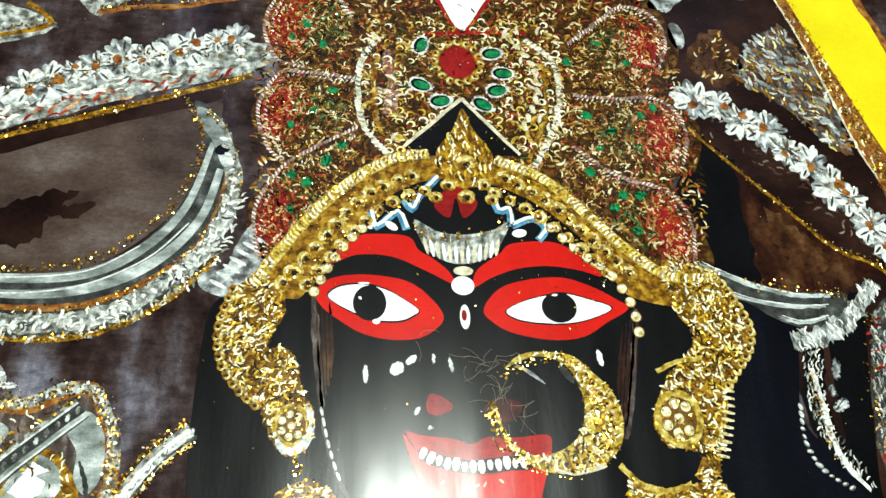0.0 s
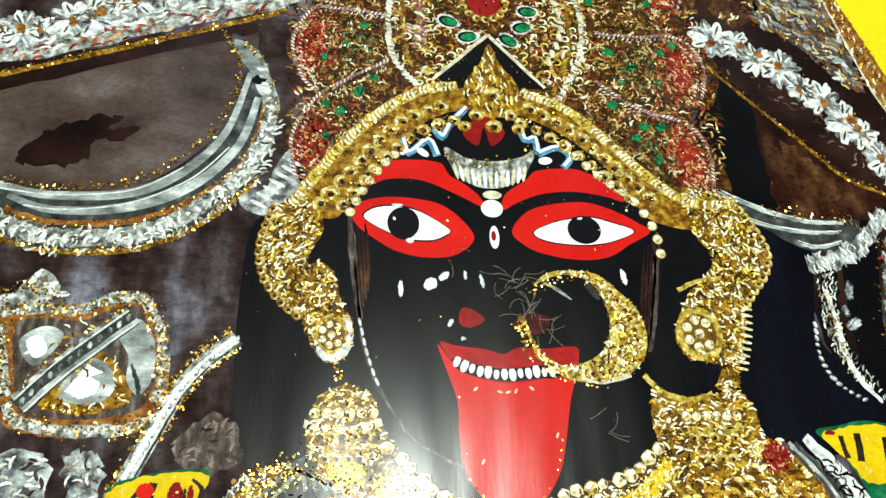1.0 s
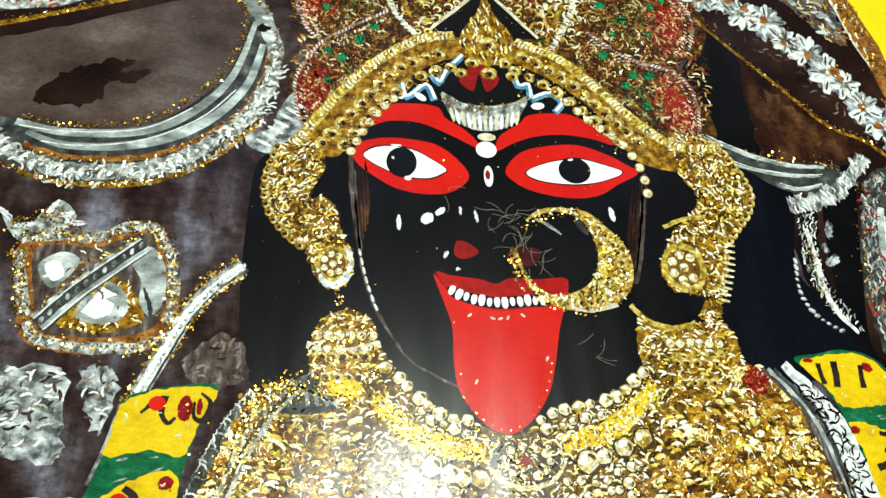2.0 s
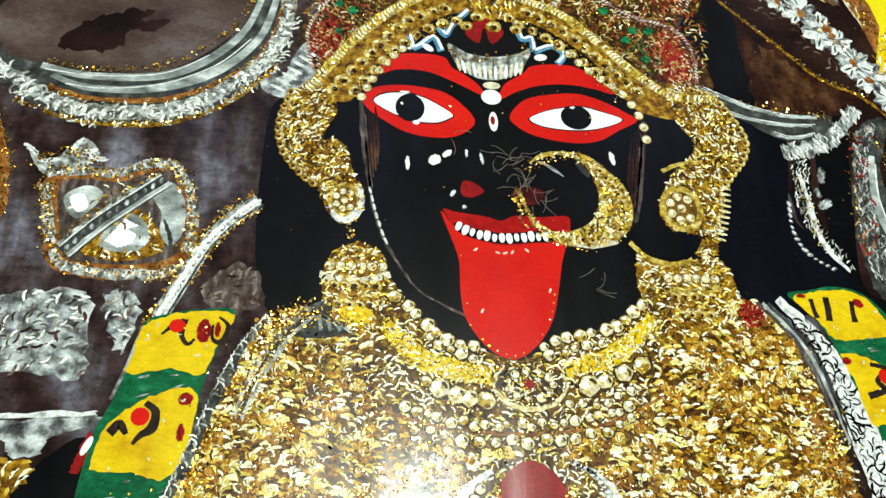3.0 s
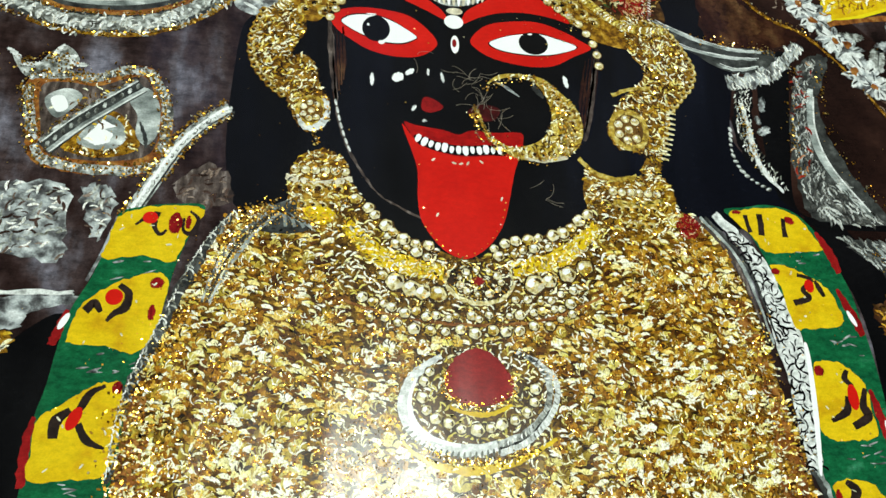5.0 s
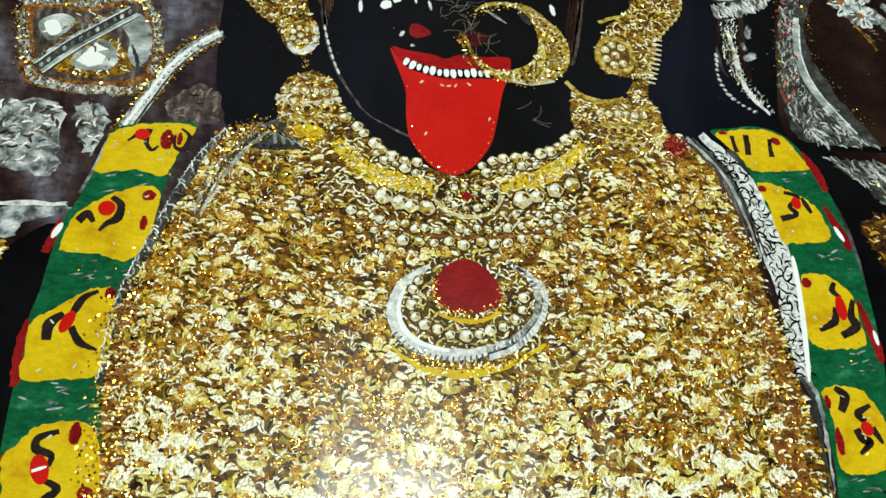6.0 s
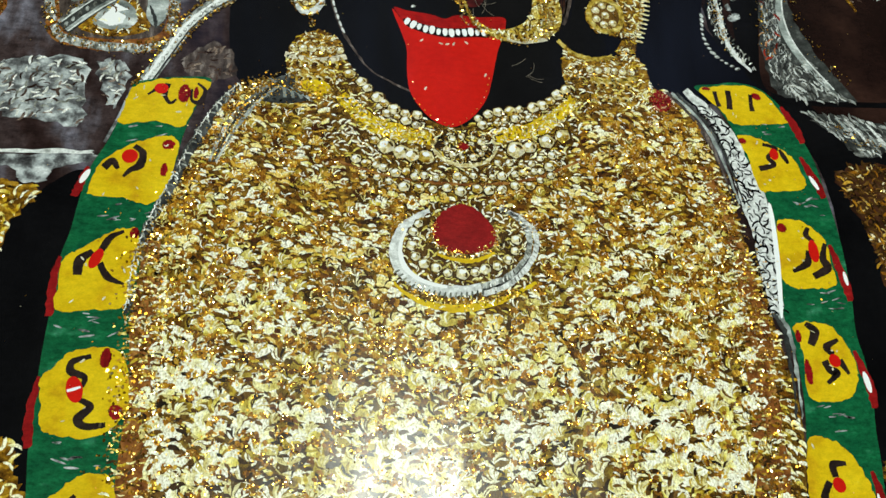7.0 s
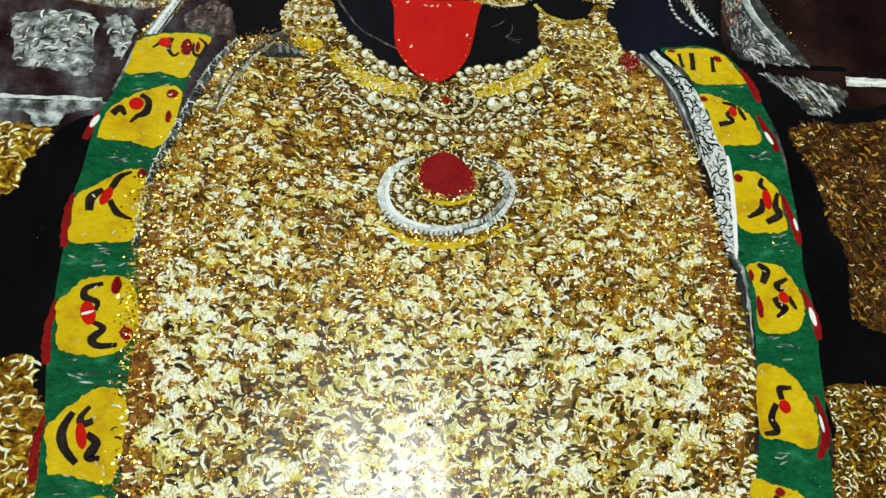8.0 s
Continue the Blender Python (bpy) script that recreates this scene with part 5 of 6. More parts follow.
for pts in ([(-24, 161), (-22.5, 156.5), (-17, 161), (-14.5, 156)], [(-15, 165), (-13, 162), (-11, 166), (-6, 172)], [(9, 169), (10.5, 162.5), (13.5, 163), (14, 158)], [(14, 158), (20, 160.5), (23.4, 157.5), (21, 154)]):
    strip("blue_zigzag", pts, 2.1, BLUE, 4.8, face, n=3)
    strip("white_zigzag", [(x + 0.3, y + 0.7) for x, y in pts], 0.9, WHITE, 5.4, face, n=3)
for p in ((-18.5, 157, 1.9, 1.0, -35), (16, 156, 2.0, 1.2, 10), (-24, 157.5, 1.4, 1.6, 0)):
    shape("white_spot", oval(*p), WHITE, 5.6, face)
# gold hair band with its loops
hb = region("hair_band", [(-52, 141), (-42, 155), (-31, 167), (-19, 175.5), (-8, 178), (0, 182), (11, 177), (24, 171), (35, 161), (47, 149), (60, 142), (72, 142), (60, 136), (46, 138), (41, 143), (35, 153), (23, 164), (11, 170), (0, 172), (-12, 170),
                         (-22, 163), (-30, 154), (-37, 145), (-42, 136)], OCHRE, 4.6, "gold hair band with corded rim")
rimL, rimR = [(-53, 140), (-42, 156), (-31, 168.5), (-19, 177), (-8, 179.5)], [(11, 178.5), (24, 173), (35, 163), (47, 151), (57, 144.5), (70, 144.5)]
for k, pts in enumerate((rimL, rimR)):
    strip("corded_rim", pts, 3.2, GILT, 7.0, hb, "yellow gold corded rim", ragged=0.25)
    m = Marks()
    for x, y, a in along(pts, 1.25):
        m.add(hook(x, y, 1.5, a + 75, 0.4), 7.7)
    m.put("cord_twist", BRIGHTMARK, hb)
    sprinkle_line(pts, 1.4, 130, 100 + k)
for k, pts in enumerate(([(-46, 140), (-35, 154), (-25, 166), (-12, 173)], [(-40, 140), (-31, 152), (-20, 163), (-9, 168)], [(13, 173), (25, 166), (37, 154), (46, 145)], [(10, 168), (21, 162), (33, 152), (41, 143)])):
    for i, (x, y, a) in enumerate(along(pts, 4.3 if k % 2 == 0 else 4.7)):
        stamp("gold_loop", LOOPLET, x, y, a + 35 * (-1) ** i, hb, 2.4 - 0.4 * (k % 2) + 0.3 * math.sin(i * 1.7 + k), 5.4 + 0.2 * (i % 2))
    sprinkle_line(pts, 1.8, 90, 104 + k)
for i, (x, y, a) in enumerate(along([(-38, 138), (-34, 146), (-29, 153), (-24, 158)], 3.6)):
    stamp("pearl", PEARL, x, y, 0, hb, 1.5, 6.4)
for i, (x, y, a) in enumerate(along([(25, 158), (32, 151), (40, 145), (45, 136), (46, 128)], 4.2)):
    stamp("pearl", PEARL, x, y, 0, hb, 1.6, 6.4)
knot_pts = [(2, 195), (-1, 188), (-6, 180), (-4, 172), (2, 169), (8, 172), (10, 180), (5, 188)]
knot = region("top_knot", knot_pts, OCHRE, 7.4, "gold top ornament")
weave("thread_pattern", curve(knot_pts, True), 1.8, 1.3, GOLDMARK, 8.0, knot, lambda x, y: 90, 33)
for x, y, s in ((2, 177, 3.2), (-3, 170, 2.2), (7, 170.5, 2.2), (2, 166.5, 2.5), (-6.5, 166, 2.0), (9, 166, 2.0)):
    stamp("gold_loop", LOOPLET, x, y, 20, knot, s, 8.2)
sprinkle_area(curve(knot_pts, True), 70, 108)

# -- ears and ear drops
ears = (([(-57.6, 138.2), (-60.4, 128.1), (-59.1, 119.6), (-54.8, 113.3), (-49.8, 108.9), (-48, 104.5), (-46.3, 101), (-43.1, 97.6), (-39.2, 98.6), (-36.9, 103.2), (-37.3, 108.6), (-39.4, 112.2), (-40.7, 116.8), (-42.1, 121.5), (-45.4, 123.6), (-48.4, 123.1), (-47.2, 128), (-44.9, 132.1), (-46, 138), (-51, 142)], (-42.0, 104.6), 4.5),
        ([(55.5, 149), (63.1, 147.3), (69.8, 144.8), (74.6, 137.4), (77.3, 130), (75.5, 123.6), (71, 118.1), (67.6, 113.6), (66.6, 108.4), (64.6, 101.6), (62.5, 96.7), (61.2, 91.8), (55.5, 91.7), (58.1, 97), (54.2, 98.4), (49, 99.4), (46.6, 104.5), (48.4, 111), (52.4, 117.3), (56.2, 121.1), (61, 127.5), (56.1, 136.5)], (53.3, 106.0), 6.4))
for k, (pts, c, s) in enumerate(ears):
    lp = curve(pts, True)
    e = region("gold_ear", pts, OCHRE, 4.4, "ornate gold ear piece", ragged=0.3, seed=k)
    weave("dark_pattern", lp, 1.9, 1.3, DARKMARK, 5.0, e, lambda x, y: 20, 108 + k, 0.2, jitter=80)
    weave("thread_pattern", lp, 1.45, 1.15, GOLDMARK, 5.2, e, lambda x, y: 50 if x < 0 else 130, 110 + k, 0.12, jitter=80)
    shape("medal", oval(c[0], c[1], s, s * 1.15), GILT, 6.4, e)
    shape("medal_core", oval(c[0], c[1], s * 0.72, s * 0.85), DARKMARK, 7.0, e)
    for i in range(7):
        a = 2 * math.pi * i / 7
        stamp("pearl", PEARL, c[0] + s * 0.55 * math.cos(a) * (i > 0), c[1] + s * 0.6 * math.sin(a) * (i > 0), 0, e, s * 0.25, 7.6)
    for x, y, a in along(pts[:5] if k == 0 else pts[1:8], 2.5):
        stamp("gold_loop", LOOPLET, x, y, a, e, 1.5, 6.2)
    sprinkle_area(lp, 420, 112 + k)
strip("white_rim", [(-38.4, 109.6), (-37.4, 104.6), (-39.8, 99.6), (-43.6, 99), (-46, 103)], (1.2, 2.2, 0.8), BRAID, 8.4, poster, ragged=0.3)
for x, y, a in along([(67.4, 113), (66.4, 107), (64.6, 101), (62.4, 95)], 1.9):
    strip("ear_rib", [(x - 1.4, y + 0.5), (x + 1.9, y - 0.2)], (0.5, 0.9, 0.4), PEARLINK, 8.4, poster)
strip("gold_edge", [(49, 118), (55, 120.6), (62, 121.6)], 1.3, GILT, 8.2, poster, ragged=0.2)
strip("ear_chain", [(36.6, 94.8), (41, 90.4), (47.1, 88.6), (54, 90)], 1.5, GILT, 6.8, poster, "gold chain", ragged=0.3)
drops = (([(-38.3, 92.5), (-44.4, 89.7), (-47, 83.7), (-47.1, 78.7), (-45.4, 72.3), (-40.1, 67.7), (-35.6, 67), (-31.8, 70.3), (-30.3, 76), (-30.4, 84.3), (-32, 89.3), (-35.9, 91.8)], (-38.8, 80)), ([(38.1, 91.4), (45.5, 88.4), (54.5, 90.1), (61, 91), (64.8, 85.6), (64.5, 77.9), (59.9, 71.9), (51.6, 68.2), (42.8, 70.4), (37.8, 77.7)], (52.5, 79)))
for k, (pts, c) in enumerate(drops):
    lp = curve(pts, True)
    d = region("ear_drop", pts, OCHRE, 5.6, "domed gold ear drop", ragged=0.3, seed=k)
    weave("thread_pattern", lp, 1.45, 1.1, GOLDMARK, 6.2, d, lambda x, y: 10, 115 + k, jitter=50)
    for row in range(3):
        for i in range(6 - row):
            stamp("gold_loop" if row else "pearl", LOOPLET if row else PEARL, c[0] - 6.5 + 2.7 * i + row * 1.2, c[1] + 5.5 - row * 5.2, 0, d, 1.5, 7.0)
    strip("gold_edge", [(c[0] - 9, c[1] + 3), (c[0], c[1] + 1.4), (c[0] + 9, c[1] + 3.4)], 1.8, CREAM if k == 0 else GILT, 6.9, d, ragged=0.3)
    if k == 0:
        shape("yellow_fold", [(c[0] - 4, c[1] - 7), (c[0] + 1, c[1] - 5), (c[0] + 5, c[1] - 8), (c[0] + 1, c[1] - 11)], YELLOW, 7.2, d)
    sprinkle_area(lp, 260, 117 + k)
sprinkle_line([(-41, 98), (-40, 94)], 0.7, 20, 119)

# -- vest of gold scales
vest_pts = [(-64, 67), (-56, 72), (-45, 73), (-34, 78), (-28, 77), (-17, 67), (-7, 62.4), (3, 59.6), (13, 63.6), (23, 67), (31, 71.4), (39, 78), (45, 84), (60, 84), (67, 79), (73, 76), (81, 61), (85, 46), (87.5, 29), (91, 12), (93, -2),
            (95, -14), (95, -27), (93, -41), (89, -58), (84, -75), (-80, -75), (-80, -55), (-80, -38), (-80, -27), (-80, -16), (-82, -5), (-82, 7), (-81, 17), (-78, 26), (-74, 40), (-70, 50)]
vest_loop = curve(vest_pts, True)
vest = region("gold_vest", vest_pts, UMBERGOLD, 3.6, "vest of shimmering gold scales covered in glitter")


def in_pendant(x, y):
    return math.hypot((x - 4.2) / 21, (y - 20) / 15.5) < 1


def in_necklace(x, y):
    return y > 41 + 0.011 * (x - 4) ** 2


def row_lift(x, sag):
    return sag * abs((x - 4) / 80) ** 1.6


# a ground of small curls in close rows
curls, pale, amber, shade, r = Marks(), Marks(), Marks(), Marks(), random.Random(121)
glint, brown = Marks(), Marks()
y0, j = 90.0, 0
while y0 > -100:
    x = -84 + (j % 2) * 1.5
    while x < 96:
        px, py = x + r.uniform(-0.6, 0.6), y0 + row_lift(x, 16) - 14 + r.uniform(-0.4, 0.4)
        x += r.uniform(2.3, 3.4)
        if not inside(px, py, vest_loop) or in_pendant(px, py):
            continue
        lean = 20 * math.sin(px * 0.16 + y0 * 0.11) - 14 + r.uniform(-11, 11)
        tone = noise.noise((px * 0.07, py * 0.07, 5))
        warm = min(max((py + 10) / 50, 0), 1)
        if r.random() < 0.45 + 0.3 * warm:
            shade.add(hook(px + r.uniform(-0.6, 0.6), py - 0.7, r.uniform(0.9, 1.6), lean, r.uniform(0.4, 0.7)), 4.2)
        for k in range(2):
            (pale if r.random() < 0.46 - 0.22 * warm + 0.5 * tone else amber if r.random() < 0.25 + 0.35 * warm else curls).add((hook(px + r.uniform(-0.9, 0.9), py + 0.5 * k + r.uniform(-0.3, 0.5), r.uniform(0.9, 1.9), lean + r.uniform(-18, 18), r.uniform(0.4, 0.75)) if r.random() < 0.86
                                                                 else ring_curl(px, py + 0.4 * k, r.uniform(0.8, 1.25), lean + r.uniform(200, 300), r.uniform(90, 160), 0.55)), 4.7 + 0.3 * k + 0.25 * r.random())
        if r.random() < 0.24 + 0.5 * tone:
            glint.add(hook(px + r.uniform(-0.5, 0.5), py + 0.9, r.uniform(1.0, 1.7), lean + r.uniform(-10, 10), r.uniform(0.5, 0.85)), 5.32)
        elif r.random() < 0.2:
            brown.add(hook(px, py - 0.2, r.uniform(0.9, 1.7), lean, r.uniform(0.6, 0.9)), 5.34)
    y0 -= 1.8
    j += 1
glint.put("cream_glint", CREAMMARK, vest)
brown.put("brown_gap", UMBERMARK, vest)
shade.put("scale_shadow", DARKMARK, vest)
curls.put("scale_curl", GOLDMARK, vest)
pale.put("pale_curl", BRIGHTMARK, vest)
amber.put("amber_curl", AMBERMARK, vest)
# ribbed shells over it, hanging in arcs and larger towards the hem, each with glitter glue at its root
shell, ridge, slit, olive, rust, r = Marks(), Marks(), Marks(), Marks(), Marks(), random.Random(122)
warm_shell = Marks()
y0, j = 70.0, 0
while y0 > -108:
    big = min(max((22 - y0) / 78, 0.0), 1.0)
    pitch = 3.1 + 4.9 * big
    x = -86 + (j % 2) * pitch * 0.5
    while x < 96:
        px, py = x + r.uniform(-0.14, 0.14) * pitch, y0 + row_lift(x, 24) + r.uniform(-0.12, 0.12) * pitch
        x += pitch * r.uniform(0.84, 1.14)
        if not inside(px, py, vest_loop) or in_pendant(px, py + 0.3 * pitch) or in_necklace(px, py) or abs(px - 4) > 82 or r.random() < 0.05 + 0.55 * (1 - big) ** 2:
            continue
        slope = math.copysign(24, px - 4) * abs((px - 4) / 80) ** 0.6 + r.uniform(-18, 18)
        w, up = pitch * r.uniform(0.44, 0.66), radians(slope + 90)
        tone = noise.noise((px * 0.05, py * 0.05, 8)) + 0.46 * big - 0.16
        for k in range(1 + int(2 * big)):
            slit.add(hook(px + r.uniform(-0.6, 0.6) * pitch, py - 0.45 * pitch + r.uniform(-0.2, 0.2) * pitch, r.uniform(0.13, 0.27) * pitch, slope + r.uniform(-50, 50), r.uniform(0.5, 0.9)), 7.0 + 0.1 * k)
        z = 5.4 + 0.5 * (j % 3) + 0.15 * r.random()
        body = oval(px, py, w, 0.72 * w, slope, 16, 3, 0.22)
        (shell if tone + r.uniform(-0.4, 0.4) > 0.14 else olive if r.random() < 0.3 + big else warm_shell).add([(a + r.uniform(-0.08, 0.08) * pitch, b + r.uniform(-0.08, 0.08) * pitch) for a, b in body], z)
        bend = 1 if math.sin(px * 0.11 + j * 0.9) > -0.3 else -1
        ribs = 3 + int(5.5 * big + r.random())
        for k in range(ribs):
            a = up + (k - 0.5 * (ribs - 1)) * 2.5 / ribs + r.uniform(-0.15, 0.15)
            d = 0.46 * w
            u = r.random()
            (ridge if u < 0.60 + 0.4 * tone else slit if u < 0.76 else olive if u < 0.84 else shell).add(
                hook(px + d * math.cos(a), py - 0.22 * w + d * math.sin(a), w * r.uniform(0.44, 0.7), math.degrees(a) + bend * r.uniform(5, 30), r.uniform(0.14, 0.30)), z + 0.3 + 0.05 * k)
        if r.random() < 0.15 + 0.65 * min(1, 3 * big):
            gx, gy = px + r.uniform(-0.25, 0.25) * pitch, py - 0.34 * pitch
            for _ in range(8):
                rust.add(oval(gx + r.gauss(0, 0.17 * pitch), gy + r.gauss(0, 0.09 * pitch), r.uniform(0.4, 1.0), r.uniform(0.25, 0.6), r.uniform(0, 180), 7), 7.4 + 0.1 * r.random())
            for _ in range(int(7 + 13 * big)):
                flake(gx + r.gauss(0, 0.18 * pitch), gy + r.gauss(0, 0.15 * pitch), r, 0.2 * r.uniform(0.55, 1.3))
    y0 -= pitch * 0.62
    j += 1
slit.put("scale_gap", DARKMARK, vest)
olive.put("olive_shell", OLIVEMARK, vest)
warm_shell.put("amber_shell", AMBERMARK, vest)
shell.put("shell", BRIGHTMARK, vest)
ridge.put("shell_rib", CREAMMARK, vest)
# clumps of rust glitter glue among the small scales
r = random.Random(127)
clumps = 0
while clumps < 420:
    x, y = r.uniform(-80, 92), r.uniform(-14, 74)
    if x < 40 and r.random() < 0.35:
        continue
    if not inside(x, y, vest_loop) or in_pendant(x, y) or (in_necklace(x, y) and abs(x) < 40):
        continue
    clumps += 1
    for _ in range(5):
        rust.add(oval(x + r.gauss(0, 1.4), y + r.gauss(0, 0.8), r.uniform(0.5, 1.3), r.uniform(0.3, 0.7), r.uniform(0, 180), 7), 6.25 + 0.1 * r.random())
    for _ in range(9):
        flake(x + r.gauss(0, 1.6), y + r.gauss(0, 1.1), r, 0.2 * r.uniform(0.55, 1.3))
rust.put("rust_clump", RUSTMARK, vest)
for k, pts in enumerate(([(-79, 22), (-78, 0), (-78, -30), (-77, -70)], [(80, 52), (86, 20), (86, -10), (84, -40), (78, -72)])):
    strip("rust_fringe", pts, (4, 8, 10), RUST, 6.4, vest, ragged=1.2, seed=k)
    weave("thread_pattern", [(x - 5, y) for x, y in pts] + [(x + 5, y) for x, y in pts[::-1]], 1.9, 1.3, GOLDMARK, 7.0, vest, lambda x, y: 0, 124 + k, 0.3)
    sprinkle_line(pts, 4.0, 620, 126 + k)
sprinkle_area(vest_loop, 4600, 128, 0.19, in_pendant)
sprinkle_line([(-60, 70), (-50, 73), (-36, 70)], 2.0, 130, 130)

# -- silver borders of the vest
bl = [(-60, 71), (-66.5, 62), (-71.5, 50), (-75.5, 39), (-79.5, 28), (-82, 16), (-82.5, 2)]
strip("silver_border", bl, (2.2, 3.2, 1.2), GREY, 7.2, poster, "silver white braided border", ragged=0.7)
m = Marks()
for i, (x, y, a) in enumerate(along(bl, 1.3)):
    m.add(hook(x + 0.7 * math.sin(i * 1.7), y, 1.15, a + 60 + 40 * math.sin(i * 2.3), 0.4), 7.9)
    m.add(hook(x - 0.8, y + 0.5, 0.8, a + 20 * math.cos(i * 1.3), 0.4), 8.0)
m.put("braid_pattern", SILVERMARK, vest)
for k, (off, mat) in enumerate(((0.0, GREY), (1.5, STEEL), (-1.7, SILVER))):
    strip("twisted_cord", [(-50 + off, 72), (-56.5 + off, 65.5), (-61.5 + off, 57), (-65.4 + 0.6 * off, 46)], (0.9, 1.0, 0.4), mat, 7.6 + 0.1 * k, poster, ragged=0.28, seed=k)
sprinkle_line([(-50, 72), (-57, 65), (-62, 56), (-66, 45)], 1.8, 150, 136, 0.22)
sprinkle_line([(-52, 74), (-60, 64), (-66, 52), (-74, 36), (-80, 20), (-82, -5), (-83, -40)], 1.5, 260, 131)
coil = shape("dark_coil", [(-52, 73), (-45, 76), (-44, 70), (-40, 68), (-46, 66), (-54, 67)], GREY, 7.0, vest)
for i in range(4):
    strip("coil_line", [(-52 + i * 2.4, 74 - i), (-48 + i * 2.2, 72 - i), (-47 + i * 2.4, 68)], 0.9, STEEL, 7.8, coil)
br = [(77, 79), (85.5, 68.5), (90.2, 56), (93.2, 41), (94.4, 28), (93.6, 16), (94, 6)]
sr = strip("silver_border", br, (2.5, 8.4, 4.0), BRAID, 7.2, poster, "wide silver border with black scroll marks", ragged=0.5)
for k, off in enumerate((-4.8, -3.2, -6.4)):
    strip("grey_cord", [(x + off, y - 1.2) for x, y in br[:4]], (1.0, 1.1, 0.5), (STEEL, GREY, WARMGREY)[k], 7.8, sr, ragged=0.25)
for k, off in enumerate((0.0, 1.5)):
    strip("lower_cord", [(92.6 + off, 6), (95 + off, 0), (94.8 + off, -11), (93.8 + off, -24)], (1.4, 1.2, 0.5), STEEL if k else GREY, 7.4 + 0.1 * k, sr, ragged=0.35, seed=k + 4)
m, r = Marks(), random.Random(133)
for x, y, a in along([(82, 73), (86.5, 66), (90.6, 55), (93.6, 41), (94.8, 28), (93.6, 14), (94.2, 6)], 1.5):
    for side in (-2.6, -0.6, 1.6):
        m.add(hook(x + side + r.uniform(-0.7, 0.7), y + r.uniform(-0.7, 0.7), r.uniform(1.0, 2.0), r.uniform(0, 360), r.uniform(0.24, 0.4)), 8.2)
m.put("scroll_pattern", BLACK, sr)
shape("white_edge", [(98.4, 40), (98.6, 34), (97.6, 20), (95.6, 6), (94.6, 6), (96, 20), (97.2, 34), (97.4, 40)], WHITE, 8.3, sr)
tab = region("red_tab", [(64.6, 77), (68, 78.6), (71.2, 77.6), (71.8, 73), (69, 71), (65.6, 71.2)], DEEPRED, 7.0, "small red cloth tab", False, ragged=0.9)
weave("thread_pattern", [(64.6, 77), (68, 78.6), (71.2, 77.6), (71.8, 73), (69, 71), (65.6, 71.2)], 1.2, 0.9, REDMARK, 7.4, tab, lambda x, y: 70, 134, 0.15, jitter=70)
sprinkle_line([(66, 76), (69, 74), (70, 72)], 1.6, 24, 135, 0.2)

# -- necklace
neck_pts = [(-31, 82), (-24, 73.5), (-17, 68.5), (-7, 63.8), (3, 61), (13.5, 65.6), (22.4, 68.6), (30, 72.2), (38, 78), (43, 86), (46, 78), (41, 63), (34, 52), (20, 43.5), (4, 40), (-12, 41), (-26, 46), (-34, 58)]
nk = region("necklace", neck_pts, UMBERGOLD, 7.0, "gold necklace with rows of pearls")
weave("dark_pattern", curve(neck_pts, True), 2.3, 1.3, DARKMARK, 7.4, nk, lambda x, y: 10, 138, 0.3, jitter=80)
weave("gold_pattern", curve(neck_pts, True), 1.7, 1.15, BRIGHTMARK, 7.7, nk, lambda x, y: 0, 139, 0.15, jitter=60)
for k, (pts, w) in enumerate((([(-31, 70), (-27.7, 66.1), (-21.9, 61), (-12.8, 58), (-4.5, 57)], (3, 5.4, 4.4)), ([(14.5, 58.8), (25.3, 61.2), (31.7, 65.1), (40, 73)], (4.4, 5.4, 3.4)))):
    strip("yellow_band", pts, w, YELLOW, 8.0, nk, ragged=0.5, seed=k)
    left, right = ribbon(pts, w, 7)
    weave("band_pattern", left + right[::-1], 1.3, 0.85, BRIGHTMARK, 8.4, nk, lambda x, y: 30, 140 + k, 0.25, jitter=70)
    sprinkle_line(pts, 2.4, 150, 141 + k, 0.22)
pr = random.Random(139)
for k, (pts, s, g) in enumerate((([(-28, 77), (-23.7, 72.6), (-17, 67.4), (-12, 65.2), (-7.6, 63)], 1.75, 3.3), ([(9.2, 65), (15.3, 66.8), (20.6, 68.1), (26.7, 69.5), (32.3, 72.3), (38, 77)], 1.75, 3.5),
                                 ([(-20, 66.4), (-13, 62.6), (-8, 61)], 1.5, 3.2), ([(11, 62.4), (17, 63.4), (25, 66)], 1.6, 3.6),
                                 ([(-21, 55.4), (-16.9, 53.2), (-12, 51.5), (-6.3, 51), (-3.5, 49.6)], 2.3, 4.0), ([(20.1, 54.2), (25.8, 55.7), (32.1, 57.9), (36.6, 61)], 2.7, 5.4), ([(15, 50.4), (20, 49.6), (27, 51), (34, 54)], 1.5, 3.4),
                                 ([(-26.5, 48.6), (-15.3, 45.6), (-5.6, 44.6), (4.2, 44.5), (14.2, 45.4), (24.4, 47.4), (33.1, 50)], 1.35, 2.9),
                                 ([(-24, 44), (-16.9, 42.3), (-12.1, 41.3), (-4, 40.6), (4.1, 40.4), (11.5, 40.8), (19.1, 42), (31.1, 46)], 1.5, 4.0))):
    for i, (x, y, a) in enumerate(along(pts, g)):
        stamp("pearl", LUMP if (i + k) % 4 == 0 else PALELUMP, x + pr.uniform(-0.7, 0.7), y + pr.uniform(-0.6, 0.6), pr.uniform(-40, 40), nk, s * pr.uniform(0.8, 1.35), 8.8 + 0.2 * (i % 2))
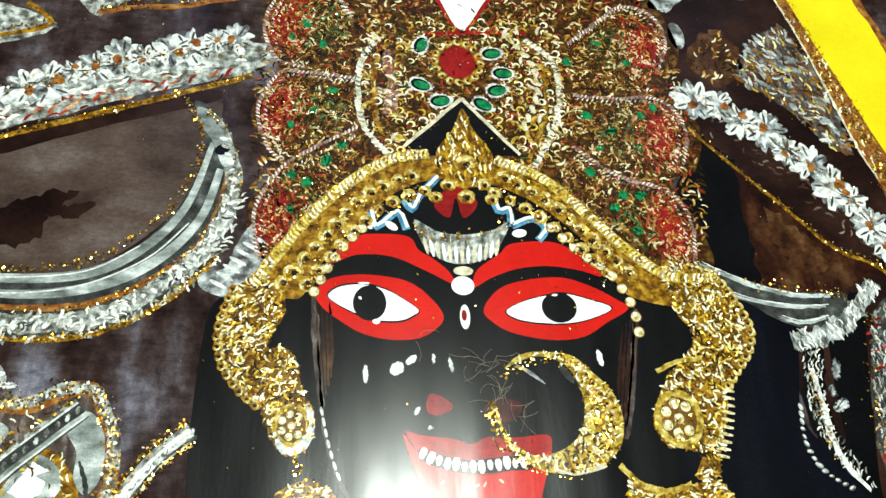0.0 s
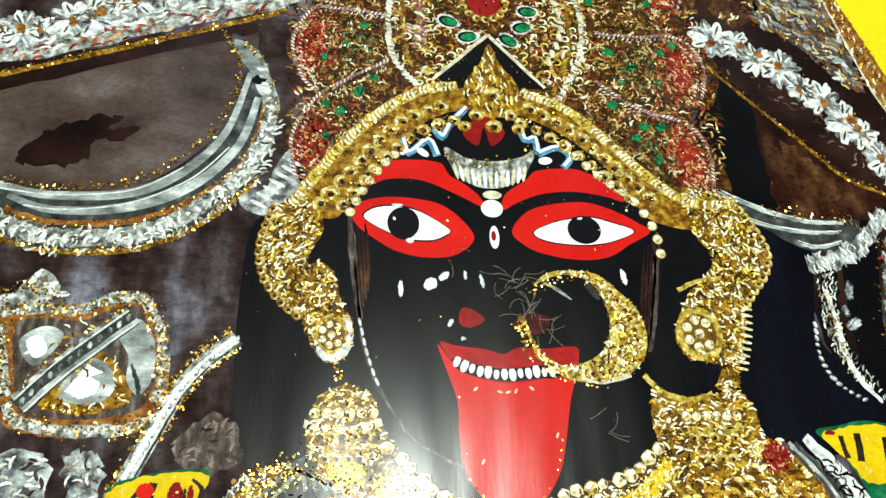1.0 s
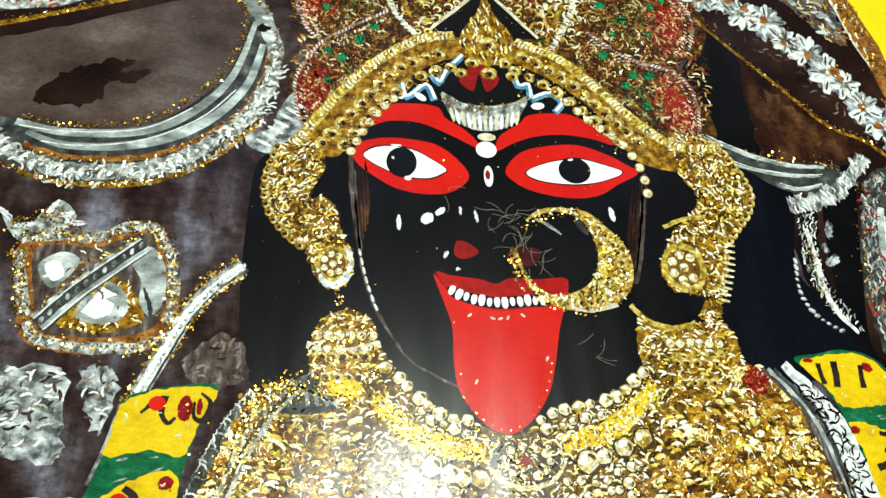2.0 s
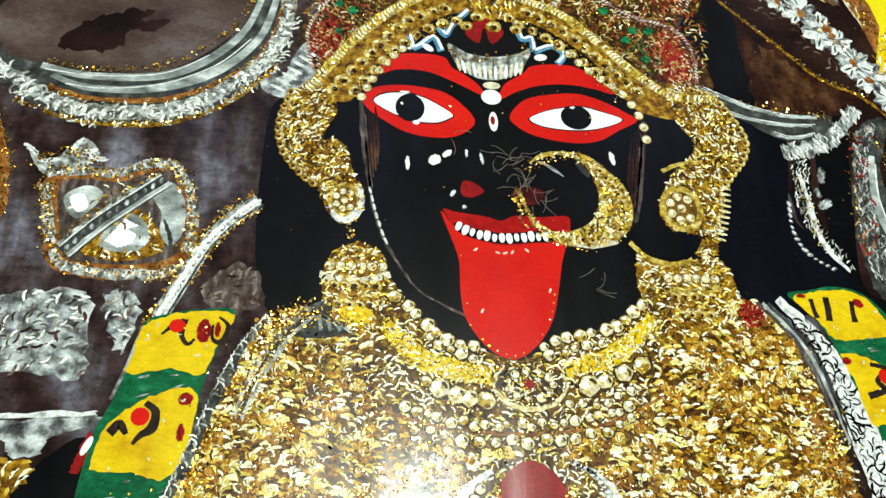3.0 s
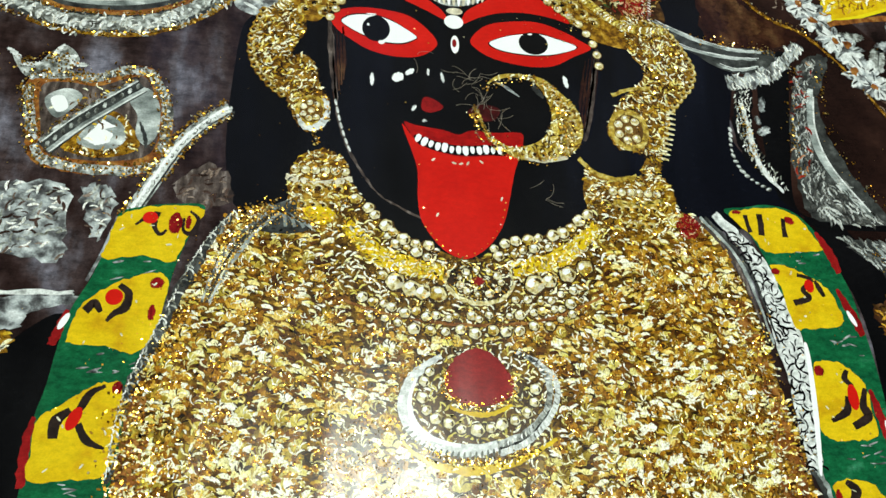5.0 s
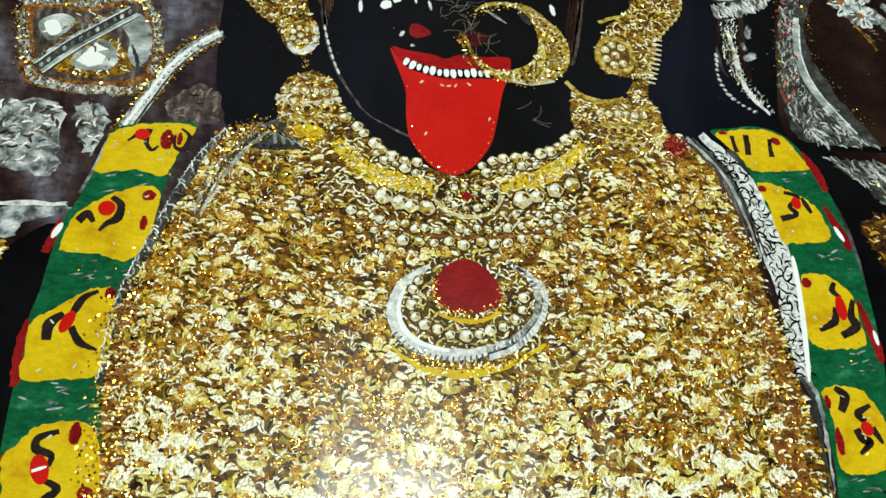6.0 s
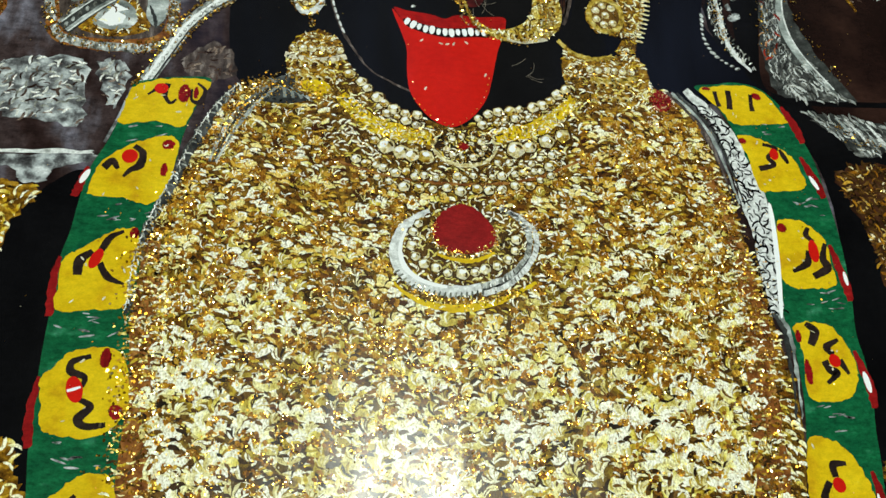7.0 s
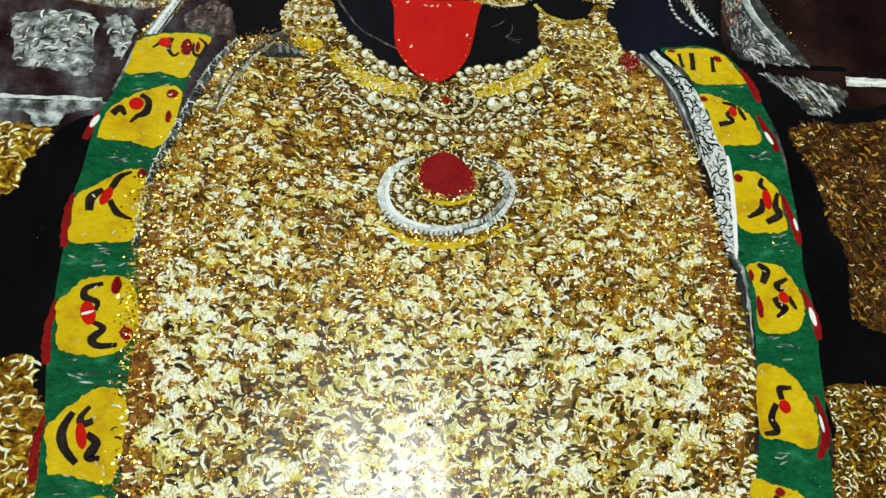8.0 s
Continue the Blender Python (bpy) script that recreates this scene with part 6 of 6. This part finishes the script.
strip("gold_cord", [(-31, 48), (-16, 43.8), (4, 42.4), (24, 44.8), (40, 52)], 0.8, RUST, 8.5, nk, ragged=0.25)
med = shape("medallion", oval(5.3, 54.4, 9.6, 6.4, 3, 30, 12, 0.08), DARKMARK, 8.4, nk, "oval gold medallion")
weave("medal_pattern", oval(5.3, 54.4, 9.2, 6.0, 3), 1.2, 0.9, GOLDMARK, 8.9, med, lambda x, y: 0, 145, 0.2, jitter=90)
strip("bright_rim", [(-3, 57.4), (-4, 53.6), (-0.6, 50), (5.3, 48.4), (11.2, 50), (14.6, 54), (13.8, 57.6)], (0.9, 1.3, 0.7), PEARLINK, 9.2, med, ragged=0.3)
for i in range(11):
    a = 2 * math.pi * i / 11
    stamp("pearl", PALELUMP, 5.3 + 5.8 * math.cos(a), 54.6 + 3.7 * math.sin(a), i * 40, med, 1.15 + 0.35 * math.sin(i * 2.2), 9.4)
sprinkle_area(curve(neck_pts, True), 700, 149, 0.19)
shape("red_bead", oval(4.8, 54.8, 1.7, 1.2), DEEPRED, 9.9, med)

# -- round pendant
pen_pts = [(-5, 35), (-10, 33.6), (-14.8, 28.8), (-16.9, 22), (-15.8, 15.4), (-11.5, 9.4), (-3.2, 5.2), (4.5, 4.4), (13.9, 7), (20.6, 10.6), (25, 18.4), (25.4, 26.9), (21, 33.4), (14, 36.4), (4, 37.4)]
pen = region("pendant", pen_pts, UMBERGOLD, 7.0, "round silver pendant with a red drop stone")
weave("dark_pattern", curve(pen_pts, True), 2.0, 1.2, DARKMARK, 7.3, pen, lambda x, y: 10, 146, 0.3, jitter=90)
weave("gold_pattern", curve(pen_pts, True), 1.6, 1.1, BRIGHTMARK, 7.6, pen, lambda x, y: 20, 147, 0.2, jitter=80)
strip("yellow_rim", [(-15.3, 12.2), (-12.3, 9.1), (-6.2, 6.3), (3, 5.2), (12.4, 7.3), (18.8, 10.2), (23.8, 13.3)], (0.6, 2.3, 0.8), YELLOW, 8.0, pen, ragged=0.25)
strip("gold_line", [(-13, 11.4), (-6.2, 8.2), (3, 7.2), (12, 9), (19, 12)], 0.7, OCHRE, 8.2, pen, ragged=0.2)
ring_l = [(-5.4, 33.8), (-9.4, 31.6), (-13, 28), (-14.9, 22.1), (-13.5, 16.3), (-8.4, 11.9), (0, 10.2), (8.6, 11.3)]
strip("silver_ring", ring_l, (1.2, 3.8, 2.6), BRAID, 8.4, pen, "thick white enamel crescent", ragged=0.25)
strip("white_glaze", [(-12, 28), (-13.8, 22.1), (-12.4, 16.6), (-7.6, 12.8), (-1, 11.2)], (0.6, 1.5, 0.8), WHITE, 9.0, pen)
m = Marks()
for x, y, a in along([(-14.6, 15.4), (-9.6, 10.8), (-0.2, 8.9), (8.8, 10)], 1.5):
    m.add(oval(x, y, 0.95, 0.32, a + 78, 8), 9.2)
m.put("notch_pattern", GREYMARK, pen)
for k, off in enumerate((0.0, 1.9)):
    pts = [(8.6, 11.3 - off * 0.8), (15.9 + off * 0.5, 14.5 - off * 0.8), (21.6 + off, 20.8), (22.6 + off, 27.7), (19 + off * 0.6, 32.8), (14.6, 35.4)]
    strip("silver_line", pts, (2.2, 1.5, 1.1), BRAID if k else SILVER, 8.4, pen, ragged=0.25, seed=k)
    m = Marks()
    for x, y, a in along(pts, 1.3):
        m.add(hook(x, y, 0.8, a + 60, 0.5), 9.0)
    m.put("notch_pattern", SILVERMARK, pen)
shape("inner_bed", oval(4.2, 22.4, 15.4, 10.2, 0, 28), DARKMARK, 7.9, pen, ragged=0.4)
weave("bed_pattern", oval(4.2, 22.4, 15, 9.8, 0, 28), 1.5, 1.0, OLIVEMARK, 8.3, pen, lambda x, y: 70, 148, 0.2, jitter=90)
for i, (x, y, a) in enumerate(along([(-8.6, 30), (-10.4, 25.4), (-10.4, 21.4), (-6.8, 17.8), (-2.9, 16.2), (2.5, 15.3), (8, 15.8), (13.7, 18), (17.9, 21.8), (19.4, 27)], 3.5)):
    stamp("pearl", PALELUMP, x + pr.uniform(-0.4, 0.4), y + pr.uniform(-0.4, 0.4), pr.uniform(-50, 50), pen, 1.85 * pr.uniform(0.8, 1.2), 8.8)
strip("yellow_line", [(-3.4, 20.8), (0, 19.4), (5, 18.9), (9, 19.8), (12.6, 21.6)], (0.8, 1.2, 0.8), YELLOW, 9.2, pen, ragged=0.2)
shape("red_drop", [(3.6, 36.2), (-0.9, 34.4), (-4.2, 30.1), (-4.6, 25.8), (-2, 22.5), (3.5, 21), (9.1, 22), (13, 24.7), (12.6, 29), (9.5, 33.3), (6.6, 35.4)], DEEPRED, 9.4, pen, "red drop shaped stone", ragged=0.15)
sprinkle_line([(-4, 30), (-4.8, 25), (-1, 22), (4, 20.6), (10, 22), (13.4, 25.4), (12.6, 30)], 0.9, 150, 143, 0.2)
sprinkle_line([(-10, 10), (3, 6.6), (18, 10)], 1.0, 150, 144, 0.22)

# -- side garlands of painted masks, yellow on green cloth
gl = region("side_garland", [(-89.3, 69), (-84, 71.6), (-75, 73), (-68, 72.4), (-71.5, 63), (-74, 54), (-75.6, 43), (-79, 33), (-81, 24), (-81, 12), (-82, 2), (-80.6, -10), (-80, -20), (-80.4, -35), (-80, -50), (-80, -75), (-97, -75), (-98.6, -58), (-99.4, -42), (-100.5, -32), (-101, -20),
                             (-101.2, -8), (-101, 2), (-100.8, 16), (-99.4, 24), (-98.4, 34), (-96.9, 43), (-93.6, 51), (-91.3, 59.5)], GREEN, 6.6, "green cloth garland with yellow painted masks")
strip("pale_edge", [(-89.4, 68.4), (-91.6, 59.1), (-94.4, 50.5)], 0.8, PALE, 7.2, gl)
gr = region("side_garland", [(80, 80.6), (87, 82), (94, 83.2), (102.4, 81.4), (108.9, 74.4), (112.8, 65.1), (115.8, 56.2), (117.2, 45.5), (118.4, 34.1), (118.7, 23.1), (118.1, 10.7), (117, 0.5), (117.8, -7.7), (117.8, -17.4), (116.4, -26.7), (115.8, -35.7),
                             (114, -50), (109, -75), (88, -75), (92, -52), (94, -44), (95, -32), (96.8, -20), (97.2, -9), (96.6, 0), (95.5, 7), (96.7, 19), (98, 30), (98, 40), (95.2, 48.5), (92.4, 59), (90, 67), (85.7, 75)], GREEN, 6.6, "green cloth garland with yellow painted masks")


def mask(parent, outline, strokes, drop, cheeks=(), seed=0):
    h = shape("yellow_mask", outline, YELLOW, 7.4, parent, "yellow painted mask with black and red strokes", ragged=0.3, seed=seed)
    for pts, w in strokes:
        strip("black_stroke", pts, w, STROKE, 8.2, h, ragged=0.08, n=12)
    if drop:
        shape("red_drop", oval(*drop), RED, 8.8, h)
    for c in cheeks:
        shape("red_mark", oval(*c), DEEPRED, 8.2, h, ragged=0.2)
    rr = random.Random(seed)
    xs, ys = [p[0] for p in outline], [p[1] for p in outline]
    for _ in range(5):
        x, y = rr.uniform(min(xs) + 3, max(xs) - 3), rr.uniform(min(ys) + 2, max(ys) - 2)
        if inside(x, y, outline):
            shape("pale_fleck", oval(x, y, rr.uniform(0.3, 0.8), rr.uniform(0.12, 0.3), rr.uniform(0, 180), 6), CREAM, 8.6, h)


fat = (1.0, 2.2, 0.9)
mask(gl, [(-89.2, 68.2), (-84.5, 71), (-75.3, 72.6), (-68.2, 71.6), (-71.5, 64.1), (-74.6, 56.5), (-81.5, 58), (-91.4, 56.6), (-90.8, 61.9)],
     [([(-82.4, 68.6), (-84.9, 66.4)], (1.6, 0.9, 0.5)), ([(-79.7, 70.4), (-80.2, 66.6), (-78.6, 64), (-77, 65.3)], (1.8, 1.1, 0.7)),
      ([(-71.6, 71), (-69.4, 68.6), (-70.6, 64.8), (-72.8, 65.4), (-73, 69)], (0.6, 1.5, 0.5))], (-81.4, 68.6, 1.9, 1.7, 0), [(-75, 67.4, 1.7, 3.0, 0), (-71.8, 67.8, 0.7, 1.9, 0)], 1)
mask(gl, [(-96, 34.5), (-96.2, 39.5), (-94.1, 44.8), (-88.8, 49.4), (-82.5, 52.4), (-76.5, 53.2), (-74.9, 49.3), (-76.1, 41.4), (-77.6, 35.4), (-80.9, 32.4), (-87.6, 34.1)],
     [([(-93.6, 42.7), (-91.6, 44.8), (-89.9, 42.6)], (2.2, 2.2, 1.0)), ([(-86.4, 49.8), (-84, 47.6), (-84.4, 44), (-86.7, 42.4), (-88.3, 40.3)], (1.4, 2.4, 0.7))], (-87.3, 46.6, 2.1, 2.1, 20), [(-77.6, 50.7, 1.7, 1.5, 10), (-78, 42.9, 0.9, 2.0, 0)], 2)
mask(gl, [(-99.6, 2.7), (-100.2, 9.1), (-100.2, 15.6), (-97.5, 18.4), (-93.7, 20.9), (-89.9, 23.9), (-86.5, 25.3), (-82.9, 24.9), (-81.6, 19.7), (-81.6, 13.4), (-82.2, 7.3), (-84.5, 3.5), (-91.9, 2.9)],
     [([(-86, 24.4), (-89, 22.8), (-90.7, 19.6), (-91.6, 17.6)], (0.8, 2.0, 1.4)), ([(-93, 18.6), (-95.8, 16), (-95.9, 12)], (1.4, 2.8, 2.0)), ([(-90.9, 15.4), (-88.6, 11.7), (-84.4, 9.8)], (1.6, 1.9, 0.5))], (-92.0, 16.6, 1.4, 2.9, -22), [(-83.4, 24, 1.2, 1.5, 0)], 3)
mask(gl, [(-100.4, -14.5), (-97.5, -11.3), (-94.4, -7.8), (-87.4, -6.7), (-82.2, -8.5), (-79.7, -17.9), (-80.4, -24), (-86.2, -28.6), (-94.5, -28), (-98.6, -26.1), (-99.7, -19.8)],
     [([(-89.6, -9), (-93.6, -10.3), (-93.8, -12.8), (-90.5, -14.2), (-90.8, -16.6)], (1.2, 2.0, 1.0)), ([(-90.9, -19.6), (-88.2, -21.4), (-90.6, -24.2), (-88.8, -26), (-84.2, -25.6)], (1.2, 2.3, 1.2))], (-92.4, -17.2, 1.9, 3.3, 18), [(-86.2, -9.4, 1.3, 2.5, 0), (-82.2, -22.6, 1.6, 1.9, 40)], 4)
mask(gl, [(-98.6, -47.3), (-96.3, -44.2), (-91.6, -39.6), (-87.2, -37.1), (-81.7, -37.4), (-79.5, -44.5), (-79.9, -52.8), (-80.6, -58.2), (-82.3, -60.6), (-87.6, -59.5), (-93, -58.1), (-96.3, -57.8), (-97.4, -52.7)],
     [([(-92.5, -43), (-94.5, -47.3), (-93.6, -51.6), (-90.2, -55.6)], (1.6, 2.5, 1.6)), ([(-88.7, -41.6), (-90.6, -44.2), (-89.9, -46), (-87.6, -45.2)], (1.0, 1.9, 1.7)), ([(-88.6, -48.4), (-86.2, -50.7), (-87.6, -54), (-84.9, -54.4)], (1.6, 2.6, 1.2))], (-89.9, -48.9, 1.3, 3.3, 14), [], 5)
mask(gl, [(-97, -75), (-96, -68), (-90, -65), (-82, -64), (-80, -78)], [([(-88, -68), (-92, -72), (-92, -76)], fat)], None, [], 6)
for pts in ([(-97.4, 43), (-98.8, 38), (-100, 34)], [(-100.6, 17), (-101.4, 9.8), (-101, 1)], [(-100.8, -14), (-101.6, -24), (-100.8, -31)], [(-99, -44), (-100.2, -52), (-99.6, -60)]):
    strip("red_edge", pts, (0.8, 2.4, 1.6), DEEPRED, 7.1, gl, ragged=0.3)
strip("white_streak", [(-94, -17.6), (-91, -16.6)], (0.6, 0.8, 0.4), WHITE, 9.4, gl)
shape("white_spot", oval(-98.0, 40.0, 0.8, 2.3, -25), WHITE, 7.8, gl)
mask(gr, [(81.5, 79.7), (86.8, 81.2), (95.8, 82.4), (103.2, 80.2), (107.7, 73.3), (109.4, 69.3), (100.9, 68.1), (91.4, 67.9), (87.5, 72.8)],
     [([(86.6, 79.4), (86.8, 76.6), (87.4, 73.8)], (1.5, 1.2, 1.6)), ([(91.2, 80), (91.1, 76), (90.8, 73)], 1.9), ([(98.8, 79), (98.4, 76.2), (98.4, 72.8)], (1.5, 1.3, 1.8))], None, [(100.6, 78.4, 1.6, 1.2, -30), (83.9, 80.2, 1.4, 0.6, 0)], 7)
mask(gr, [(91.7, 63.2), (96.3, 63.7), (102.4, 61.1), (108.3, 57.2), (110.9, 51), (110.6, 46.1), (100.2, 44.7), (95.8, 45.4), (94, 56)],
     [([(99.6, 61), (103.8, 59.5), (100.6, 56.4), (102.1, 54), (97, 52.2)], (1.2, 1.5, 1.9)), ([(104.9, 59.4), (106.9, 54.5)], (0.8, 1.9, 1.0))], (102.8, 57.6, 1.5, 2.0, 0), [(93, 61.8, 1.3, 1.0, 0)], 8)
mask(gr, [(99, 33.5), (103.9, 35.6), (109.1, 33.9), (113.5, 29.3), (114.1, 23), (114, 15), (106.6, 13.6), (99.6, 14.1), (97.2, 18.9)],
     [([(109, 33), (107.8, 30.6), (109.8, 28.4)], (1.2, 2.0, 1.0)), ([(107.4, 25.6), (106.3, 21.5), (101.3, 18.8)], (1.2, 2.4, 1.0)), ([(113.4, 28), (111.7, 23.2), (112.5, 20.1), (107.6, 17.4)], (1.2, 2.8, 2.0))], (109.2, 25.4, 1.6, 3.6, 0), [(100.4, 32.6, 1.5, 1.5, 0)], 9)
mask(gr, [(97.7, 1.9), (103.4, 3.6), (109.8, 1.9), (113.5, -3.7), (114.7, -8.3), (114.1, -13.7), (110.5, -18.3), (102.9, -19.3), (98.6, -17.6), (99, -10.5), (99.2, -4.2)],
     [([(101.8, 3), (104.1, 0.6), (102.2, -3.3)], (1.4, 3.0, 2.0)), ([(110.9, -1.6), (106.8, -3.8), (108.5, -5.9)], (1.0, 2.2, 1.6)), ([(105.4, -7.8), (106.4, -10.3), (108.5, -11.3), (105, -14.1)], (2.2, 2.4, 1.0)), ([(110, -7.5), (112, -11.5)], (2.0, 1.8, 0.8))],
     (108.5, -7.7, 1.7, 1.9, 20), [(99.9, -11, 1.1, 3.6, 0), (98.9, -0.8, 0.9, 1.8, 0)], 10)
mask(gr, [(96.5, -28.8), (101.8, -29.3), (106.7, -32.1), (109.4, -37.1), (111.2, -41.3), (111.6, -47.8), (108.6, -53.3), (100.2, -50.9), (93.5, -49.3), (93.3, -41.3), (94.5, -34.7)],
     [([(105.4, -35.7), (101.6, -36), (101.7, -39.2)], (1.0, 2.2, 1.8)), ([(99.7, -40.3), (97.3, -44.5), (98.4, -48.2), (94.3, -48.9)], (1.8, 2.4, 1.2))], (102.2, -41.2, 1.8, 2.0, 20), [], 11)
mask(gr, [(88, -62), (94.4, -63), (99.3, -64.1), (103.6, -67.5), (102, -78), (87, -78)], [([(94, -66), (97, -69), (94, -73)], fat)], None, [(96, -65, 1.5, 1.2, 0)], 12)
for pts in ([(108.6, 75), (111.4, 69), (113.4, 62)], [(111.6, 57), (114.6, 49.2), (116.4, 43)], [(114.9, 27.6), (116.8, 17.7), (117.6, 10)], [(115.2, -4.8), (117.4, -13.7), (117.6, -21)], [(112.6, -37.8), (113.8, -47.8), (110, -56)]):
    strip("red_edge", pts, (1.0, 3.2, 1.6), DEEPRED, 7.7, gr, ragged=0.3)
for p in ((114.2, 48.2, 0.7, 2.6, 25), (117.6, 17, 0.6, 2.2, 5), (117.0, -13.7, 0.9, 3.0, 8), (112.9, -46, 0.5, 2.6, 5)):
    shape("white_spot", oval(*p), WHITE, 8.3, gr)
rr = random.Random(150)
for g, ys, xs in ((gl, (54, 30, 29, -1, -2, -32, -33, -61), (-84, -89, -85, -94, -90, -92, -88, -90)), (gr, (66, 42, 40, 10, 8, -23, -25, -56), (104, 109, 112, 108, 111, 106, 109, 100))):
    for x, y in zip(xs, ys):
        for _ in range(4):
            shape("pale_scratch", oval(x + rr.uniform(-5, 5), y + rr.uniform(-3, 3), rr.uniform(0.8, 2.0), rr.uniform(0.14, 0.3), rr.uniform(-20, 30), 6), PALE, 7.2, g)
for k, pts in enumerate(([(-90, 70), (-75, 66), (-80, 40), (-90, 15), (-90, -70)], [(95, 76), (104, 50), (107, 20), (105, -20), (98, -70)])):
    sprinkle_line(pts, 5.0, 34, 151 + k, 0.2)

sprinkle_area([(-130, -70), (150, -70), (150, 240), (-130, 240)], 260, 161, 0.15)

# -- lint caught on the glossy sheet
lint_mat = plain("lint", (0.30, 0.25, 0.2), 0.8, 200)
rr = random.Random(160)
for k, (x, y, n) in enumerate(((6, 120, 9), (9, 111, 10), (10, 106, 8), (3, 118, 4), (24, 84, 4), (-8, 124, 3))):
    cu = bpy.data.curves.new("lint", "CURVE")
    cu.dimensions, cu.bevel_depth, cu.bevel_resolution = "3D", 0.00006, 0
    for _ in range(n):
        sp = cu.splines.new("POLY")
        a, px, py = rr.uniform(0, 6.28), x + rr.uniform(-4, 4), y + rr.uniform(-4, 4)
        sp.points.add(9)
        bend = rr.uniform(-0.5, 0.5)
        for i, p in enumerate(sp.points):
            p.co = (px * MM, py * MM, (0.45 + 0.1 * math.sin(i)) * MM, 1)
            px, py, a = px + 0.6 * math.cos(a), py + 0.6 * math.sin(a), a + bend * rr.uniform(0, 1)
    cu.materials.append(lint_mat)
    ob = new("lint", cu)
    ob.parent = poster
    tagged(ob, "curled grey lint fibres", kind="stuff")


me = bpy.data.meshes.new("glitter")
me.from_pydata(FLAKES[0], [], FLAKES[1])
link("glitter", me, poster, [GLITTER], "loose gold glitter flakes", "stuff")
